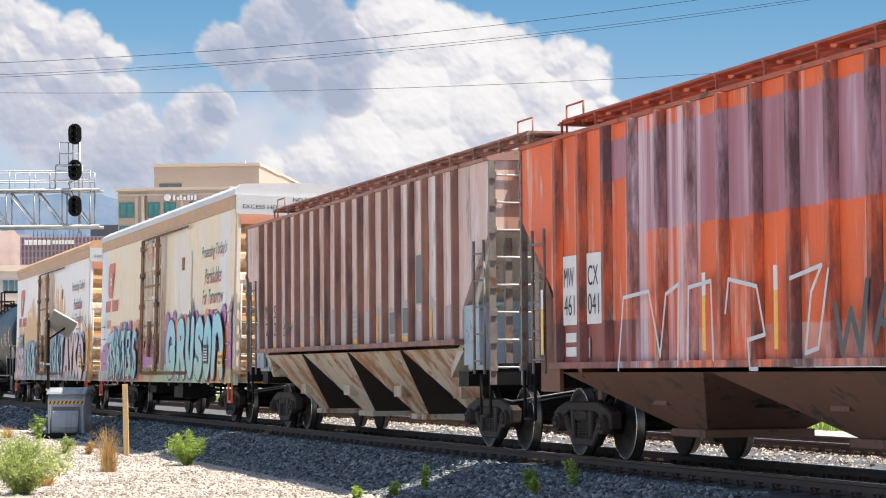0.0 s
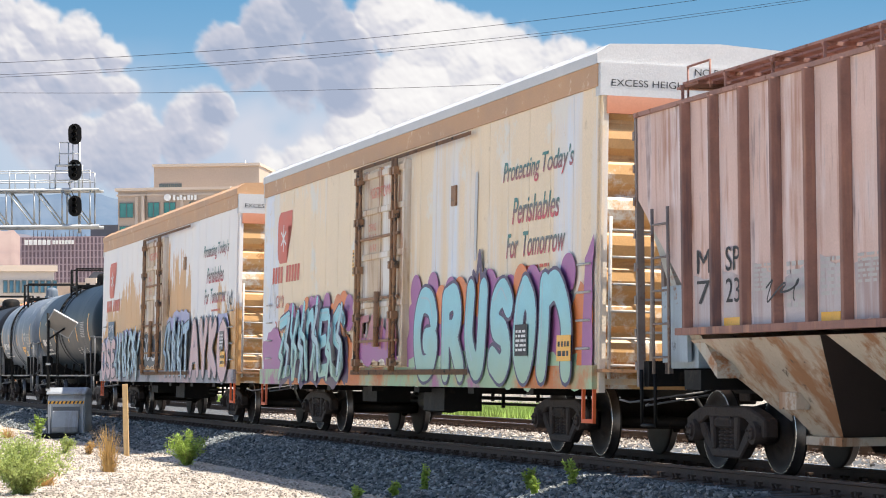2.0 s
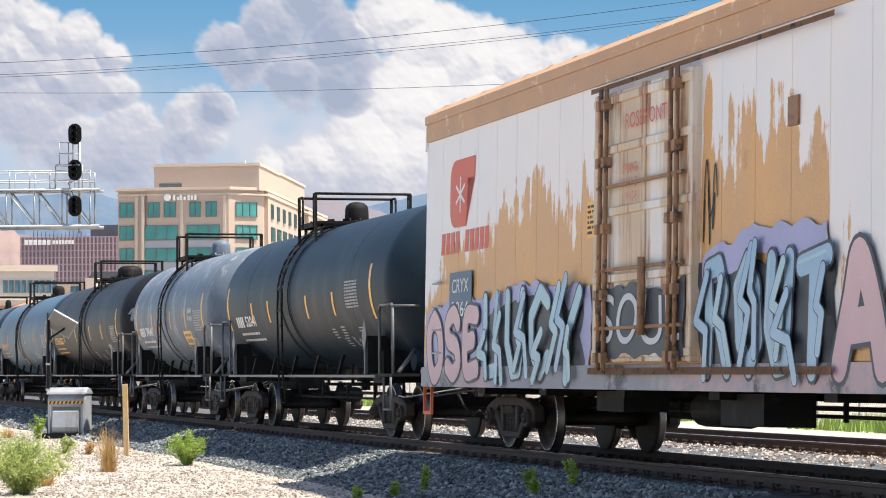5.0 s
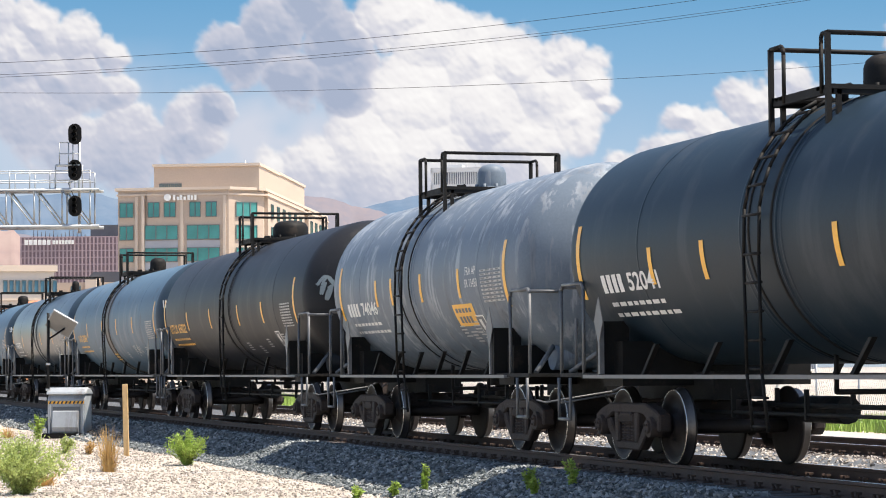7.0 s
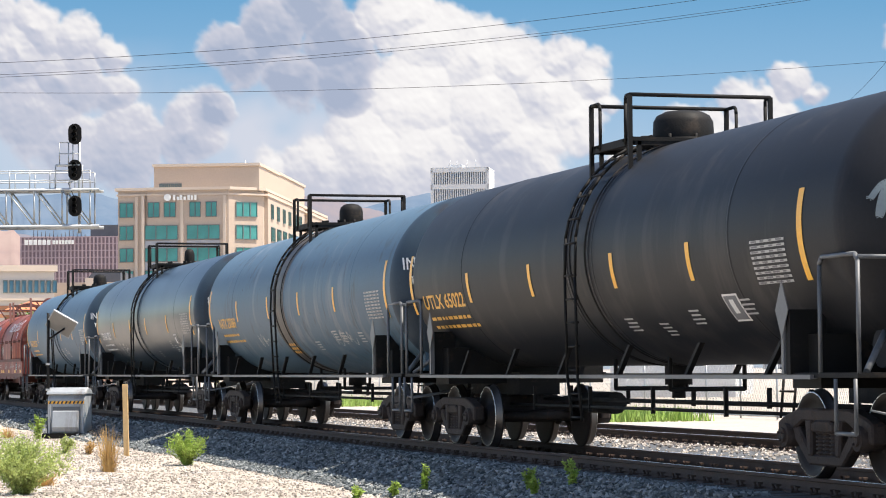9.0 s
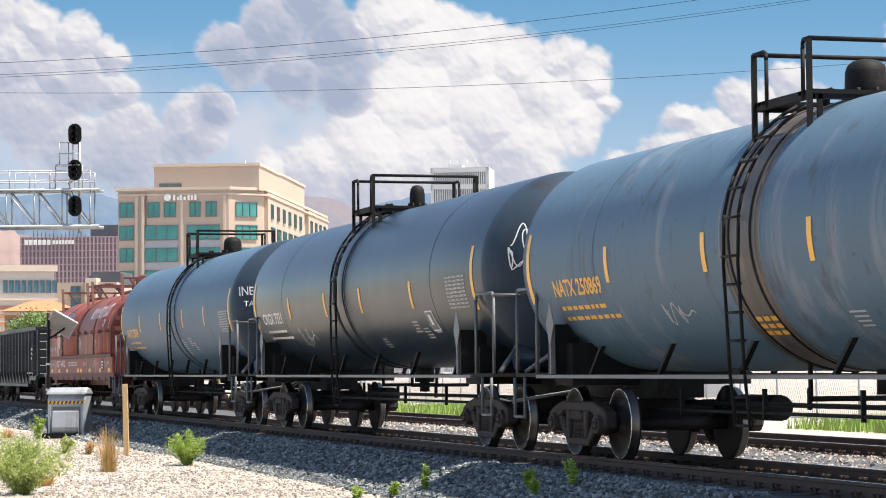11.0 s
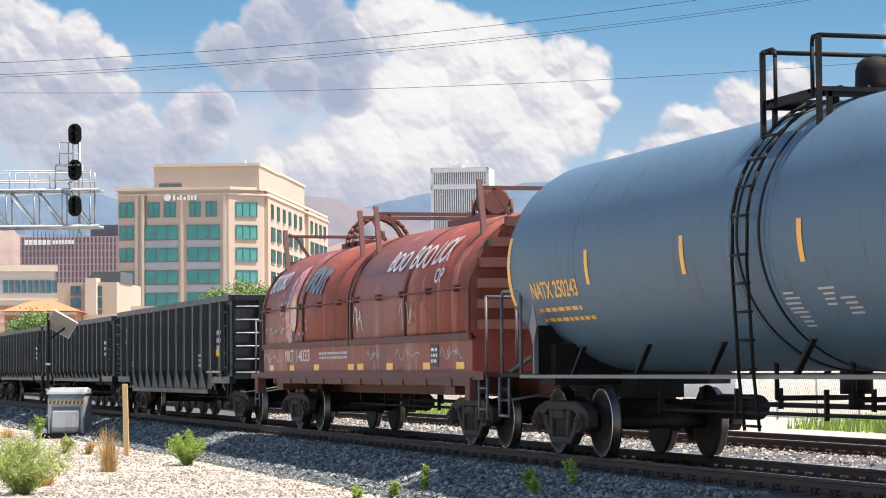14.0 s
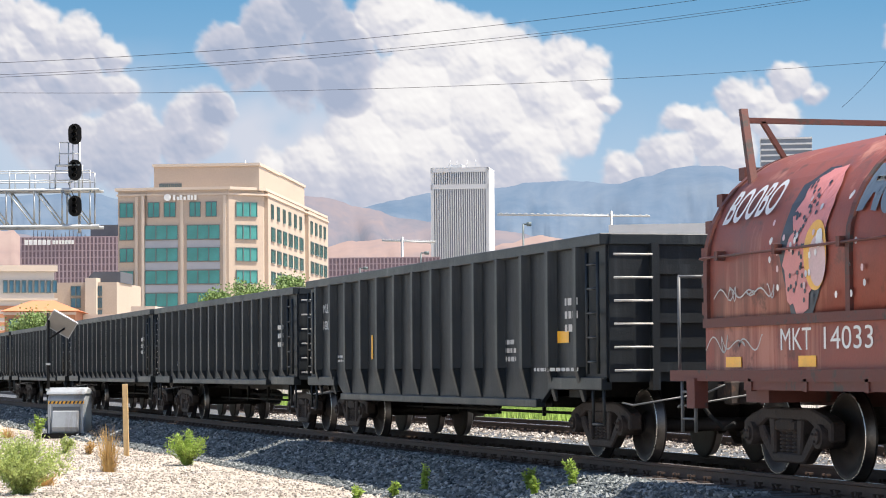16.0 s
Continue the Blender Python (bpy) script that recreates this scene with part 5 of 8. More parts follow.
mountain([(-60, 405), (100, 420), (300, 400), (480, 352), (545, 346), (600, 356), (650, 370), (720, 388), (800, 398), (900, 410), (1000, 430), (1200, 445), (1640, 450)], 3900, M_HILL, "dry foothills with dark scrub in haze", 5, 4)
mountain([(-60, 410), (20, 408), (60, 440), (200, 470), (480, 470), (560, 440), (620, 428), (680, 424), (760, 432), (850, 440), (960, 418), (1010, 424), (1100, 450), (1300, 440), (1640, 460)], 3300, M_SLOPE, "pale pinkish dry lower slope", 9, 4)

# ---------------------------------------------------------------- city buildings
M_STUCCO = surf("beige_stucco", (0.47, 0.37, 0.29), 0.06, 0.08, rough=0.85, bump=0.05, grain=4)
M_TRIM = surf("pale_stone_trim", (0.56, 0.46, 0.37), 0.06, 0.1, rough=0.8, bump=0)
M_SPAN = surf("grey_spandrel", (0.36, 0.36, 0.38), 0.08, 0.2, rough=0.6, bump=0)
M_FRAMEW = surf("dark_window_frame", (0.10, 0.13, 0.13), 0.1, 1, rough=0.5, bump=0)
M_MAUVE = surf("mauve_glass_wall", (0.17, 0.11, 0.125), 0.1, 0.1, rough=0.35, bump=0)
M_MAUVE2 = surf("mauve_mullion", (0.34, 0.25, 0.26), 0.1, 0.1, rough=0.5, bump=0)
M_ROOFDK = surf("dark_plant_roof", (0.08, 0.085, 0.1), 0.2, 0.2, rough=0.7)
M_TOWER = surf("white_concrete_tower", (0.54, 0.54, 0.54), 0.05, 0.05, rough=0.7, bump=0)
M_TOWERG = surf("grey_tower_glass", (0.16, 0.18, 0.21), 0.1, 0.05, rough=0.4, bump=0)
M_BRICK = surf("orange_brick", (0.45, 0.20, 0.10), 0.1, 0.5, rough=0.85)
M_RTILE = surf("orange_roof_tile", (0.55, 0.19, 0.08), 0.12, 1, rough=0.8)
M_STRIPE = surf("pale_stone_wall", (0.56, 0.50, 0.44), 0.06, 0.2, rough=0.85)
M_BLUEG = surf("blue_glass", (0.05, 0.16, 0.24), 0.2, 0.2, rough=0.12, bump=0)


def block_frame(px, py, depth, turn):
    """The frame of a building whose near corner shows at a bearing: x to the right along its front, y away, z up."""
    p = out(px, py, depth)
    return pose(p.x, p.y, 0, 0, 0, -AZ + 90 - turn)


def window_mesh(name, w, h, lights, glass, frame_mat, t=0.35):
    """The pane's mesh and the frame's."""
    bm = B()
    box(bm, 0.02, w - 0.02, -0.02, 0.1, 0.02, h - 0.02)
    pane = sheet("window", bm, glass)
    bm = B()
    box(bm, 0, w, -0.14, 0.05, h - 0.12, h)
    box(bm, 0, w, -0.14, 0.05, 0, 0.14)
    for i in range(lights + 1):
        x = w * i / lights
        box(bm, max(0.005, x - 0.08), min(w - 0.005, x + 0.08), -0.136, 0.05, 0.12, h - 0.1)
    return pane, sheet("window_frame", bm, frame_mat)


def window(meshes, root, at):
    pane = part("window", meshes[0], None, root, at=at)
    part("window_frame", meshes[1], None, pane)


def bank_building():
    d = 440.0
    m = k = 10.0                                         # about ten steps to the metre here
    root = tagged(new("office_building"), "beige stucco office building with green glass windows", "office building")
    root.matrix_basis = block_frame(208, 656, d, 4.9)
    px = d * math.tan(radians(20.25) / 2) / 784          # metres a unit
    def X(v): return (v - 208) * px
    def Z(v): return EYE.z + (657 - v) * px
    wl, wm, wr = 0.0, X(408), X(462)
    deep = 88.0
    bm = B()
    prism(bm, [(0, 0.6), (X(262), 0.6), (X(262), 0), (wm, 0), (wr, 4.5), (wr, deep), (0, deep)], "z", -1, Z(336))
    part("wall", bm, M_STUCCO, root)
    # sections of the long side step out
    for y0, y1, zt in ((6, 52, 338), (58, deep - 0.5, 338)):
        b = B()
        box(b, wr - 1, wr + 0.7, y0, y1, -1, Z(zt))
        part("wall", b, M_STUCCO, root)
    cor = B()
    prism(cor, [(-0.5, 0.1), (X(262), 0.1), (X(262), -0.5), (wm + 0.3, -0.5), (wr + 0.6, 4.2), (wr + 0.6, deep), (-0.5, deep)], "z", Z(336), Z(333) + 0.2)
    prism(cor, [(-0.2, 0.3), (X(262), 0.3), (X(262), -0.2), (wm + 0.1, -0.2), (wr + 0.9, 4.4), (wr + 0.9, deep), (-0.2, deep)], "z", Z(345), Z(342))
    part("cornice", cor, M_TRIM, root)
    ph = B()
    box(ph, X(268), X(458), 3, 26, Z(336), Z(292))
    box(ph, X(330), X(458), 26, 60, Z(336), Z(290))
    part("penthouse", ph, M_STUCCO, root)
    pc = B()
    box(pc, X(266), X(460), 2.6, 26.4, Z(292), Z(287))
    box(pc, X(328), X(460), 26, 60.4, Z(290), Z(285.5))
    part("penthouse_cornice", pc, M_TRIM, root)
    lv = B()
    for i in range(12):
        x = X(278) + i * (X(319) - X(278)) / 12
        box(lv, x, x + 0.25, 2.8, 3.05, Z(333), Z(322))
    part("louvre", lv, M_FRAMEW, root)
    rows = [(357, 384), (398, 424), (438, 463), (478, 503), (518, 543), (558, 583), (598, 623)]
    cols = [[(211, 236, 2), (263, 284, 2), (292, 313, 2), (338, 358, 2), (367, 387, 2)]] + [[(211, 236, 2), (258, 317, 3), (333, 392, 3)]] * 6
    for (a, b), cs in zip(rows, cols):
        for c0, c1, n in cs:
            me = window_mesh("window", X(c1) - X(c0), Z(a) - Z(b), n, M_GLASS, M_FRAMEW)
            window(me, root, pose(X(c0), 0.5 if c1 < 240 else -0.1, Z(b)))
        if b < 600 and a > 390:
            for c0, c1, n in cs[1:]:
                sp = B()
                box(sp, X(c0), X(c1), -0.08, 0.05, Z(b + 14), Z(b + 1))
                part("spandrel", sp, M_SPAN, root)
        # canted corner
        L = math.hypot(wr - wm, 4.5)
        ang = math.degrees(math.atan2(4.5, wr - wm))
        me = window_mesh("window", L * 0.62, Z(a) - Z(b), 3, M_GLASS, M_FRAMEW)
        window(me, root, pose(wm, 0, Z(b)) @ pose(0, 0, 0, 0, 0, ang) @ pose(L * 0.2, -0.1, 0))
        # long side
        big = window_mesh("window", 4.2, Z(a) - Z(b), 3, M_GLASS, M_FRAMEW)
        small = window_mesh("window", 2.4, Z(a) - Z(b), 2, M_GLASS, M_FRAMEW)
        for i in range(6):
            window(small if a < 380 else big, root, pose(wr + 0.8, 9 + i * 7.2, Z(b), 0, 0, 90))
        for i in range(4):
            window(small if a < 380 else big, root, pose(wr + 0.8, 60.5 + i * 6.6, Z(b), 0, 0, 90))
    pil = B()
    for v in (239, 252, 322, 398):
        box(pil, X(v), X(v) + 0.5, -0.25 if v > 240 else 0.4, 0.7, -1, Z(346))
    part("pilaster", pil, M_TRIM, root)
    sg = B()
    w0 = X(293)
    rod(sg, (X(299), -0.2, Z(349)), (X(299), -0.5, Z(349)), 0.62, 20)
    part("sign_disc", sg, M_WHITE, root, "white round sign emblem")
    sg = B()
    for i, (c, hgt) in enumerate(((309, 9), (316, 6), (321, 9), (328, 6), (335, 9), (341, 8), (347, 9))):
        box(sg, X(c), X(c + 4), -0.5, -0.25, Z(354), Z(354 - hgt))
    part("sign_letters", sg, M_WHITE, root, "white raised sign letters")
    an = B()
    rod(an, (X(405), 20, Z(290)), (X(405), 20, Z(268)), 0.07, 6)
    part("antenna", an, M_STEEL, root)


bank_building()


def plain_block(name, px0, px1, top, depth, turn, deep, mat, label, category="building", base=665):
    root = tagged(new(name), label, category)
    root.matrix_basis = block_frame(px0, 656, depth, turn)
    px = depth * math.tan(radians(20.25) / 2) / 784
    w, z = (px1 - px0) * px, EYE.z + (657 - top) * px
    bm = B()
    box(bm, 0, w, 0, deep, -1, z)
    part("wall", bm, mat, root)
    return root, w, z, px


def grid_block(px0, px1, top, depth, turn, label, nx, nz, rows_h=3.6):
    root, w, z, px = plain_block("office_building", px0, px1, top, depth, turn, 40, M_MAUVE, label, "office building")
    bm = B()
    for i in range(nx + 1):
        x = w * i / nx
        box(bm, x - 0.22, x + 0.22, -0.25, 0.02, -1, z)
    part("mullion", bm, M_MAUVE2, root)
    bm = B()
    for j in range(nz + 1):
        zz = z - j * rows_h
        box(bm, 0, w, -0.18, 0.02, zz - 0.2, zz + 0.1)
    part("mullion", bm, M_MAUVE2, root)
    return root, w, z, px


er, ew, ez, epx = grid_block(37, 215, 417, 760, 2, "mauve glass grid office building with roof sign", 26, 8, 2.1)
bm = B()
box(bm, 120 * epx, 180 * epx, 4, 30, ez, ez + 22 * epx)
for i in range(14):
    rod(bm, ((16 + i * 7.1) * epx, 6, ez), ((16 + i * 7.1) * epx, 6, ez + (6 + 13 * random.random()) * epx), 0.12, 5)
part("roof_plant", bm, M_ROOFDK, er)
bm = B()
for i in range(6):
    box(bm, (7 + i * 8) * epx, (13 + i * 8) * epx, -0.6, -0.3, ez - 14 * epx, ez - 5 * epx)
for i in range(7):
    box(bm, (57 + i * 5.6) * epx, (61 + i * 5.6) * epx, -0.6, -0.3, ez - 13 * epx, ez - 6 * epx)
part("sign_letters", bm, M_WHITE, er, "white raised sign letters")
grid_block(583, 780, 458, 900, 2, "long low mauve glass office building", 30, 5, 2.2)

# tall ribbed tower
tw, w, z, px = plain_block("tower_block", 766, 868, 300, 1450, 8, 26, M_TOWERG, "tall white concrete tower with narrow vertical ribs", "skyscraper")
bm = B()
for i in range(27):
    x = w * i / 26
    box(bm, x - 0.32, x + 0.32, -0.9, 0.1, -1, z)
for j, (a, b) in enumerate(((300, 308), (330, 338))):
    box(bm, -0.3, w + 0.3, -1.0, 26.3, z - (b - 300) * px, z - (a - 300) * px + 0.2)
box(bm, -0.3, 0.9, -1, 26, -1, z)
box(bm, w - 0.9, w + 0.4, -1, 26.2, -1, z)
part("rib", bm, M_TOWER, tw)
bm = B()
box(bm, w * 0.28, w * 0.52, 5, 20, z, z + 7 * px)
for q in (0.3, 0.42, 0.6, 0.75):
    rod(bm, (w * q, 8, z), (w * q, 8, z + 16 * px), 0.2, 5)
part("roof_plant", bm, M_TOWER, tw)
tb, w, z, px = plain_block("tower_block", 1352, 1442, 250, 1700, 6, 26, M_TOWERG, "distant pale office tower with glass bands", "skyscraper")
bm = B()
for j in range(30):
    box(bm, -0.2, w + 0.2, -0.5, 26, z - j * 3.9 - 1.2, z - j * 3.9)
part("floor_band", bm, M_TOWER, tb)

# low buildings at the foot
lw, w, z, px = plain_block("shop_building", -40, 95, 470, 330, -14, 30, M_STRIPE, "pale stone building with dark upper windows", "building")
bm = B()
box(bm, -0.3, w + 0.4, -0.5, 30, z - 0.5, z + 0.3)
box(bm, -0.3, w + 0.4, -0.4, 30, z - 4.4, z - 4.1)
part("cornice", bm, M_TRIM, lw)
for i in range(9):
    me = window_mesh("window", 0.62, 1.7, 1, M_BLUEG, M_FRAMEW)
    window(me, lw, pose(w * 0.33 + i * 0.82, -0.08, z - 3.4))
bm = B()
for j in range(4):
    box(bm, 0, w, -0.1, 0.05, z - 5.6 - j * 1.1, z - 5.1 - j * 1.1)
part("stripe_course", bm, M_BRICK, lw, "red brick band")
bw, w, z, px = plain_block("shop_building", 92, 208, 498, 360, 3, 20, M_STUCCO, "beige low building with blue corner windows", "building")
for i, (c0, c1) in enumerate(((34, 52), (82, 90))):
    for j in range(4):
        me = window_mesh("window", (c1 - c0) * px, 1.5, 2, M_BLUEG, M_FRAMEW)
        window(me, bw, pose(c0 * px, -0.08, z - 2.0 - j * 1.75))
bm = B()
box(bm, 62 * px, 82 * px, -1.2, 4, -1, z + 0.6)
part("wall", bm, M_TRIM, bw)
bm = B()
prism(bm, [(50 * px, z), (118 * px, z), (118 * px, z + 1.6), (70 * px, z + 1.6)], "y", 2, 12)
part("roof", bm, M_ROOFDK, bw)
ow, w, z, px = plain_block("restaurant_building", 8, 132, 548, 230, -4, 12, M_BRICK, "orange brick building with hipped tile roof", "building")
bm = B()
e = 0.4
c = [bm.verts.new(p) for p in ((-e, -e, z), (w + e, -e, z), (w + e, 12 + e, z), (-e, 12 + e, z), (w * 0.3, 6, z + 1.15), (w * 0.62, 6, z + 1.15))]
for q in ((0, 1, 5, 4), (1, 2, 5), (2, 3, 4, 5), (3, 0, 4), (3, 2, 1, 0)):
    bm.faces.new([c[i] for i in q])
bmesh.ops.recalc_face_normals(bm, faces=bm.faces)
part("roof", bm, M_RTILE, ow)
bm = B()
box(bm, -0.1, w + 0.1, -0.1, 0.05, z - 0.35, z - 0.1)
part("cornice", bm, M_TRIM, ow)
for i in range(3):
    me = window_mesh("window", 0.8, 1.2, 1, M_BLUEG, M_FRAMEW)
    window(me, ow, pose(0.4 + i * 1.0, -0.07, z - 1.9))
yw, w, z, px = plain_block("warehouse", 95, 275, 555, 240, 2, 14, M_TRIM, "long low cream wall of a warehouse", "building")
yw2, w, z, px = plain_block("warehouse", 232, 275, 541, 238, 2, 6, M_TRIM, "small cream rooftop block", "building")
bh = plain_block("railway_shed", 1080, 1300, 403, 140, 10, 20, M_WROOF, "white metal shed roof beyond the tracks", "building")

# cranes and street lamps
def crane(px, top, foot, depth, jib0, jib1, label):
    root = tagged(new("tower_crane"), label, "crane")
    a, b = out(px, foot, depth), out(px, top, depth)
    bm = B()
    rod(bm, (a.x, a.y, 0), b, 0.7, 4)
    part("mast", bm, M_STEEL, root)
    bm = B()
    rod(bm, out(jib0, top + 6, depth), out(jib1, top + 9, depth), 0.5, 4)
    n = 24
    for i in range(n):
        u = jib0 + (jib1 - jib0) * i / n
        v = jib0 + (jib1 - jib0) * (i + 1) / n
        rod(bm, out(u, top + 6 + 3 * i / n, depth), out((u + v) / 2, top + 3 + 3 * i / n, depth), 0.18, 3)
        rod(bm, out((u + v) / 2, top + 3 + 3 * i / n, depth), out(v, top + 6 + 3 * (i + 1) / n, depth), 0.18, 3)
    part("jib", bm, M_STEEL, root)


crane(1082, 374, 420, 1250, 880, 1150, "distant white tower crane with long jib")
crane(712, 420, 470, 1300, 676, 772, "distant grey tower crane over the hills")
for px, top, depth in ((926, 397, 150), (745, 448, 190), (637, 475, 220)):
    root = tagged(new("street_lamp"), "dark street lamp on a slim pole", "street lamp", "street lamps")
    p, q = out(px, top, depth), out(px + 12, top, depth)
    bm = B()
    rod(bm, (p.x, p.y, -0.5), p, 0.09, 8, r2=0.06)
    rod(bm, p, q, 0.05, 6)
    part("pole", bm, M_FRAMEW, root)
    bm = B()
    d = (q - p) * 0.5
    rod(bm, p + d, q + d * 0.4, 0.13, 8)
    part("lamp_head", bm, M_FRAMEW, root)

# ---------------------------------------------------------------- signal bridge
def signal_bridge():
    d = 120.0
    px = d * math.tan(radians(20.25) / 2) / 784
    root = tagged(new("signal_bridge"), "galvanised lattice signal cantilever with three black signal heads", "railway signal")
    o = out(134, 656, d)
    root.matrix_basis = pose(o.x, o.y, 0, 0, 0, 90 - AZ - 2)
    def X(v): return (v - 134) * px
    def Z(v): return EYE.z + (657 - v) * px
    for y in (0.0, 1.3):
        bm = B()
        for v in (333, 398):
            rod(bm, (X(-300), y, Z(v)), (X(176), y, Z(v)), 0.085 if v == 398 else 0.07, 6)
        xs = [X(160 - 50 * i) for i in range(10)]
        for i, x in enumerate(xs):
            rod(bm, (x, y, Z(398)), (x, y, Z(333)), 0.045, 6)
            if i:
                rod(bm, (xs[i - 1], y, Z(398)), (x, y, Z(333)), 0.04, 6)
        part("truss", bm, M_STEEL, root)
    bm = B()
    for i in range(16):
        x = X(170) - i * 0.8
        for v in (333, 398):
            rod(bm, (x, 0, Z(v)), (x, 1.3, Z(v)), 0.03, 5)
    box(bm, X(-300), X(176), 0.05, 1.25, Z(334), Z(332.5))
    part("walkway", bm, M_STEEL, root)
    bm = B()
    for y in (0.0, 1.3):
        for v in (299, 316):
            rod(bm, (X(-300), y, Z(v)), (X(160), y, Z(v)), 0.028, 6)
        for i in range(10):
            x = X(160 - 36 * i)
            rod(bm, (x, y, Z(333)), (x, y, Z(299)), 0.028, 6)
    part("handrail", bm, M_STEEL, root)
    bm = B()
    rod(bm, (X(138), 0.4, Z(410)), (X(138), 0.4, Z(240)), 0.07, 10)
    part("mast", bm, M_STEEL, root)
    bm = B()
    for a, b in (((104, 248), (138, 248)), ((104, 268), (138, 268)), ((97, 288), (138, 288)), ((104, 248), (104, 288)), ((120, 248), (120, 300)), ((97, 288), (97, 333)), ((145, 288), (145, 333)), ((128, 248), (128, 288))):
        rod(bm, (X(a[0]), 0.2, Z(a[1])), (X(b[0]), 0.2, Z(b[1])), 0.03, 6)
    box(bm, X(97), X(142), -0.1, 0.6, Z(290), Z(288.5))
    part("cage", bm, M_STEEL, root)
    for v in (234, 298, 362):
        bm = B()
        n = 20
        prism(bm, [((X(133) + 0.33 * math.cos(2 * math.pi * i / n)), Z(v) + (0.18 if math.sin(2 * math.pi * i / n) > 0 else -0.18) + 0.33 * math.sin(2 * math.pi * i / n)) for i in range(n)], "y", -0.05, 0.0)
        box(bm, X(133) - 0.18, X(133) + 0.18, 0.0, 0.3, Z(v) - 0.4, Z(v) + 0.4)
        head = part("signal_head", bm, M_BLACK, root)
        for k in (-0.28, 0, 0.28):
            hb = B()
            spun(hb, [(-0.32, 0.115), (-0.05, 0.115), (-0.05, 0.10), (-0.31, 0.105)], "y", (X(133), 0, Z(v) + k), 12, caps=False)
            part("hood", hb, M_BLACK, head)
    bm = B()
    rod(bm, (X(-230), 0.65, -0.6), (X(-230), 0.65, Z(330)), 0.25, 14)
    part("column", bm, M_STEEL, root)
    bm = B()
    pipe(bm, [(X(130), 0.1, Z(345)), (X(120), 0.1, Z(320)), (X(128), 0.1, Z(318))], 0.02)
    part("cable", bm, M_BLACK, root)


signal_bridge()


# overhead wires
def wire(pts, depth, r, label):
    bm = B()
    n = 40
    prev = None
    for i in range(n + 1):
        t = i / n
        x = pts[0][0] + (pts[2][0] - pts[0][0]) * t
        (x0, y0), (x1, y1), (x2, y2) = pts
        y = y0 * (x - x1) * (x - x2) / ((x0 - x1) * (x0 - x2)) + y1 * (x - x0) * (x - x2) / ((x1 - x0) * (x1 - x2)) + y2 * (x - x0) * (x - x1) / ((x2 - x0) * (x2 - x1))
        p = out(x, y, depth)
        if prev:
            rod(bm, prev, p, r, 5)
        prev = p
    tagged(part("power_line", bm, M_BLACK), label, "power line", "overhead wires", kind="structure")


wire([(-200, 118), (560, 76), (1300, -9)], 90, 0.009, "thin dark overhead wire across the sky")
wire([(-200, 143), (560, 103), (1500, -10)], 90, 0.0075, "thin dark overhead wire across the sky")
wire([(-200, 139), (560, 98), (1500, -14)], 90, 0.0075, "thin dark overhead wire across the sky")
wire([(-200, 162), (640, 158), (1700, 98)], 90, 0.0075, "thin dark overhead wire across the sky")
wire([(1490, 190), (1540, 142), (1600, 70)], 90, 0.007, "thin dark overhead wire across the sky")

# ---------------------------------------------------------------- paint, lettering and graffiti on the cars
def paint(name, top, low, z0=0.0, z1=1.0, vary=0.12):
    """A sprayed colour that fades from one tone at z0 to another at z1."""
    mt = surf(name, top, vary, 1.2, rough=0.5, bump=0)
    nt = mt.node_tree
    bs = nt.nodes["Principled BSDF"]
    src = bs.inputs["Base Color"].links[0].from_socket
    co = nt.nodes.new("ShaderNodeTexCoord").outputs["Object"]
    sp = nt.nodes.new("ShaderNodeSeparateXYZ")
    nt.links.new(co, sp.inputs[0])
    n = noisy(nt, co, 1.5)
    f = calc(nt, "ADD", calc(nt, "DIVIDE", calc(nt, "SUBTRACT", sp.outputs[2], z0), z1 - z0), calc(nt, "MULTIPLY", calc(nt, "SUBTRACT", n, 0.5), 0.5), clamp=True)
    nt.links.new(blend(nt, f, low, src), bs.inputs["Base Color"])
    return mt


P_TEAL = paint("turquoise_to_green_spray", (0.27, 0.58, 0.64), (0.36, 0.50, 0.34), -0.75, 0.25)
P_PURPLE = paint("purple_spray", (0.36, 0.12, 0.30), (0.44, 0.16, 0.26), -1, 1)
P_ORANGE = paint("orange_spray", (0.72, 0.20, 0.05), (0.62, 0.12, 0.05), -1, 1)
P_ENDBAND = paint("faded_salmon_band", (0.60, 0.27, 0.16), (0.50, 0.18, 0.09), 4.2, 4.5)
P_PLUM = paint("dark_plum_outline", (0.07, 0.03, 0.09), (0.05, 0.05, 0.12), -1, 1)
P_GREEN = paint("pale_green_spray", (0.36, 0.52, 0.33), (0.30, 0.44, 0.26), -1, 1)
P_PINK = paint("dusty_pink_spray", (0.62, 0.42, 0.41), (0.55, 0.36, 0.38), -1, 1)
P_CYAN = paint("pale_cyan_spray", (0.34, 0.52, 0.58), (0.40, 0.53, 0.56), -1, 1)
P_BLUE = paint("sky_blue_spray", (0.24, 0.39, 0.54), (0.42, 0.55, 0.62), -1, 1)
P_NIGHT = paint("blue_black_spray", (0.03, 0.035, 0.045), (0.05, 0.06, 0.08), -1, 1)
P_VIOLET = paint("violet_haze_spray", (0.34, 0.34, 0.52), (0.30, 0.32, 0.46), -1, 1)
P_RED = paint("faded_red_lettering", (0.58, 0.09, 0.04), (0.52, 0.08, 0.04), -1, 1)
P_GREENT = paint("dark_green_lettering", (0.03, 0.17, 0.15), (0.55, 0.06, 0.08), -0.16, 0.08)
P_SILVER = paint("silver_spray", (0.55, 0.56, 0.57), (0.5, 0.5, 0.52), -1, 1)
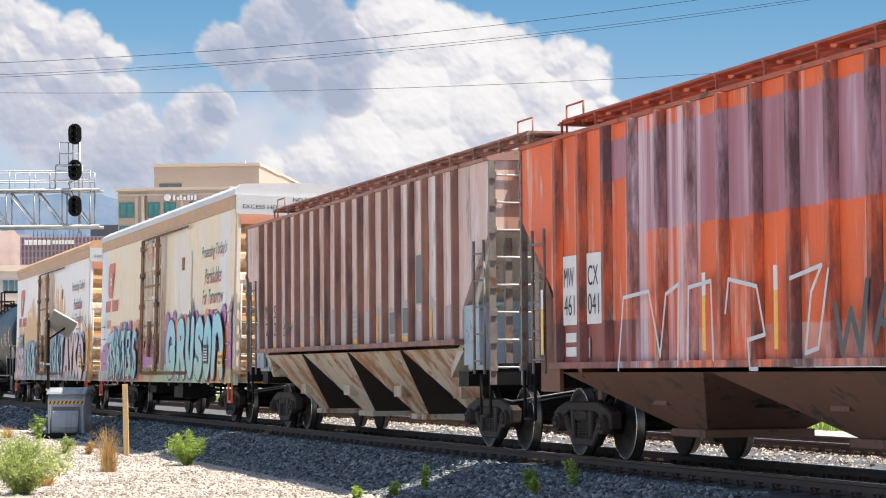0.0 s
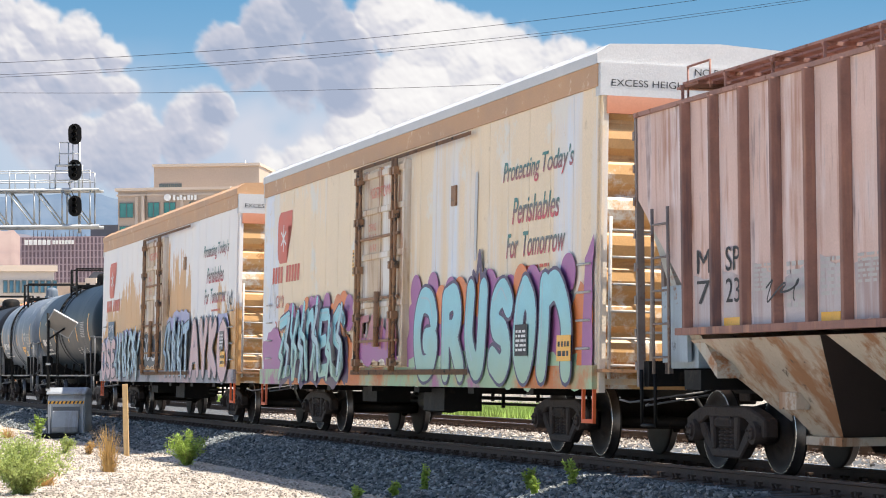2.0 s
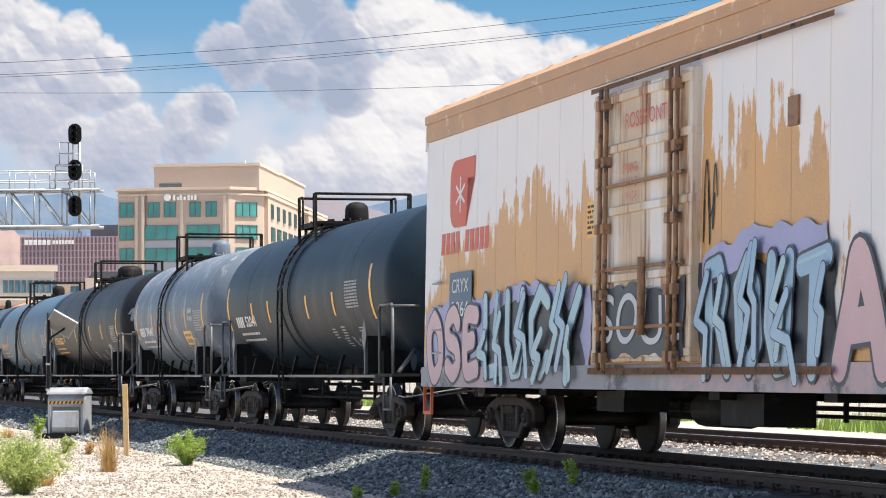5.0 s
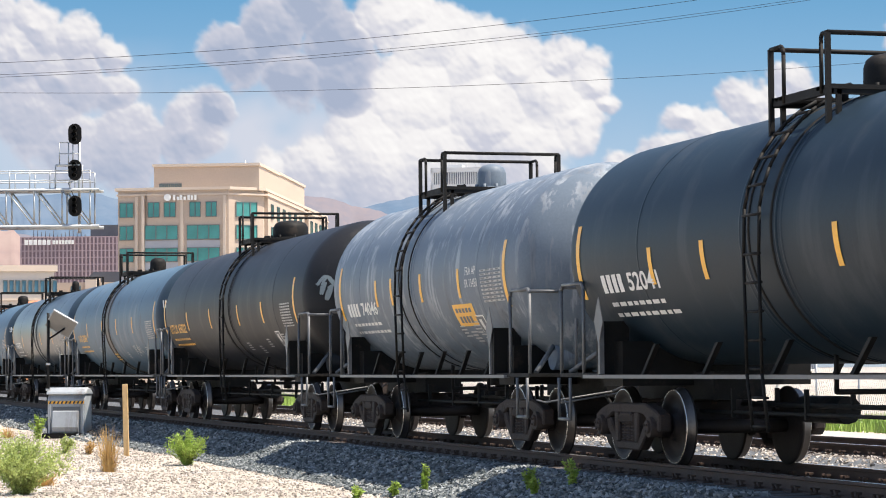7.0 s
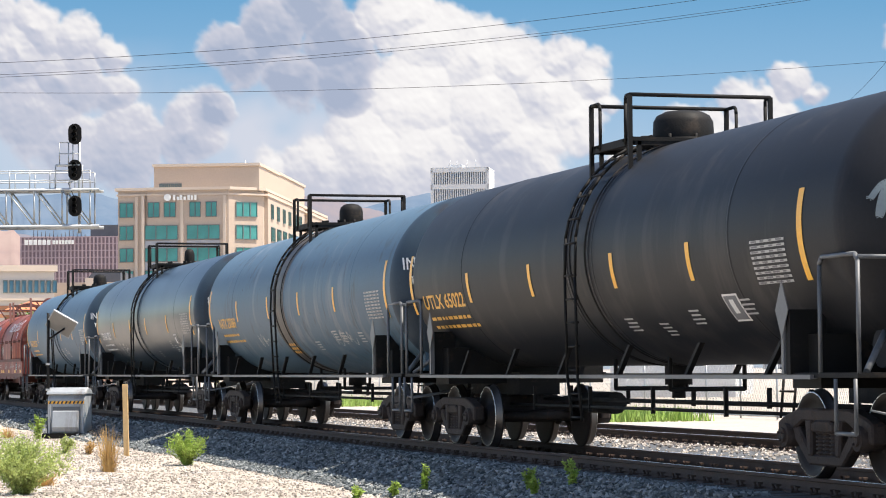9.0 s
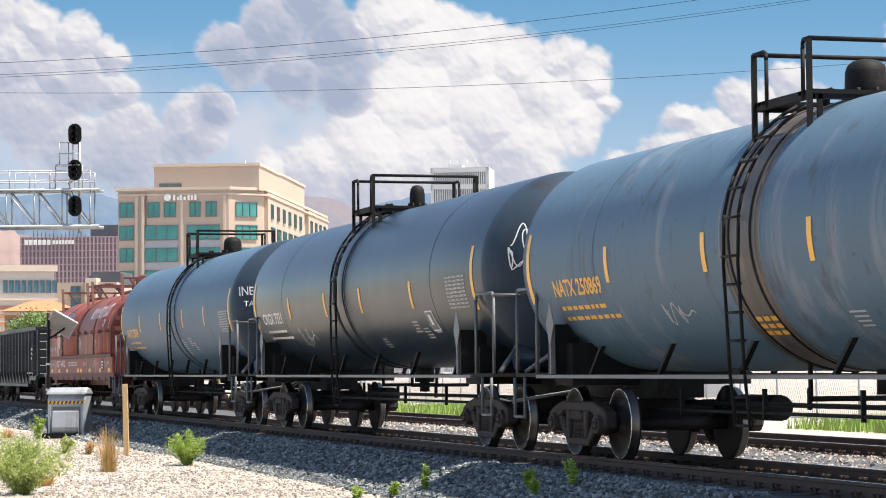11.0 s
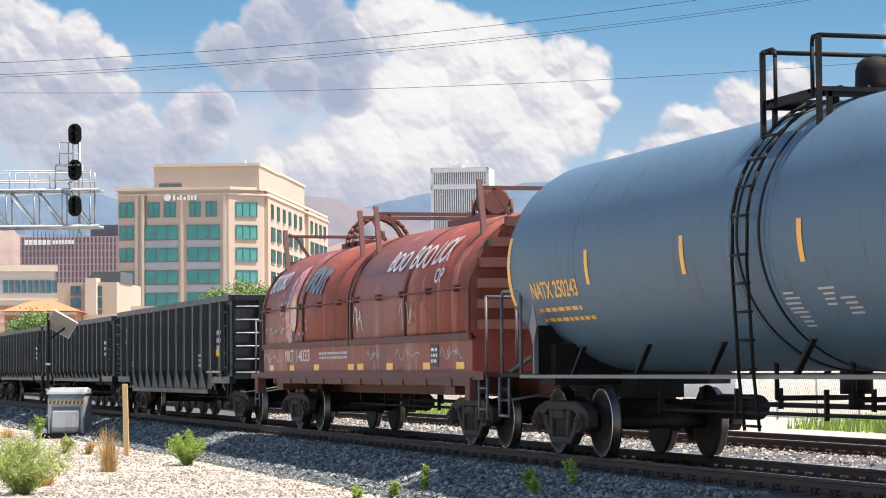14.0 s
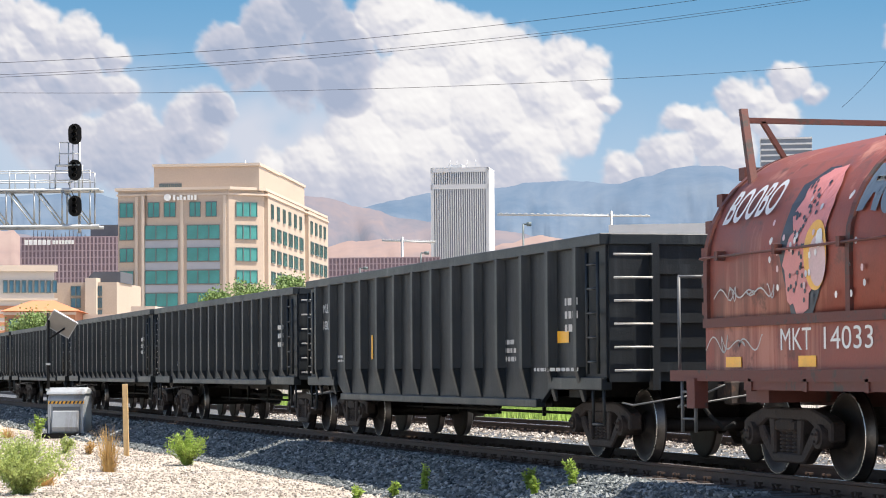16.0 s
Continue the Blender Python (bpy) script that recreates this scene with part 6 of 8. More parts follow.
M_SLATE = surf("slate_panel", (0.16, 0.16, 0.165), 0.15, 3, rough=0.6)
P_YTEXT = paint("amber_lettering", (0.80, 0.42, 0.06), (0.75, 0.38, 0.05), -1, 1)
P_VEIL = paint("thin_grey_green_spray", (0.20, 0.24, 0.25), (0.17, 0.2, 0.21), -1, 1)
P_GHOST = paint("pale_grey_lettering", (0.45, 0.44, 0.42), (0.42, 0.41, 0.4), -1, 1)
P_MAROON = paint("maroon_overpaint", (0.38, 0.14, 0.16), (0.42, 0.15, 0.17), -1, 1)
P_LAV = paint("chalky_lavender_overpaint", (0.62, 0.46, 0.52), (0.52, 0.34, 0.40), -1, 1)


def fitted(text, x0, x1, z0, z1, fat=0.0, lean=0.0, wobble=0.0, gap=1.0, seed=0):
    cu = bpy.data.curves.new("letters", "FONT")
    cu.body, cu.size, cu.offset, cu.shear, cu.space_character = text, 1.0, fat, lean, gap
    cu.resolution_u = 6
    ob = bpy.data.objects.new("letters", cu)
    me = bpy.data.meshes.new_from_object(ob)
    bpy.data.objects.remove(ob)
    bpy.data.curves.remove(cu)
    me.materials.clear()
    co = np.array([v.co[:] for v in me.vertices])
    return me, co


def glyphs(car, name, text, x0, x1, z0, z1, y, mat, fat=0.0, lean=0.0, wobble=0.0, gap=1.0, seed=0, rel=None, label=""):
    """Words stretched to fill a rectangle of a car's side, with hand-drawn wobble. rel: the unfattened bounds of the words to fit by."""
    me, co = fitted(text, x0, x1, z0, z1, fat, lean, wobble, gap, seed)
    lo, hi = rel if rel is not None else (co.min(0), co.max(0))
    sx, sz = (x1 - x0) / (hi[0] - lo[0]), (z1 - z0) / (hi[1] - lo[1])
    xc, zc = (x0 + x1) / 2, (z0 + z1) / 2
    for v in me.vertices:
        a, b = v.co.x, v.co.y
        X, Z = (a - lo[0]) * sx + x0 - xc, (b - lo[1]) * sz + z0 - zc
        if wobble:
            X += wobble * noise.noise((X * 0.9, Z * 1.3, seed)) * 1.6
            Z += wobble * noise.noise((X * 0.8, Z * 0.9, seed + 9)) * 1.4
        v.co = (X, 0, Z)
    me.materials.append(mat)
    me.name = name
    return part(name, me, mat, car, label, at=pose(xc, y, zc)), (lo, hi)


def blob_cloud(car, x0, x1, z0, z1, y, mats, n, seed, top_only=True):
    """Sprayed bubbles behind and above a piece of graffiti."""
    rng = random.Random(seed)
    groups = {}
    for i in range(n):
        t = (i + 0.5) / n
        r = rng.uniform(0.3, 0.5) * (z1 - z0) * 0.6
        cx, cz = x0 + (x1 - x0) * t, z1 - r * 0.95 + rng.uniform(-0.12, 0.10)
        m = mats[rng.randrange(len(mats))]
        bm = groups.setdefault(m.name, (B(), m))[0]
        k = 22
        yy = -0.0004 * i
        bm.faces.new([bm.verts.new((cx + r * 1.15 * math.cos(2 * math.pi * j / k), yy, cz + r * math.sin(2 * math.pi * j / k))) for j in range(k)])
    for j, (bm, m) in enumerate(groups.values()):
        tagged(part("graffiti_bubbles", bm, m, car, at=pose(0, y - 0.003 * j, 0)), kind="stuff")


def swatch(car, name, pts, y, mat, label="", wob=0.05, seed=0):
    """A flat painted patch with an uneven outline."""
    bm = B()
    out_p = []
    n = len(pts)
    for i in range(n):
        (xa, za), (xb, zb) = pts[i], pts[(i + 1) % n]
        m = max(2, int(math.hypot(xb - xa, zb - za) / 0.12))
        for k in range(m):
            t = k / m
            x, z = xa + (xb - xa) * t, za + (zb - za) * t
            out_p.append((x + wob * noise.noise((x * 3, z * 3, seed)), z + wob * noise.noise((x * 3, z * 3, seed + 5))))
    bm.faces.new([bm.verts.new((x, 0, z)) for x, z in out_p])
    bmesh.ops.recalc_face_normals(bm, faces=bm.faces)
    bmesh.ops.triangulate(bm, faces=bm.faces)
    return part(name, bm, mat, car, label, at=pose(0, y, 0))


def scribble(car, x, z, w, h, y, mat, seed, r=0.014, turns=4.0):
    """A quick one-line tag."""
    rng = random.Random(seed)
    a, b, c = rng.uniform(2.2, 3.4), rng.uniform(5, 8), rng.uniform(0, 6)
    bm = B()
    prev = None
    n = 70
    for i in range(n + 1):
        t = i / n
        px_ = x + w * (t - 0.5) + 0.16 * w * math.sin(b * 2.2 * t + c)
        pz = z + h * 0.5 * math.sin(a * turns * t + c) * (0.6 + 0.4 * math.sin(b * t))
        if prev:
            d = Vector((px_ - prev[0], 0, pz - prev[1]))
            if d.length > 1e-4:
                nrm = Vector((-d.z, 0, d.x)).normalized() * r
                p, q = Vector((prev[0], 0, prev[1])), Vector((px_, 0, pz))
                bm.faces.new([bm.verts.new(v) for v in (p - nrm, q - nrm, q + nrm, p + nrm)])
        prev = (px_, pz)
    return part("graffiti_tag", bm, mat, car, at=pose(0, y, 0))


def bars(car, x0, x1, z0, z1, y, mat, rows, seed, name="fine_print"):
    """Small print too fine to read."""
    rng = random.Random(seed)
    bm = B()
    hgt = (z1 - z0) / rows
    for i in range(rows):
        x = x0
        while x < x1 - 0.03:
            w = min(rng.uniform(0.05, 0.2), x1 - x)
            zz = z1 - hgt * (i + 0.8)
            bm.faces.new([bm.verts.new(v) for v in ((x, 0, zz), (x + w, 0, zz), (x + w, 0, zz + hgt * 0.55), (x, 0, zz + hgt * 0.55))])
            x += w + rng.uniform(0.025, 0.06)
    return part(name, bm, mat, car, at=pose(0, y, 0))


def tablet(car, name, x0, x1, z0, z1, y, mat, label=""):
    bm = B()
    box(bm, x0, x1, -0.002, 0.002, z0, z1)
    return part(name, bm, mat, car, label, at=pose(0, y, 0))


def emblem(car, x0, x1, z0, z1, y):
    """Red rounded emblem with a white star of six arms."""
    r = (z1 - z0) * 0.28
    bm = B()
    pts = [(x1, z1), (x0 + r, z1)] + [(x0 + r - r * math.sin(a), z1 - r + r * math.cos(a)) for a in (0.4, 0.8, 1.2)] + [(x0, z1 - r), (x0, z0 + r)]
    pts += [(x0 + r - r * math.cos(a), z0 + r - r * math.sin(a)) for a in (0.4, 0.8, 1.2)] + [(x0 + r, z0), (x0 + (x1 - x0) * 0.66, z0), (x0 + (x1 - x0) * 0.7, z1 - (z1 - z0) * 0.3), (x1 - 0.02, z1 - (z1 - z0) * 0.3)]
    bm.faces.new([bm.verts.new((a, 0, b)) for a, b in pts])
    bmesh.ops.triangulate(bm, faces=bm.faces)
    part("emblem", bm, P_RED, car, "faded red emblem", at=pose(0, y, 0))
    bm = B()
    cx, cz = x0 + (x1 - x0) * 0.42, (z0 + z1) / 2 - 0.02
    for k in range(3):
        w = math.pi * k / 3 + math.pi / 2
        d, nrm = Vector((math.cos(w), 0, math.sin(w))) * (z1 - z0) * 0.26, Vector((-math.sin(w), 0, math.cos(w))) * 0.025
        c = Vector((cx, -0.0005 * k, cz))
        bm.faces.new([bm.verts.new(v) for v in (c - d - nrm, c + d - nrm, c + d + nrm, c - d + nrm)])
    part("star", bm, M_WHITE, car, at=pose(0, y - 0.004, 0))


YA = -1.588                                             # just proud of the side panels


def reefer_marks(car, town, number, mark_box):
    emblem(car, -8.8, -7.5, 3.22, 4.22, YA)
    bm = B()
    for i in range(10):
        if i != 4:
            x = -9.25 + i * 0.25
            z = 2.84
            bm.faces.new([bm.verts.new(v) for v in ((x, 0, z), (x + 0.19, 0, z), (x + 0.23, 0, z + 0.32), (x + 0.04, 0, z + 0.32))])
    bmesh.ops.translate(bm, verts=bm.verts, vec=(0, YA, 0))
    pieces("name_bar", bm, P_RED, car)
    for text, x0, x1, z0, z1 in (("Protecting", 6.2, 7.85, 3.62, 3.98), ("Today's", 7.95, 9.25, 3.64, 4.0), ("Perishables", 6.65, 8.7, 3.1, 3.46), ("For", 6.4, 6.95, 2.64, 2.98), ("Tomorrow", 7.15, 8.95, 2.64, 2.98)):
        glyphs(car, "slogan", text, x0, x1, z0, z1, YA, P_GREENT, 0.012, 0.3)
    bars(car, 7.3, 8.3, 2.45, 2.53, YA, P_RED, 1, 4)
    glyphs(car, "door_lettering", town, -0.85, 0.5, 3.95, 4.13, -1.712, P_RED)
    for i, tx in enumerate(("OPENING", "H 11-3", "W 10-8")):
        glyphs(car, "door_lettering", tx, -0.95 + 0.06 * i, -0.45, 3.42 - i * 0.17, 3.54 - i * 0.17, -1.712, P_RED)
    tablet(car, "warning_sign", -2.55, -2.25, 2.75, 3.2, YA, M_YELLOW, "yellow warning sign")
    bars(car, -2.52, -2.28, 2.78, 3.17, YA - 0.006, M_INK, 6, 7)
    tablet(car, "warning_sign", 8.95, 9.5, 1.22, 1.55, YA - 0.095, M_YELLOW, "yellow warning sign")
    bars(car, 9.0, 9.45, 1.26, 1.5, YA - 0.099, M_INK, 2, 8)
    for x in (-9.5, -6.2, -3.0, 2.6, 5.8, 8.2):
        tablet(car, "reflector", x, x + 0.45, 1.0, 1.13, -1.603, M_YELLOW)
    bars(car, -9.4, -8.2, 1.3, 1.5, YA, P_GHOST, 3, 9)
    # words on the end that leads
    for text, y0, y1, z0 in (("NO RUNNING BOARD", -0.35, 1.05, 4.8), ("EXCESS HEIGHT CAR", -1.45, -0.05, 4.62)):
        me, co = fitted(text, 0, 1, 0, 1)
        lo, hi = co.min(0), co.max(0)
        for v in me.vertices:
            v.co = (0, (v.co.x - lo[0]) / (hi[0] - lo[0]) * (y1 - y0) + y0, (v.co.y - lo[1]) / (hi[1] - lo[1]) * 0.085 + z0)
        me.materials.append(M_INK)
        part("end_lettering", me, None, car, at=pose(10.246, 0, 0))
    bm = B()
    box(bm, 10.0, 10.24, -1.5, 1.5, 4.28, 4.5)
    part("end_band", bm, P_ENDBAND, car, "orange band across the end")


reefer_marks(reefer_a, "NORTHTOWN", "3138", False)
glyphs(reefer_a, "car_number", "CRYX", -8.85, -8.1, 2.35, 2.6, YA, P_RED)
glyphs(reefer_a, "car_number", "3138", -8.9, -8.15, 1.85, 2.1, YA, P_RED)
reefer_marks(reefer_b, "ROSEMONT", "3064", True)
tablet(reefer_b, "number_panel", -8.65, -7.5, 1.8, 2.55, YA - 0.03, surf("slate_blue_panel", (0.10, 0.16, 0.22), 0.15, 2), "slate blue number panel")
glyphs(reefer_b, "car_number", "CRYX", -8.5, -7.65, 2.25, 2.45, YA - 0.037, M_WHITE)
glyphs(reefer_b, "car_number", "3064", -8.5, -7.65, 1.9, 2.12, YA - 0.037, M_WHITE)

# skeletons of hand-drawn letters, in a unit square
LETTERS = {
    "G": [[(0.85, 0.72), (0.72, 0.95), (0.38, 1.0), (0.15, 0.7), (0.12, 0.3), (0.35, 0.03), (0.7, 0.1), (0.82, 0.4), (0.5, 0.42)]],
    "R": [[(0.15, 0.0), (0.18, 0.5), (0.2, 0.95)], [(0.2, 0.95), (0.62, 1.0), (0.8, 0.75), (0.6, 0.52), (0.25, 0.5)], [(0.5, 0.5), (0.72, 0.2), (0.9, 0.0)]],
    "U": [[(0.15, 1.0), (0.12, 0.4), (0.35, 0.03), (0.65, 0.05), (0.82, 0.4), (0.85, 1.0)]],
    "S": [[(0.85, 0.85), (0.55, 1.0), (0.2, 0.85), (0.25, 0.58), (0.7, 0.45), (0.82, 0.18), (0.5, 0.0), (0.12, 0.12)]],
    "O": [[(0.5, 1.0), (0.15, 0.75), (0.15, 0.25), (0.5, 0.0), (0.85, 0.25), (0.85, 0.75), (0.5, 1.0)]],
    "N": [[(0.12, 0.0), (0.14, 0.5), (0.2, 1.0)], [(0.2, 0.9), (0.55, 1.0), (0.8, 0.6), (0.88, 0.0)]],
    "E": [[(0.85, 0.95), (0.2, 0.95), (0.15, 0.5), (0.18, 0.05), (0.88, 0.08)], [(0.2, 0.5), (0.7, 0.55)]],
    "A": [[(0.08, 0.0), (0.3, 0.6), (0.5, 1.0), (0.72, 0.55), (0.92, 0.0)], [(0.28, 0.35), (0.74, 0.38)]],
    "Z": [[(0.1, 0.9), (0.85, 1.0), (0.45, 0.5), (0.12, 0.05), (0.9, 0.1)]],
    "L": [[(0.2, 1.0), (0.15, 0.4), (0.2, 0.05), (0.85, 0.1)]],
    "C": [[(0.85, 0.85), (0.5, 1.0), (0.15, 0.7), (0.15, 0.3), (0.5, 0.0), (0.85, 0.2)]],
    "Y": [[(0.1, 1.0), (0.3, 0.6), (0.52, 0.5), (0.9, 1.0)], [(0.52, 0.5), (0.45, 0.0)]],
    "K": [[(0.18, 1.0), (0.15, 0.0)], [(0.85, 0.98), (0.3, 0.48), (0.88, 0.0)]],
    "T": [[(0.05, 0.92), (0.95, 1.0)], [(0.5, 0.95), (0.48, 0.0)]]}


def rounded(line, n=6):
    """A smooth line through the points."""
    p = [Vector(q) for q in line]
    p = [p[0] * 2 - p[1]] + p + [p[-1] * 2 - p[-2]]
    res = []
    for a, b, c, d in zip(p, p[1:], p[2:], p[3:]):
        for k in range(n):
            t = k / n
            res.append(0.5 * (2 * b + (c - a) * t + (2 * a - 5 * b + 4 * c - d) * t * t + (3 * b - a - 3 * c + d) * t ** 3))
    return res + [p[-2]]


def stroke_paint(car, name, lines, r, y, mat, smooth=True, middle=None, step=0.0, drip=0):
    """Broad brush lines on a car's side, with round ends; step: how far each dab lies over the last."""
    xm, zm = middle or (0.0, 0.0)
    bm = B()
    k = 0
    for line in lines:
        pts = rounded(line) if smooth else [Vector(q) for q in line]
        for a, b in zip(pts, pts[1:]):
            d = b - a
            if d.length < 1e-4:
                continue
            nrm = Vector((-d.y, d.x)).normalized() * r
            k += 1
            yy = -0.00004 * k
            bm.faces.new([bm.verts.new((q.x - xm, yy, q.y - zm)) for q in (a - nrm, b - nrm, b + nrm, a + nrm)])
        for q in pts:
            k += 1
            bm.faces.new([bm.verts.new((q.x - xm + r * math.cos(math.pi * i / 6), -0.00004 * k, q.y - zm + r * math.sin(math.pi * i / 6))) for i in range(12)])
    return tagged(part(name, bm, mat, car, at=pose(xm, y, zm)), kind="stuff")


def bubble(car, text, spans_, z0, z1, y, fill, line, r, edge=0.055, shade=None, smooth=True, seed=0):
    """A graffiti piece of fat rounded letters, each between its two places along the side."""
    rng = random.Random(seed)
    xm, zm = (spans_[0] + spans_[-1]) / 2, (z0 + z1) / 2
    for i, ch in enumerate(text):
        a, b = spans_[i] + r * 0.7, spans_[i + 1] - r * 0.7
        lift = rng.uniform(-0.05, 0.05)
        lines = [[(a + (b - a) * u + 0.04 * math.sin(5 * v + i), z0 + r + lift + (z1 - z0 - 2 * r) * v) for u, v in ln] for ln in LETTERS[ch]]
        yy = y - 0.0075 * i
        stroke_paint(car, "graffiti_outline", lines, r + edge, yy, line, smooth, (xm, zm))
        stroke_paint(car, "graffiti_fill", lines, r, yy - 0.0035, fill, smooth, (xm, zm))
        if shade:
            shine = [[(q[0] - r * 0.45, q[1] + r * 0.3) for q in ln[:3]] for ln in lines[:1]]
            stroke_paint(car, "graffiti_shine", shine, 0.018, yy - 0.0065, shade, smooth, (xm, zm))


def wild(car, spans_, z0, z1, y, fill, line, n, seed, r=0.07):
    """Sharp interlocking strokes thrown over a piece of graffiti."""
    rng = random.Random(seed)
    xm, zm = (spans_[0] + spans_[-1]) / 2, (z0 + z1) / 2
    for i in range(n):
        x = spans_[0] + (spans_[-1] - spans_[0]) * (i + rng.uniform(0.1, 0.9)) / n
        h = rng.uniform(0.45, 1.0) * (z1 - z0)
        b = z0 + rng.uniform(0.0, 0.25) * (z1 - z0)
        lean = rng.uniform(-0.2, 0.35)
        zig = [(x, b), (x + lean, b + h * 0.45), (x + lean - rng.uniform(0.1, 0.4), b + h * 0.55), (x + lean * 1.3, min(z1 + 0.1, b + h))]
        stroke_paint(car, "graffiti_outline", [zig], r + 0.014, y - 0.006 * i, line, False, (xm, zm))
        stroke_paint(car, "graffiti_fill", [zig], r, y - 0.006 * i - 0.002, fill[i % len(fill)], False, (xm, zm))


YG = YA - 0.03
# turquoise pieces on the cream car
swatch(reefer_a, "graffiti_ground", [(-9.9, 0.95), (-9.9, 1.75), (-8.9, 2.0), (-8.0, 1.75), (-8.0, 0.95)], YG + 0.012, P_PURPLE, seed=1, wob=0.15)
swatch(reefer_a, "graffiti_ground", [(-8.3, 1.0), (-8.1, 1.6), (-6.6, 2.2), (-4.0, 2.25), (-2.3, 1.6), (-2.3, 1.0)], YG + 0.008, P_ORANGE, seed=2, wob=0.2)
blob_cloud(reefer_a, -7.9, -2.4, 1.2, 2.42, YG + 0.006, [P_PURPLE, P_ORANGE, P_PURPLE], 13, 3)
swatch(reefer_a, "graffiti_ground", [(-8.2, 0.9), (-8.3, 1.5), (-7.0, 2.1), (-5.0, 2.3), (-3.6, 2.1), (-2.7, 1.7), (-2.6, 0.9)], YG - 0.004, P_PLUM, seed=5, wob=0.25)
bubble(reefer_a, "ZANES", (-8.3, -7.2, -6.0, -4.9, -3.9, -2.6), 0.9, 2.25, YG - 0.008, P_TEAL, P_PLUM, 0.11, 0.035, P_CYAN, False, 5)
wild(reefer_a, (-8.3, -2.7), 0.95, 2.3, YG - 0.05, (P_TEAL, P_CYAN, P_TEAL), P_PLUM, 11, 41)
swatch(reefer_a, "graffiti_ground", [(1.3, 1.17), (1.35, 2.2), (1.9, 2.3), (3.0, 2.25), (5.0, 2.2), (7.0, 2.3), (9.3, 2.1), (9.3, 1.17)], YG + 0.012, P_PURPLE, seed=4, wob=0.15)
swatch(reefer_a, "graffiti_ground", [(1.4, 0.9), (1.4, 1.3), (5.0, 1.42), (9.6, 1.3), (9.6, 0.9)], YG + 0.004, P_GREEN, seed=6, wob=0.12)
swatch(reefer_a, "graffiti_ground", [(9.3, 0.95), (9.3, 1.9), (9.6, 2.2), (10.1, 2.1), (10.1, 0.95)], YG + 0.008, P_ORANGE, seed=7, wob=0.1)
swatch(reefer_a, "graffiti_ground", [(9.75, 0.95), (9.8, 2.5), (10.12, 2.75), (10.12, 0.95)], YG + 0.002, P_PURPLE, seed=8, wob=0.08)
blob_cloud(reefer_a, 1.5, 9.4, 1.2, 2.5, YG + 0.010, [P_PURPLE, P_ORANGE, P_PURPLE], 16, 8)
stroke_paint(reefer_a, "graffiti_crown", [[(5.0, 2.2), (4.95, 2.5), (5.12, 2.4), (5.25, 2.78), (5.35, 2.4), (5.55, 2.5), (5.45, 2.2)]], 0.06, YG - 0.006, P_PLUM, smooth=False)
bubble(reefer_a, "GRUSON", (1.65, 3.25, 4.6, 5.8, 7.0, 8.0, 9.6), 0.93, 2.38, YG - 0.008, P_TEAL, P_PLUM, 0.20, 0.05, P_CYAN, True, 11)
glyphs(reefer_a, "graffiti_tag", "UTAH PA", -1.75, 1.05, 1.5, 2.0, -1.716, P_MAROON, 0.05, 0.2, 0.1, seed=3)
swatch(reefer_a, "graffiti_ground", [(-1.75, 1.25), (-1.75, 1.75), (-0.85, 1.65), (0.15, 1.85), (1.05, 1.6), (1.05, 1.25)], -1.7085, P_PURPLE, seed=9, wob=0.2)
scribble(reefer_a, -9.0, 2.5, 0.9, 0.8, YA - 0.006, P_GHOST, 4, 0.012, 7)
stroke_paint(reefer_a, "drip_stain", [[(4.92, 2.75), (4.9, 3.0), (4.94, 3.9)]], 0.07, YA - 0.004, M_WROOF)
tablet(reefer_a, "notice_plate", 7.15, 7.7, 1.3, 1.72, YG - 0.062, M_INK, "black notice plate")
bars(reefer_a, 7.2, 7.65, 1.35, 1.66, YG - 0.066, M_WHITE, 5, 3)
# pink, blue and black pieces on the white car
swatch(reefer_b, "graffiti_ground", [(-9.95, 0.95), (-9.95, 2.0), (-8.5, 2.2), (-6.8, 2.1), (-5.0, 2.3), (-2.3, 2.1), (-2.3, 0.95)], YG + 0.012, P_VIOLET, seed=12, wob=0.15)
swatch(reefer_b, "graffiti_ground", [(-6.9, 0.95), (-6.9, 1.9), (-5.0, 2.1), (-2.6, 1.9), (-2.6, 0.95)], YG + 0.008, P_NIGHT, seed=18, wob=0.2)
bubble(reefer_b, "OSE", (-9.9, -8.9, -7.9, -7.0), 0.92, 2.05, YG, P_PINK, P_NIGHT, 0.13, 0.04, None, True, 13)
bubble(reefer_b, "LUCY", (-7.0, -5.9, -4.8, -3.7, -2.5), 0.92, 2.2, YG - 0.004, P_CYAN, P_NIGHT, 0.10, 0.035, None, False, 17)
wild(reefer_b, (-6.9, -2.7), 0.95, 2.2, YG - 0.036, (P_CYAN, P_BLUE, P_CYAN), P_NIGHT, 9, 42)
swatch(reefer_b, "graffiti_ground", [(-1.85, 1.25), (-1.85, 2.05), (-0.75, 2.15), (0.35, 2.0), (1.1, 2.1), (1.1, 1.25)], -1.7085, P_NIGHT, seed=14, wob=0.12)
glyphs(reefer_b, "graffiti_tag", "SOUL", -1.65, 0.95, 1.4, 2.0, -1.716, P_SILVER, 0.0, 0.1, 0.12, seed=5)
swatch(reefer_b, "graffiti_ground", [(1.3, 0.95), (1.3, 2.3), (2.6, 2.3), (4.0, 2.2), (4.75, 2.3), (4.75, 0.95)], YG + 0.012, P_NIGHT, seed=15, wob=0.15)
swatch(reefer_b, "graffiti_ground", [(1.4, 2.0), (1.4, 2.4), (2.8, 2.62), (4.6, 2.5), (4.7, 2.2), (3.0, 2.3)], YG + 0.008, P_VIOLET, seed=16, wob=0.15)
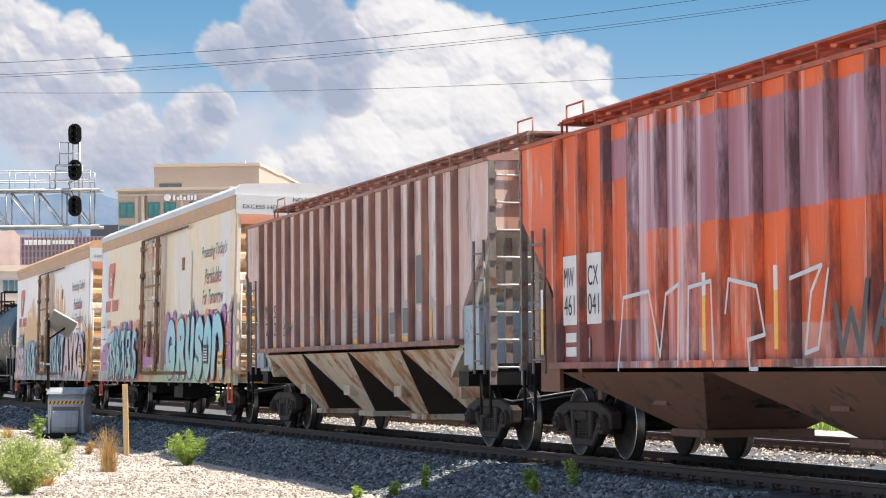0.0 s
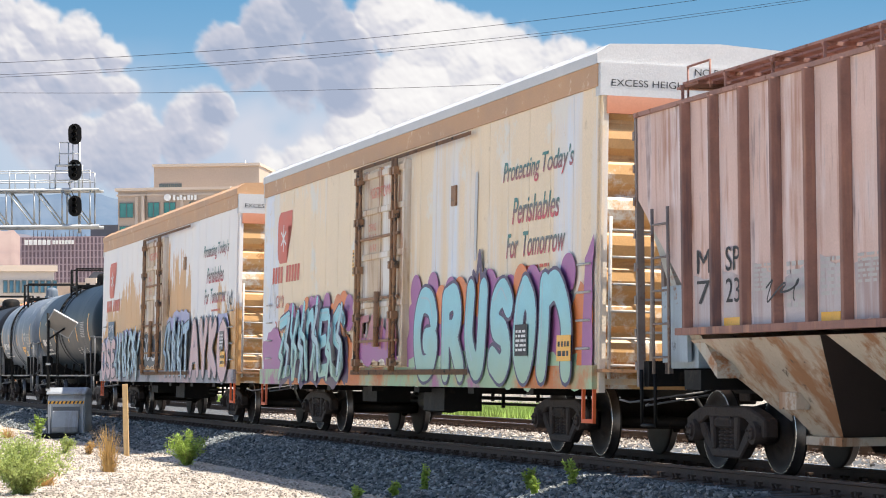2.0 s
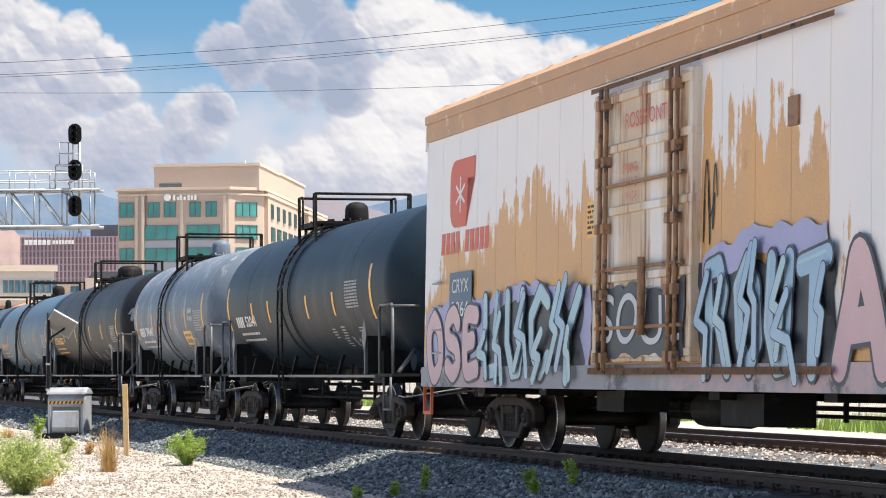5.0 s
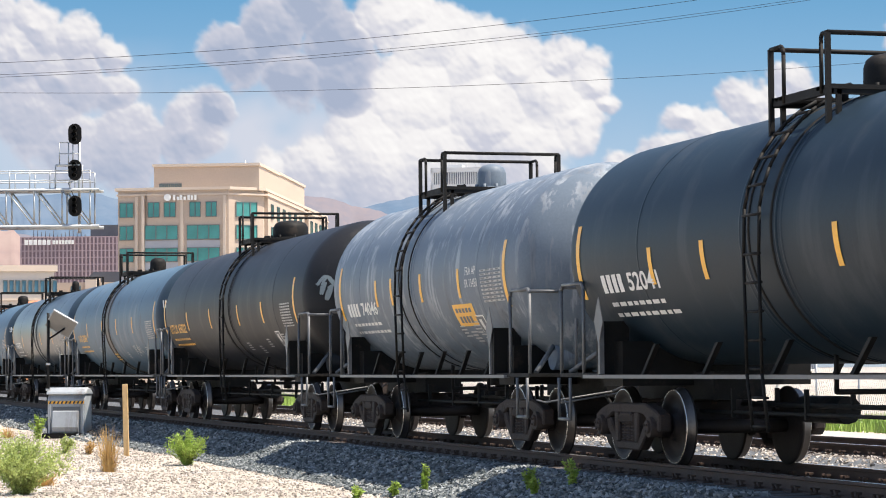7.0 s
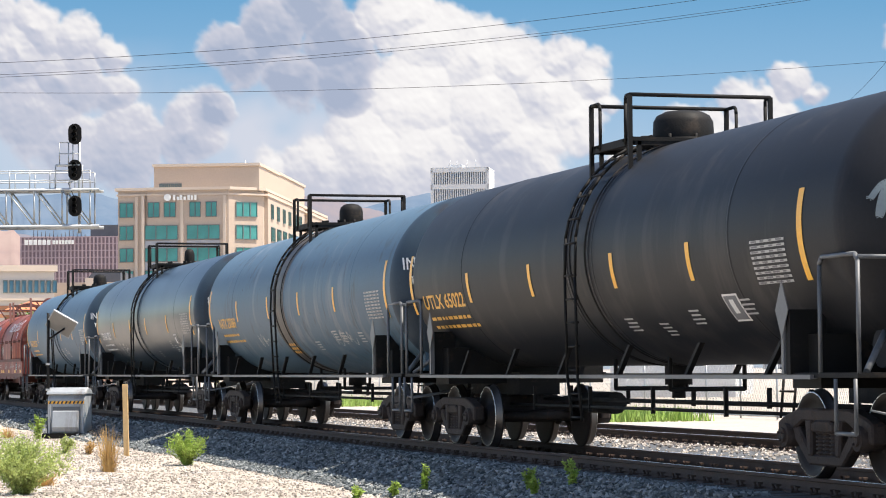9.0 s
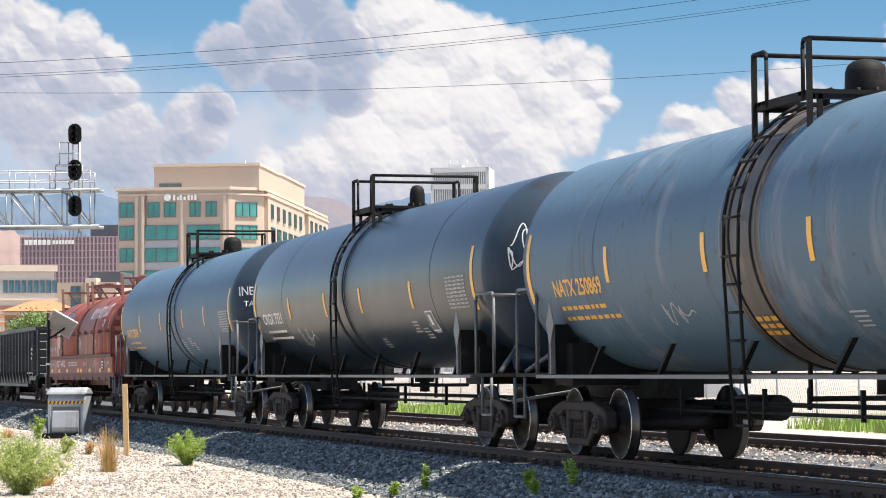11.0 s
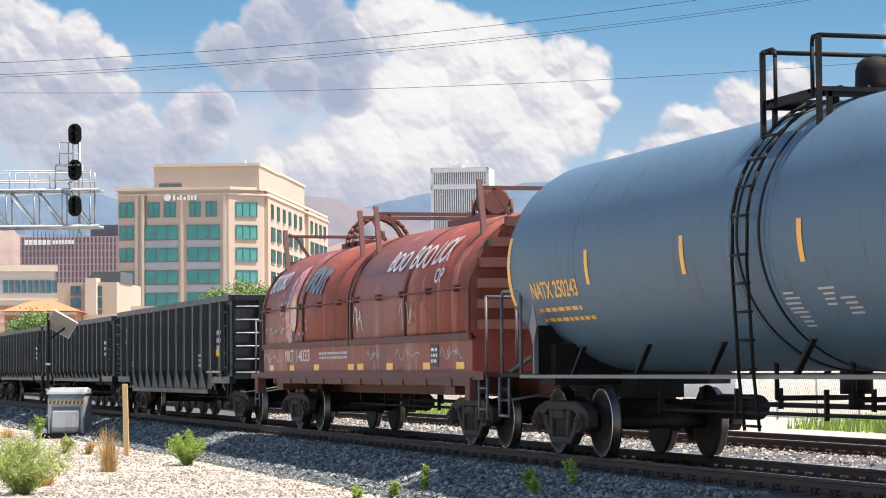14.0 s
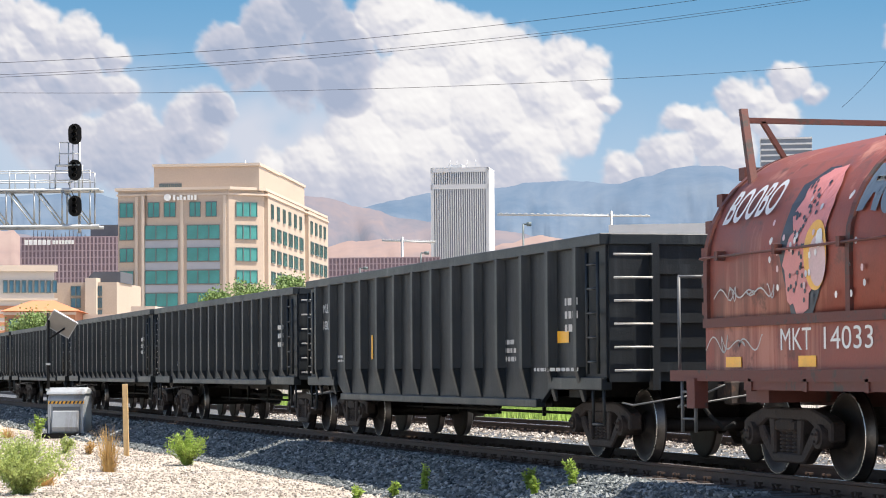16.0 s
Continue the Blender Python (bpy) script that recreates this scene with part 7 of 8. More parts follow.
swatch(reefer_b, "graffiti_ground", [(7.8, 2.2), (8.3, 2.45), (9.3, 2.4), (9.6, 2.1), (9.6, 1.9), (8.0, 2.0)], YG + 0.008, P_VIOLET, seed=19, wob=0.12)
bubble(reefer_b, "ROUT", (1.4, 2.3, 3.15, 3.95, 4.8), 0.98, 2.32, YG - 0.004, P_BLUE, P_NIGHT, 0.11, 0.035, P_CYAN, False, 19)
wild(reefer_b, (1.5, 4.7), 0.98, 2.3, YG - 0.036, (P_BLUE, P_CYAN, P_BLUE), P_NIGHT, 7, 43, 0.06)
bubble(reefer_b, "AYKO", (4.75, 6.1, 7.2, 8.35, 9.75), 0.93, 2.3, YG - 0.006, P_PINK, P_NIGHT, 0.17, 0.05, None, True, 23)
scribble(reefer_b, 1.55, 2.9, 0.35, 1.0, YA - 0.005, M_INK, 6, 0.014, 8)
scribble(reefer_b, 9.5, 2.65, 0.6, 0.5, YA - 0.012, M_INK, 8, 0.018, 6)
tablet(reefer_b, "notice_plate", 8.75, 9.2, 1.6, 2.0, YG - 0.045, M_SLATE, "dark notice plate")
bars(reefer_b, 8.8, 9.15, 1.65, 1.95, YG - 0.049, M_WHITE, 4, 3)

# orange hopper: overpainted patches, plates and tags
YO = -1.506
def between(x, ribs):
    return min(range(len(ribs)), key=lambda i: abs(ribs[i] - x))


spans = [(a + 0.115, b - 0.115) for a, b in zip(orange_ribs, orange_ribs[1:])]
for (x0, x1), l1, l2 in ((spans[0], "MW", "461"), (spans[1], "CX", "041")):
    tablet(orange, "number_panel", x0, x1, 1.72, 2.6, YO - 0.012, M_WHITE, "white number panel")
    glyphs(orange, "car_number", l1, x0 + 0.05, x1 - 0.26, 2.2, 2.45, YO - 0.018, M_INK)
    glyphs(orange, "car_number", l2, x0 + 0.05, x1 - 0.24, 1.84, 2.1, YO - 0.018, M_INK)
for z0 in (1.5, 1.32):
    tablet(orange, "weight_panel", spans[0][0] + 0.1, spans[0][0] + 0.5, z0, z0 + 0.12, YO - 0.012, M_WHITE, "white weight panel")
for x in (-7.9, -2.25, -0.3):
    tablet(orange, "reflector", x - 0.05, x + 0.05, 1.35, 1.95, YO - 0.1, M_YELLOW, "amber reflector strip")
    tablet(orange, "reflector", x - 0.05, x + 0.05, 1.95, 2.2, YO - 0.1, M_WHITE, "white reflector strip")
for shape in ([(-4.95, 1.15), (-4.75, 2.0), (-3.9, 2.05), (-3.55, 1.3), (-3.35, 2.0), (-2.95, 2.1), (-3.0, 1.2)],
              [(-2.7, 1.25), (-2.65, 2.05), (-2.0, 2.1), (-1.95, 1.25)],
              [(-1.6, 1.75), (-1.5, 2.1), (-0.75, 2.0), (-0.55, 1.5), (-1.0, 1.45), (-0.95, 1.15), (-0.75, 1.15)],
              [(0.1, 2.05), (0.85, 2.15), (0.6, 1.9), (0.45, 1.3), (0.75, 1.35), (1.0, 2.1)]):
    stroke_paint(orange, "graffiti_outline", [shape], 0.022, YO - 0.118, P_SILVER, smooth=False)
stroke_paint(orange, "graffiti_tag", [[(1.15, 1.75), (1.3, 1.3), (1.5, 1.7), (1.7, 1.3), (1.85, 1.95)], [(2.0, 1.4), (2.25, 1.9), (2.5, 1.45), (2.1, 1.6)], [(2.7, 1.9), (2.6, 1.35), (3.0, 1.45)]], 0.045, YO - 0.118, P_NIGHT, smooth=False)
tablet(orange, "weight_panel", spans[1][0] + 0.05, spans[1][0] + 0.1, 1.3, 1.55, YO - 0.012, P_GHOST)
# brown hopper markings
YB = -1.506
bsp = [(a + 0.12, b - 0.12) for a, b in zip(brown_ribs, brown_ribs[1:])]
for k, (l1, l2) in enumerate((("M", "7"), ("SP", "23"))):
    a, b = bsp[k]
    glyphs(brown, "car_number", l1, a + 0.1, b - 0.1, 2.2, 2.46, YB - 0.006, M_INK)
    glyphs(brown, "car_number", l2, a + 0.1, b - 0.1, 1.86, 2.12, YB - 0.006, M_INK)
for k in (2, 3, 4, 5, 8, 9, 11, 13):
    a, b = bsp[k]
    bars(brown, a + 0.05, b - 0.05, 1.75 + 0.1 * (k % 3), 2.25, YB - 0.005, P_GHOST, 6, k)
for x in (-6.0, -3.6, 0.9, 4.4):
    a, b = bsp[between(x, [(p + q) / 2 for p, q in bsp])]
    tablet(brown, "reflector", a + 0.05, b - 0.1, 1.6, 1.7, YB - 0.008, M_YELLOW, "amber reflector")
for x in (-1.75, 2.73, 5.6):
    a, b = bsp[between(x, [(p + q) / 2 for p, q in bsp])]
    tablet(brown, "reflector", a + 0.06, a + 0.16, 1.65, 2.1, YB - 0.008, M_YELLOW, "amber reflector strip")
for k, z0, z1 in ((12, 1.75, 2.1), (13, 1.75, 2.15), (14, 2.2, 2.95)):
    a, b = bsp[k]
    tablet(brown, "data_panel_border", a + 0.06, b - 0.08, z0 - 0.03, z1 + 0.03, YB - 0.008, P_GHOST)
    tablet(brown, "data_panel", a + 0.09, b - 0.11, z0, z1, YB - 0.013, M_SLATE, "dark grey data panel")
scribble(brown, -4.3, 1.95, 0.9, 0.25, YB - 0.1, M_INK, 2, 0.012, 5)
M_CHALKED = surf("chalked_lower_panel", (0.50, 0.45, 0.45), 0.12, 2, streaks=[((0.40, 0.30, 0.28), 0.4, 4)], rough=0.7)
for a, b in bsp:
    swatch(brown, "worn_patch", [(a, 1.6), (a, 2.2 + 0.25 * noise.noise((a, 3, 1))), (b, 2.15 + 0.3 * noise.noise((b, 5, 1))), (b, 1.6)], YB, M_CHALKED, wob=0.06, seed=int(a * 10))

# tank car markings
def shell_fit(car, text, x0, x1, z0, z1, mat, R, zc):
    """Words stretched between two places along a shell."""
    ob, _ = glyphs(car, "car_number", text, x0, x1, z0, z1, 0, mat, 0.022)
    on_shell(ob, R, zc)
    return ob


def spec_panel(car, x, z, w, h, R, zc, rows=9):
    """A panel of ruled small print."""
    rng = random.Random(int(x * 10))
    for r in range(rows):
        zz = z - h / 2 + h * (r + 0.5) / rows
        shell_mark(car, "spec_rule", x, zz, w, h / rows * 0.5, P_GHOST, R, zc)
        for c in range(4):
            shell_mark(car, "fine_print", x - w * 0.36 + c * w * 0.24, zz, w * rng.uniform(0.08, 0.2), h / rows * 0.34, M_SLATE, R + 0.005, zc)


def tank_marks(k, ink, mark, x0, x1, strips_, ends, plate, number=""):
    """strips_: places of the short reflectors; ends: of the two tall ones; plate: x, z, width, height."""
    car, half, R, zc = TANKS[k]
    for x in strips_:
        shell_mark(car, "reflector", x, 2.44 if R > 1.43 else 2.36, 0.12, 0.44, M_YELLOW, R, zc, "amber reflector strip")
    for x in ends:
        shell_mark(car, "reflector", x, 2.5, 0.13, 0.95, M_YELLOW, R, zc, "tall amber reflector strip")
    if number:
        w = (x1 - x0) * 0.42
        for i in range(4):
            shell_mark(car, "mark_bar", x0 + w * (i + 0.4) / 4.2, 2.2, w * 0.17, 0.23, ink, R, zc)
        shell_fit(car, number, x0 + w * 1.12, x1, 2.09, 2.32, ink, R, zc)
    else:
        shell_fit(car, mark, x0, x1, 2.09, 2.32, ink, R, zc)
    rng = random.Random(k)
    for r in range(2):
        x = x0 + 0.1
        while x < x1 - 0.1 + 0.4 * r:
            w = rng.uniform(0.1, 0.24)
            shell_mark(car, "fine_print", x + w / 2, 1.93 - r * 0.15, w, 0.055, ink, R, zc)
            x += w + 0.06
    spec_panel(car, *plate, R, zc)
    for i in range(4):
        x, z = rng.uniform(1.2, half - 1.8), rng.uniform(1.6, 1.95)
        for r in range(4):
            shell_mark(car, "fine_print", x + rng.uniform(-0.03, 0.03), z - r * 0.06, rng.uniform(0.22, 0.38), 0.024, P_GHOST, R, zc)


def framed_notice(k, x, z, w=0.42, h=0.36):
    car, half, R, zc = TANKS[k]
    shell_mark(car, "notice_plate", x, z, w, h, M_WHITE, R, zc, "white framed notice")
    shell_mark(car, "notice_face", x, z, w - 0.06, h - 0.05, M_SLATE, R + 0.005, zc)
    shell_mark(car, "fine_print", x, z + 0.02, w * 0.3, h * 0.5, M_WHITE, R + 0.009, zc)


tank_marks(0, M_WHITE, "", -5.95, -4.0, (-4.15, -2.5, 1.0, 3.2), (-6.7, 6.0), (4.6, 2.5, 0.9, 0.5), number="52041")
tank_marks(1, M_WHITE, "", -4.5, -2.5, (-2.4, -1.4, 0.42, 2.55), (-4.95, 4.85), (4.2, 2.36, 1.0, 0.5), number="74046")
tank_marks(2, P_YTEXT, "UTLX 65022", -7.4, -5.2, (-4.85, -1.9, 1.4, 3.95), (-8.0, 7.05), (6.2, 2.26, 0.9, 0.5))
tank_marks(3, P_YTEXT, "NATX 250869", -7.05, -5.2, (-4.9, -1.7, 1.15, 4.1), (-8.0, 7.8), (6.9, 2.26, 1.0, 0.5))
tank_marks(4, M_WHITE, "CRGX 7321", -7.45, -5.7, (-4.85, -1.8, 0.9, 4.25), (-8.1, 7.75), (6.85, 2.32, 1.0, 0.52))
tank_marks(5, P_YTEXT, "NATX 250243", -7.1, -5.2, (-4.72, -1.43, 1.82, 4.7), (-7.95, 7.75), (7.0, 2.26, 1.0, 0.5))
framed_notice(1, 3.15, 1.76)
framed_notice(2, 4.8, 1.77)
framed_notice(4, 5.0, 1.9)
shell_mark(TANKS[1][0], "warning_sign", 2.5, 1.95, 1.05, 0.36, M_YELLOW, TANKS[1][2], TANKS[1][3], "yellow emergency sign")
for r in range(2):
    for i in range(5 - r):
        shell_mark(TANKS[1][0], "fine_print", 2.15 + i * 0.17 + 0.06 * r, 2.03 - 0.15 * r, 0.12, 0.07 + 0.04 * r, M_SLATE, TANKS[1][2] + 0.005, TANKS[1][3])
shell_words(TANKS[1][0], "FRA AP", 3.2, 2.6, 0.17, M_WHITE, TANKS[1][2], TANKS[1][3])
shell_words(TANKS[1][0], "SR 13450", 3.2, 2.42, 0.17, M_WHITE, TANKS[1][2], TANKS[1][3])
for r in range(3):
    for i in range(3):
        shell_mark(TANKS[3][0], "fine_print", -0.8 + i * 0.2, 1.62 - 0.1 * r, 0.15, 0.06, P_YTEXT, TANKS[3][2] + 0.012, TANKS[3][3])


def on_head(k, text, y0, y1, z0, z1, mat, wobble=0.0):
    """Words on the domed end that leads."""
    car, half, R, zc = TANKS[k]
    me, co = fitted(text, 0, 1, 0, 1, fat=0.01)
    lo, hi = co.min(0), co.max(0)
    for v in me.vertices:
        y = (v.co.x - lo[0]) / (hi[0] - lo[0]) * (y1 - y0) + y0
        z = (v.co.y - lo[1]) / (hi[1] - lo[1]) * (z1 - z0) + z0
        if wobble:
            z += wobble * noise.noise((y * 6, z * 6, 1))
        q = max(0.02, 1 - (y * y + (z - zc) ** 2) / (R * R))
        v.co = (half + 0.45 + 0.58 * R * math.sqrt(q) + 0.03, y, z)
    me.materials.append(mat)
    part("end_lettering", me, None, car)


for k in (3, 5):
    on_head(k, "INEDIBLE", -1.32, -0.58, 2.80, 2.99, M_WHITE, 0.03)
    on_head(k, "TALLOW", -1.24, -0.60, 2.56, 2.68, M_WHITE)
for k, seed, y, z, w, h, ink_ in ((4, 1, -0.85, 3.05, 0.42, 0.4, M_WHITE), (4, 5, -0.6, 2.85, 0.5, 0.5, M_WHITE), (4, 9, -1.0, 2.75, 0.4, 0.3, M_WHITE), (4, 14, -0.75, 2.65, 0.6, 0.2, M_WHITE),
                                  (2, 3, -0.85, 2.75, 0.6, 0.34, P_VEIL), (2, 8, -0.8, 2.65, 0.6, 0.3, P_VEIL), (2, 12, -0.9, 2.85, 0.5, 0.2, P_VEIL)):
    car, half, R, zc = TANKS[k]
    ob = scribble(car, 0, 0, w, h, 0, ink_, seed, 0.008 if k == 4 else 0.025, 9)
    for v in ob.data.vertices:
        yy, zz = v.co.x + y, v.co.z + z
        q = max(0.02, 1 - (yy * yy + (zz - zc) ** 2) / (R * R))
        v.co = (half + 0.45 + 0.58 * R * math.sqrt(q) + 0.03, yy, zz)
for k, x, z, w, hgt, mt, seed in ((4, -4.0, 1.75, 1.2, 0.45, M_WHITE, 3), (3, -3.0, 1.75, 0.8, 0.3, P_GHOST, 4), (3, 4.0, 1.7, 1.4, 0.35, P_GHOST, 6), (0, 4.0, 1.6, 0.9, 0.25, P_GHOST, 8)):
    car, half, R, zc = TANKS[k]
    ob = scribble(car, x, z, w, hgt, 0, mt, seed, 0.010, 13)
    on_shell(ob, R, zc)

# coil car marks
YC = -1.456
glyphs(coil, "car_number", "MKT", -5.35, -4.6, 1.34, 1.56, YC, M_WHITE)
glyphs(coil, "car_number", "14033", -4.3, -3.2, 1.34, 1.56, YC, M_WHITE)
for x in (-6.6, -4.7, -2.6, 0.07, 0.77, 2.76, 5.02, 6.9):
    tablet(coil, "reflector", x - 0.2, x + 0.22, 1.17, 1.28, YC - 0.004, M_YELLOW, "amber reflector")
bars(coil, -2.4, -0.2, 1.36, 1.52, YC, P_GHOST, 2, 5)
tablet(coil, "notice_plate", 5.25, 5.7, 1.22, 1.56, YC, M_INK, "black notice plate")
bars(coil, 5.3, 5.65, 1.26, 1.52, YC - 0.006, M_WHITE, 3, 6)
for x, w, s_ in ((1.6, 0.9, 2), (3.9, 1.3, 7), (6.4, 1.0, 12), (-6.6, 1.2, 5)):
    scribble(coil, x, 1.42, w, 0.2, YC, P_GHOST, s_, 0.008, 14)


def on_hood(ob, lift=0.03):
    """Bends flat paint, laid out by its height along the hood's outline, round the hood."""
    z0 = ob.matrix_basis.translation.z
    x0 = ob.matrix_basis.translation.x
    for v in ob.data.vertices:
        s = z0 + v.co.z
        if s <= 2.3:
            y, z = -1.46 - lift - v.co.y * -1, s
        else:
            w = min(1.4, (s - 2.3) / 1.37)
            y, z = -(1.46 + lift) * math.cos(w), 2.3 + (1.28 + lift) * math.sin(w)
        v.co = (v.co.x, y, z)
    ob.matrix_basis = pose(x0, 0, 0)


def cut_fine(ob):
    bm = B()
    bm.from_mesh(ob.data)
    for _ in range(2):
        bmesh.ops.subdivide_edges(bm, edges=[e for e in bm.edges if e.calc_length() > 0.12], cuts=1)
    bm.to_mesh(ob.data)
    bm.free()
    return ob


for text, x0, x1, z0, z1, seed in (("BOO", 2.3, 3.5, 2.78, 3.2, 1), ("BOO", 3.7, 4.9, 2.82, 3.24, 2), ("LICK", 5.05, 6.0, 2.85, 3.3, 4), ("OP", 5.5, 6.0, 2.5, 2.75, 6), ("BOOBO", -7.0, -5.6, 2.75, 3.2, 8)):
    ob, _ = glyphs(coil, "graffiti", text, x0, x1, z0, z1, 0, P_SILVER, 0.012, 0.25, 0.06, seed=seed)
    on_hood(cut_fine(ob))
ob, _ = glyphs(coil, "graffiti", "MOUT", -3.6, -1.9, 2.6, 3.15, 0, paint("slate_blue_spray", (0.12, 0.16, 0.2), (0.1, 0.14, 0.18)), 0.06, 0.2, 0.1, seed=9)
on_hood(cut_fine(ob))


def oval(car, x, z, rx, rz, mat, lift, name="painted_oval", seed=0, wob=0.0):
    bm = B()
    n = 28
    c = bm.verts.new((0, 0, 0))
    rings = []
    for q in (0.35, 0.7, 1.0):
        rings.append([bm.verts.new((rx * q * math.cos(2 * math.pi * i / n) + wob * noise.noise((i * 0.5, q, seed)), 0, rz * q * math.sin(2 * math.pi * i / n) + wob * noise.noise((i * 0.5, q, seed + 4)))) for i in range(n)])
    for i in range(n):
        bm.faces.new((c, rings[0][i], rings[0][(i + 1) % n]))
        for a, b in zip(rings, rings[1:]):
            bm.faces.new((a[i], b[i], b[(i + 1) % n], a[(i + 1) % n]))
    ob = part(name, bm, mat, car, at=pose(x, 0, z))
    on_hood(ob, lift)


P_CORAL = paint("coral_spray", (0.62, 0.22, 0.20), (0.66, 0.40, 0.30), -0.5, 0.5)
oval(coil, -4.75, 2.5, 0.55, 0.85, P_NIGHT, 0.012, seed=1, wob=0.15)
oval(coil, -4.62, 2.8, 0.44, 0.5, P_CORAL, 0.018, seed=2, wob=0.1)
oval(coil, -4.82, 2.15, 0.36, 0.46, P_CORAL, 0.019, seed=3, wob=0.1)
oval(coil, -4.42, 2.28, 0.27, 0.36, P_YTEXT, 0.026, seed=4)
oval(coil, -4.36, 2.22, 0.2, 0.26, P_PINK, 0.029, seed=6)
oval(coil, -4.32, 2.44, 0.08, 0.1, M_WHITE, 0.032, seed=5)
for i in range(90):
    rr = random.Random(i)
    if i < 60:
        oval(coil, -4.78 + rr.uniform(-0.3, 0.3), 2.45 + rr.uniform(-0.65, 0.7), 0.026, 0.026, P_NIGHT, 0.024, "paint_dot", i)
    else:
        oval(coil, -4.4 + rr.uniform(-1.3, 1.3), 2.35 + rr.uniform(-0.6, 0.6), 0.03, 0.035, (M_WHITE, P_PINK, P_SILVER)[i % 3], 0.034, "paint_dot", i)
ob = scribble(coil, 0.7, 2.05, 0.6, 0.45, 0, M_WHITE, 21, 0.012, 11)
on_hood(ob, 0.02)
ob = scribble(coil, 3.9, 2.05, 0.9, 0.5, 0, P_GHOST, 22, 0.010, 12)
on_hood(ob, 0.02)
ob = scribble(coil, -6.2, 1.95, 1.4, 0.16, 0, P_GHOST, 23, 0.008, 18)
on_hood(ob, 0.02)

# gondola marks
g1, g2 = gondolas[0], gondolas[1]
for i, ch in enumerate(("MULX", "10002")):
    glyphs(g1, "car_number", ch, -7.1, -6.55, 2.2 - i * 0.3, 2.36 - i * 0.3, -1.496, M_WHITE)
for x in (-7.5, -5.1, -3.5, -0.9):
    tablet(g1, "reflector", x - 0.05, x + 0.05, 1.35 if x > -7 else 1.2, 1.75 if x > -7 else 2.0, -1.5, M_YELLOW, "amber reflector strip")
tablet(g1, "reflector", 6.3, 6.75, 1.5, 1.65, -1.5, M_YELLOW)
bars(g1, 5.6, 7.4, 1.12, 1.2, -1.6, P_GHOST, 1, 3)
bars(g1, 4.9, 5.1, 1.5, 1.9, -1.497, P_GHOST, 5, 4)
for g, s_ in ((g1, 5), (g2, 6), (gondolas[2], 7)):
    bars(g, -6.0, -5.2, 1.3, 1.45, -1.497, P_GHOST, 2, s_)
    bars(g, 3.9, 4.5, 1.25, 1.6, -1.497, P_GHOST, 3, s_ + 5)
    bars(g, 6.9, 7.4, 1.6, 2.1, -1.6, P_GHOST, 3, s_ + 9)

# ---------------------------------------------------------------- trackside things
M_CAB = surf("grey_cabinet_metal", (0.32, 0.34, 0.36), 0.12, 2, streaks=[((0.22, 0.22, 0.22), 0.3, 4)], rough=0.5)
M_CABDK = surf("dark_cabinet_recess", (0.10, 0.11, 0.12), 0.15, 2, rough=0.6)
M_WOOD = surf("raw_pine_stake", (0.62, 0.42, 0.20), 0.15, 4, streaks=[((0.45, 0.28, 0.12), 0.4, 12)], rough=0.8)
M_LEAF = surf("fresh_green_leaf", (0.34, 0.46, 0.09), 0.3, 6, rough=0.6, bump=0)
M_SAGE = surf("sage_green_leaf", (0.40, 0.47, 0.15), 0.3, 6, rough=0.7, bump=0)
M_DRY = surf("dry_straw_blade", (0.52, 0.34, 0.13), 0.25, 6, rough=0.8, bump=0)
M_STEM = surf("plant_stem", (0.20, 0.20, 0.07), 0.2, 6, rough=0.8, bump=0)
M_PANEL = surf("solar_panel_back", (0.20, 0.19, 0.175), 0.1, 3, rough=0.4, bump=0)


def let_through(mt, share):
    """Thin leaves let part of the daylight through."""
    nt = mt.node_tree
    bs, outp = nt.nodes["Principled BSDF"], nt.nodes["Material Output"]
    tl = nt.nodes.new("ShaderNodeBsdfTranslucent")
    nt.links.new(bs.inputs["Base Color"].links[0].from_socket, tl.inputs[0])
    mx = nt.nodes.new("ShaderNodeMixShader")
    mx.inputs[0].default_value = share
    nt.links.new(bs.outputs[0], mx.inputs[1])
    nt.links.new(tl.outputs[0], mx.inputs[2])
    nt.links.new(mx.outputs[0], outp.inputs[0])


for leafy in (M_LEAF, M_SAGE, M_DRY):
    let_through(leafy, 0.45)


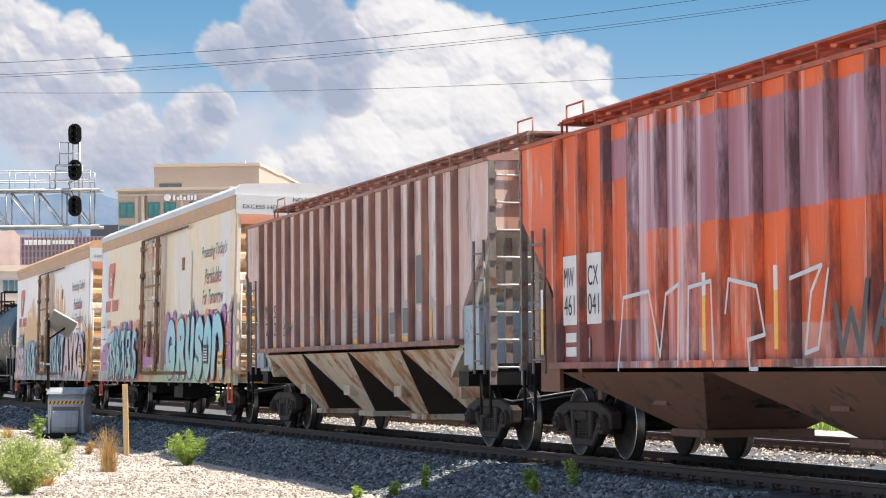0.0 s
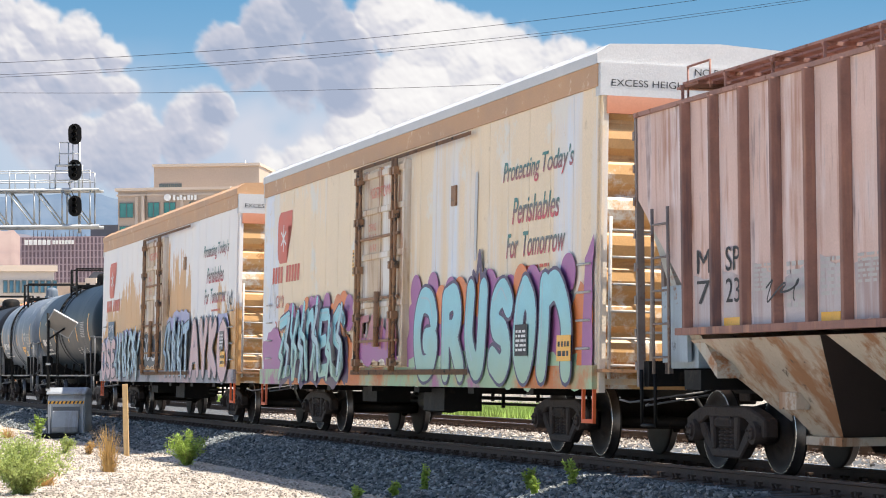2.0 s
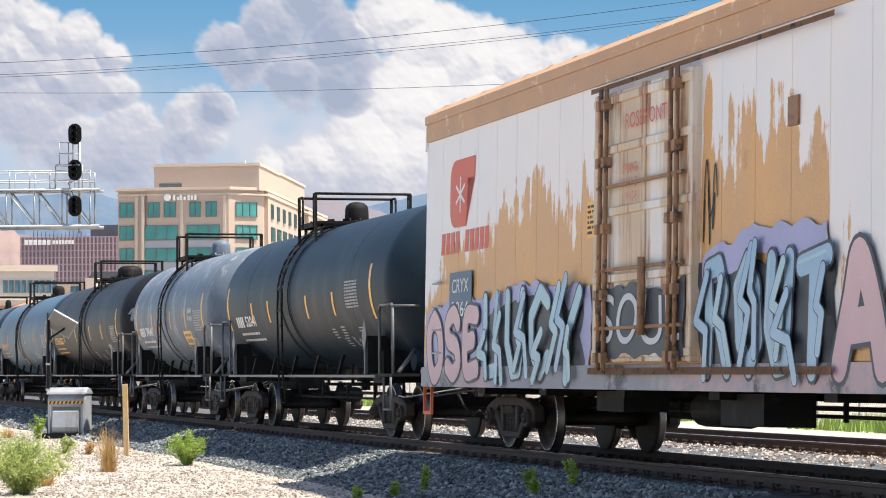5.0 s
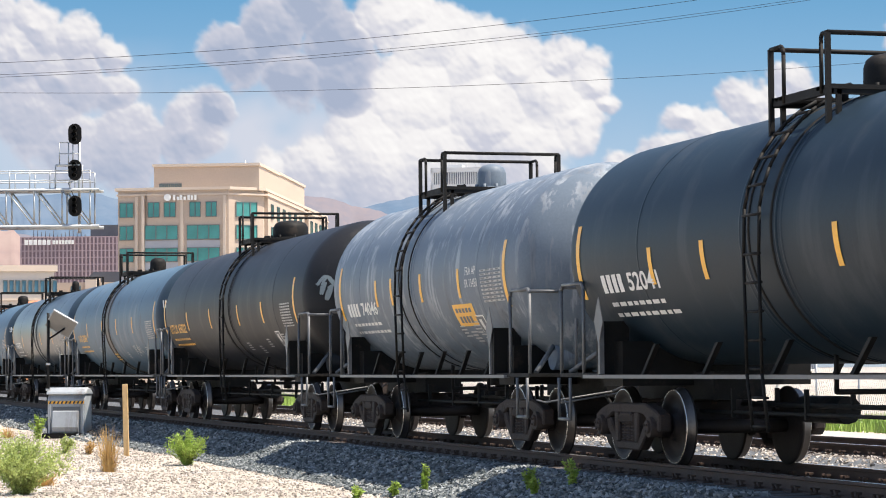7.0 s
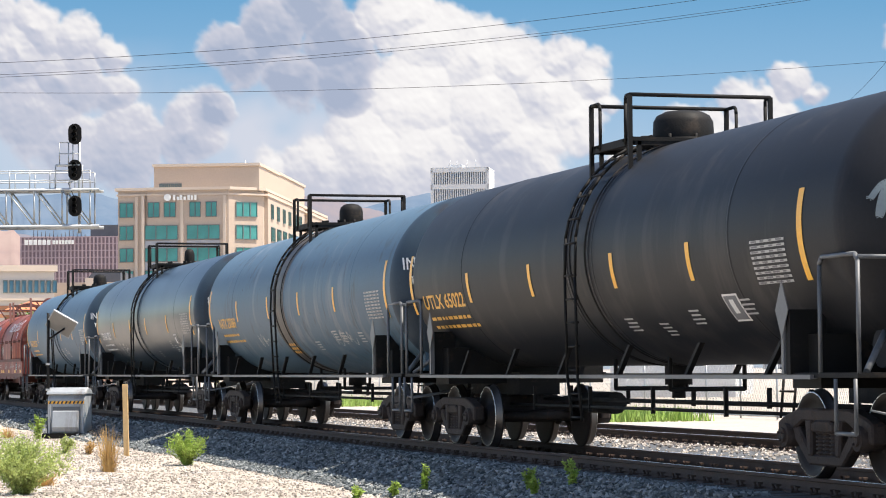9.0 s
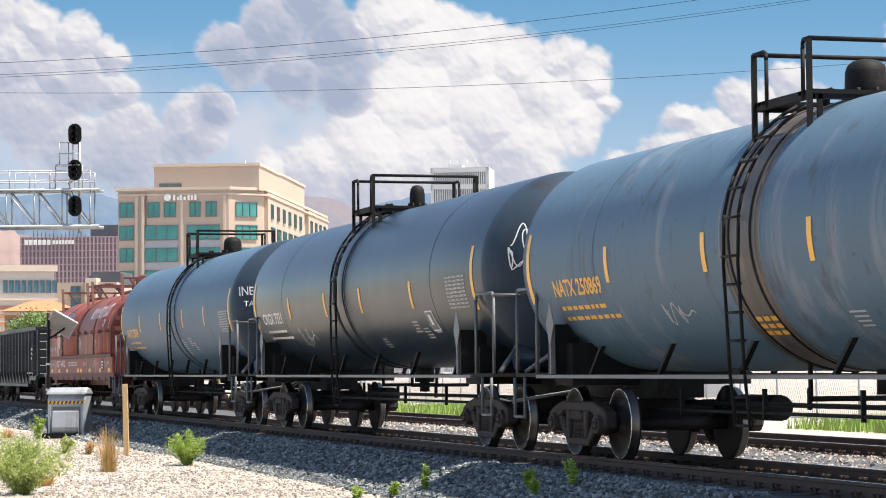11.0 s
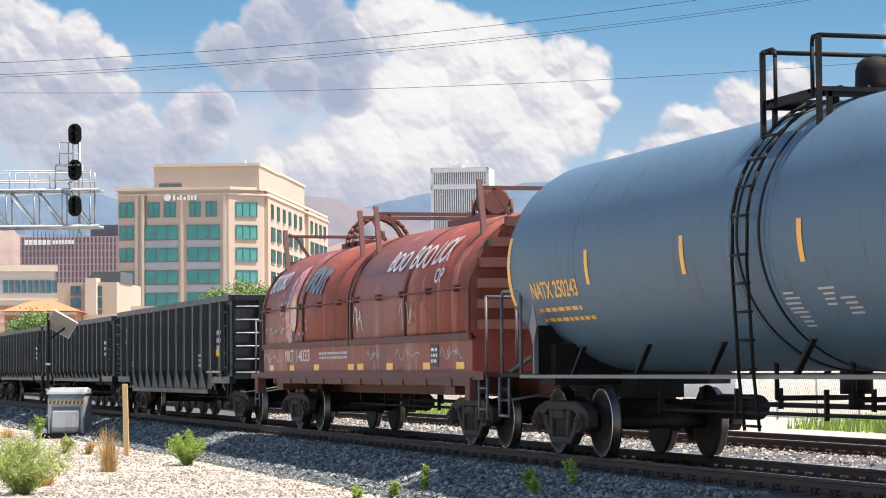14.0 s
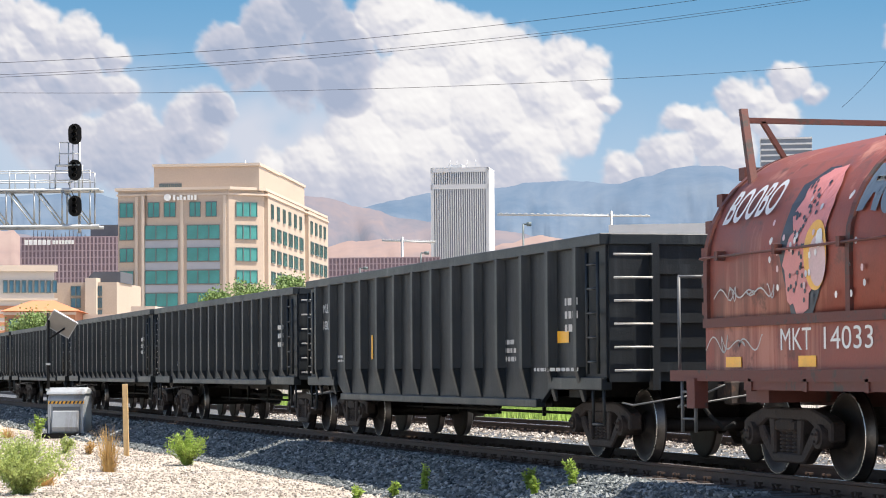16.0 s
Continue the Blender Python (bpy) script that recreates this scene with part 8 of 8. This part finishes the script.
def relay_box():
    root = tagged(new("relay_box"), "grey metal trackside box with yellow hazard stripe", "equipment box")
    root.matrix_basis = pose(-67.7, -3.15, ground_height(-67.7, -3.15), 0, 0, 90 - AZ - 6)
    bm = B()
    prism(bm, [(0, 0.12), (0.75, 0.12), (0.75, 1.2), (0.1, 1.2), (0.0, 1.05)], "x", -0.52, 0.52)
    part("body", bm, M_CAB, root, bevel=0.02)
    bm = B()
    prism(bm, [(-0.03, 1.17), (0.78, 1.17), (0.78, 1.24), (0.6, 1.33), (0.3, 1.37), (0.1, 1.33), (-0.03, 1.23)], "x", -0.55, 0.55)
    part("hood", bm, M_CAB, root, bevel=0.03)
    bm = B()
    box(bm, -0.5, 0.5, -0.012, 0.0, 0.93, 1.0, 0)
    for i in range(9):
        x = -0.48 + i * 0.11
        prism(bm, [(x, 0.93), (x + 0.05, 0.93), (x + 0.085, 1.0), (x + 0.035, 1.0)], "y", -0.017, -0.013, 1)
    part("hazard_stripe", bm, [M_YELLOW, M_INK], root, "yellow and black hazard stripe")
    bm = B()
    prism(bm, [(-0.01, 0.15), (-0.01, 0.7), (-0.04, 0.75), (-0.07, 0.72), (-0.16, 0.3), (-0.1, 0.15)], "x", -0.36, 0.36)
    part("door_panel", bm, M_CAB, root, bevel=0.01)
    bm = B()
    box(bm, -0.38, 0.38, -0.008, 0.0, 0.72, 0.85)
    part("slot", bm, M_CABDK, root)
    for x in (-0.46, 0.46):
        bm = B()
        box(bm, x - 0.03, x + 0.03, -0.06, 0.0, 0.0, 0.9)
        part("post", bm, M_CAB, root)
    bm = B()
    box(bm, -0.62, 0.72, -0.2, 0.9, -0.05, 0.13)
    part("base_plate", bm, M_BLACK, root)


def solar_pole():
    root = tagged(new("solar_panel_post"), "slim dark pole with a tilted solar panel", "solar panel")
    root.matrix_basis = pose(-68.0, -3.6, ground_height(-68, -3.6), 0, 0, 90 - AZ)
    bm = B()
    rod(bm, (0, 0, -0.1), (0, 0, 3.42), 0.04, 10)
    rod(bm, (0, 0, 2.7), (0.45, 0, 3.0), 0.025, 8)
    part("pole", bm, M_BLACK, root)
    bm = B()
    box(bm, -0.36, 0.36, -0.3, 0.3, -0.02, 0.02)
    p = part("panel", bm, M_PANEL, root, at=pose(0.36, 0, 3.12, -50, 30, 10))
    bm = B()
    for k in (-0.36, 0.36):
        box(bm, k - 0.014, k + 0.014, -0.31, 0.31, -0.03, 0.03)
        box(bm, -0.34, 0.34, k * 0.82 - 0.014, k * 0.82 + 0.014, -0.03, 0.03)
    part("panel_frame", bm, M_CAB, p)
    bm = B()
    for k in (0.6, 1.3, 2.0):
        box(bm, -0.06, 0.06, -0.06, 0.06, k, k + 0.06)
    part("clamp", bm, M_STEEL, root)


relay_box()
solar_pole()
bm = B()
box(bm, -0.055, 0.055, -0.03, 0.03, -0.2, 1.52)
stake = tagged(part("wooden_stake", bm, M_WOOD, bevel=0.006), "pale raw wooden stake standing in gravel", "stake")
stake.matrix_basis = pose(-52.1, -3.85, ground_height(-52.1, -3.85), 1.0, -1.0, 70)


def weed(name, x, y, hgt, wid, n, mat, label, seed, blade=(0.05, 0.016), upright=0.6, stems=14):
    """A bushy weed: thin branching stems with many small leaves."""
    rng = random.Random(seed)
    root = tagged(new(name), label, "plant", "weeds on the gravel")
    root.matrix_basis = pose(x, y, ground_height(x, y) - 0.01)
    st, lf = B(), B()
    lines = []
    for i in range(stems):
        w = rng.uniform(0, 2 * math.pi)
        reach = rng.uniform(0.1, 1.0) * wid * 0.5
        top = hgt * rng.uniform(0.55, 1.0) * (1 - 0.3 * reach / (wid * 0.5))
        a = Vector((rng.uniform(-0.04, 0.04) * wid, rng.uniform(-0.04, 0.04) * wid, 0))
        m = a + Vector((math.cos(w) * reach * 0.4, math.sin(w) * reach * 0.4, top * 0.55))
        e = a + Vector((math.cos(w) * reach, math.sin(w) * reach, top))
        rod(st, a, m, 0.006, 4, r2=0.004)
        rod(st, m, e, 0.004, 4, r2=0.002)
        lines.append((a, m, e))
    for i in range(n):
        a, m, e = lines[rng.randrange(stems)]
        t = rng.uniform(0.04, 1.05)
        p = a.lerp(m, t * 2) if t < 0.5 else m.lerp(e, (t - 0.5) * 2)
        p = p + Vector((rng.gauss(0, 0.02), rng.gauss(0, 0.02), rng.gauss(0, 0.02))) * (wid + 0.3)
        d = Vector((rng.gauss(0, 1), rng.gauss(0, 1), rng.gauss(upright, 0.5))).normalized() * blade[0] * rng.uniform(0.6, 1.5)
        s = d.cross(Vector((rng.gauss(0, 1), rng.gauss(0, 1), rng.gauss(0, 1)))).normalized() * blade[1] * rng.uniform(0.7, 1.3)
        q = [lf.verts.new(v) for v in (p, p + d * 0.45 + s, p + d, p + d * 0.45 - s)]
        lf.faces.new(q)
    tagged(part("stalk", st, M_STEM if mat != M_DRY else M_DRY, root), kind="stuff")
    tagged(part("foliage", lf, mat, root), kind="stuff")


def tuft(name, x, y, hgt, wid, n, mat, label, seed):
    """A tuft of grass: arching thin blades."""
    rng = random.Random(seed)
    root = tagged(new(name), label, "plant", "weeds on the gravel")
    root.matrix_basis = pose(x, y, ground_height(x, y) - 0.01)
    bm = B()
    for i in range(n):
        w = rng.uniform(0, 2 * math.pi)
        r = rng.uniform(0, 0.3) * wid
        a = Vector((r * math.cos(w), r * math.sin(w), 0))
        h = hgt * rng.uniform(0.25, 1.0) ** 1.2
        o = Vector((math.cos(w), math.sin(w), 0)) * rng.uniform(0.05, 0.75) * wid
        s = Vector((-math.sin(w), math.cos(w), 0)) * rng.uniform(0.004, 0.009)
        m, e = a + o * 0.35 + Vector((0, 0, h * 0.6)), a + o + Vector((0, 0, h))
        v = [bm.verts.new(p) for p in (a - s, a + s, m + s * 0.8, m - s * 0.8, e)]
        bm.faces.new((v[0], v[1], v[2], v[3]))
        bm.faces.new((v[3], v[2], v[4]))
    tagged(part("grass", bm, mat, root), kind="stuff")


weed("weed_bush", -46.2, -3.6, 0.68, 0.85, 5200, M_LEAF, "bright green bushy weed on gravel", 1, (0.045, 0.012), 0.9, 60)
weed("weed_bush", -36.2, -7.75, 0.95, 1.6, 11000, M_SAGE, "large sage-green weed bush on sandy ground", 2, (0.05, 0.011), 0.9, 90)
weed("weed_bush", -38.5, -8.2, 1.05, 1.3, 8000, M_SAGE, "large sage-green weed bush on sandy ground", 12, (0.05, 0.011), 0.9, 70)
weed("weed_bush", -66.5, -4.05, 0.75, 0.5, 900, M_LEAF, "green weed beside the trackside box", 3)
weed("weed_bush", -54.0, -4.9, 0.45, 0.5, 600, M_SAGE, "small grey-green weed on gravel", 4)
weed("weed_bush", -53.5, -4.45, 0.35, 0.4, 300, M_DRY, "small dry weed on gravel", 14)
for i, (x, y, h, w) in enumerate(((-28.6, -1.95, 0.42, 0.22), (-29.7, -2.15, 0.36, 0.16), (-32.6, -2.72, 0.5, 0.2), (-33.3, -3.5, 0.25, 0.3), (-32.7, -3.1, 0.22, 0.16), (-28.9, -2.35, 0.25, 0.14))):
    weed("roadside_weed", x, y, h, w, 420, M_LEAF, "upright leafy green weed growing from ballast", 20 + i, (0.045, 0.012), 0.5, 4)
tuft("grass_tuft", -43.9, -5.4, 0.9, 0.45, 210, M_DRY, "tall dry golden grass tuft", 31)
tuft("grass_tuft", -39.5, -7.05, 0.3, 0.5, 260, M_DRY, "low dry golden grass tuft", 32)
tuft("grass_tuft", -68.0, -4.7, 0.4, 0.5, 200, M_DRY, "low dry grass tuft", 33)

# green verge, fence and trees beyond the tracks
def verge(x0, x1, y0, y1, n, seed):
    rng = np.random.default_rng(seed)
    xs, ys = x0 + (x1 - x0) * rng.random(n), y0 + (y1 - y0) * rng.random(n)
    vs, fs = [], []
    for i in range(n):
        a, h, w = rng.random() * 6.28, 0.15 + 0.35 * rng.random(), 0.03
        dx, dy = math.cos(a) * w, math.sin(a) * w
        vs += [(xs[i] - dx, ys[i] - dy, -0.52), (xs[i] + dx, ys[i] + dy, -0.52), (xs[i] + 0.1 * math.sin(a), ys[i] + 0.1 * math.cos(a), -0.5 + h)]
        fs.append((3 * i, 3 * i + 1, 3 * i + 2))
    me = bpy.data.meshes.new("verge_grass")
    me.from_pydata(vs, [], fs)
    me.materials.append(M_VERGE)
    tagged(new("verge_grass", me), "bright green grass verge beyond the tracks", "grass", kind="stuff")


M_VERGE = surf("verge_grass_blade", (0.26, 0.38, 0.07), 0.3, 0.5, rough=0.7, bump=0)
verge(-95, -72, 12.5, 17.5, 9000, 1)
verge(-62, -52, 15.5, 18.5, 2500, 2)
verge(-140, -110, 12, 18, 6000, 3)


def fence():
    root = tagged(new("chain_link_fence"), "grey chain-link fence on thin steel posts", "fence")
    post = B()
    rod(post, (0, 0, -0.6), (0, 0, 1.5), 0.035, 8)
    post = sheet("fence_post", post, M_STEEL)
    for i in range(42):
        part("fence_post", post, None, root, at=pose(-40 - i * 3, 20 + 0.0 * i, 0))
    bm = B()
    for z in (-0.4, 1.45):
        rod(bm, (-40, 20, z), (-163, 20, z), 0.022, 6)
    n = 900
    for i in range(n):
        x = -40 - i * 0.136
        rod(bm, (x, 20, -0.45), (x - 0.95, 20, 1.45), 0.006, 3)
        rod(bm, (x - 0.95, 20, -0.45), (x, 20, 1.45), 0.006, 3)
    part("fence_mesh", bm, M_STEEL, root)


fence()


def tree(px, py, depth, hgt, wid, seed, label):
    rng = random.Random(seed)
    p = out(px, py, depth)
    root = tagged(new("tree"), label, "tree", "trees by the buildings")
    root.matrix_basis = pose(p.x, p.y, -0.5)
    top = p.z + 0.5
    tr = B()
    rod(tr, (0, 0, 0), (0, 0, top - hgt * 0.7), 0.16, 8, r2=0.09)
    ends = []
    for i in range(9):
        w = rng.uniform(0, 6.28)
        e = Vector((math.cos(w) * wid * 0.4 * rng.uniform(0.4, 1), math.sin(w) * wid * 0.4 * rng.uniform(0.4, 1), top - hgt * rng.uniform(0.1, 0.55)))
        rod(tr, (0, 0, top - hgt * rng.uniform(0.7, 0.95)), e, 0.07, 6, r2=0.02)
        ends.append(e)
    part("trunk", tr, M_STEM, root)
    bm = B()
    for i in range(2600):
        e = ends[rng.randrange(len(ends))]
        q = e + Vector((rng.gauss(0, 1) * wid * 0.16, rng.gauss(0, 1) * wid * 0.16, rng.gauss(0, 1) * hgt * 0.14))
        d = Vector((rng.gauss(0, 1), rng.gauss(0, 1), rng.gauss(0, 1))).normalized() * 0.2
        s = d.cross(Vector((rng.gauss(0, 1), rng.gauss(0, 1), rng.gauss(0, 1)))).normalized() * 0.09
        bm.faces.new([bm.verts.new(v) for v in (q, q + d * 0.5 + s, q + d, q + d * 0.5 - s)])
    part("crown", bm, M_CROWN, root)


M_CROWN = surf("tree_leaf", (0.17, 0.25, 0.07), 0.3, 2, rough=0.7, bump=0)
tree(440, 508, 210, 2.8, 3.4, 1, "young green tree with sparse crown")
tree(385, 520, 205, 2.2, 2.6, 2, "young green tree with sparse crown")
tree(510, 492, 215, 2.4, 2.6, 4, "young green tree with sparse crown")
tree(60, 557, 200, 2.6, 3.6, 3, "rounded green tree by the brick building")


# ---------------------------------------------------------------- what moves
def motions():
    times = [i * 0.5 for i in range(33)]
    for car, s0, lean in CARS:
        walk(car, [(t, pose(s0 + run(t), 0, 0, -lean, 0, 0)) for t in times])
    beats = [i / FPS for i in range(16 * FPS + 1)]
    spin = [math.degrees(run(t) / RADIUS) for t in beats]
    for ob, d in WHEELSETS:
        walk(ob, [(t, pose(d, 0, RADIUS, 0, a, 0)) for t, a in zip(beats, spin)])


motions()
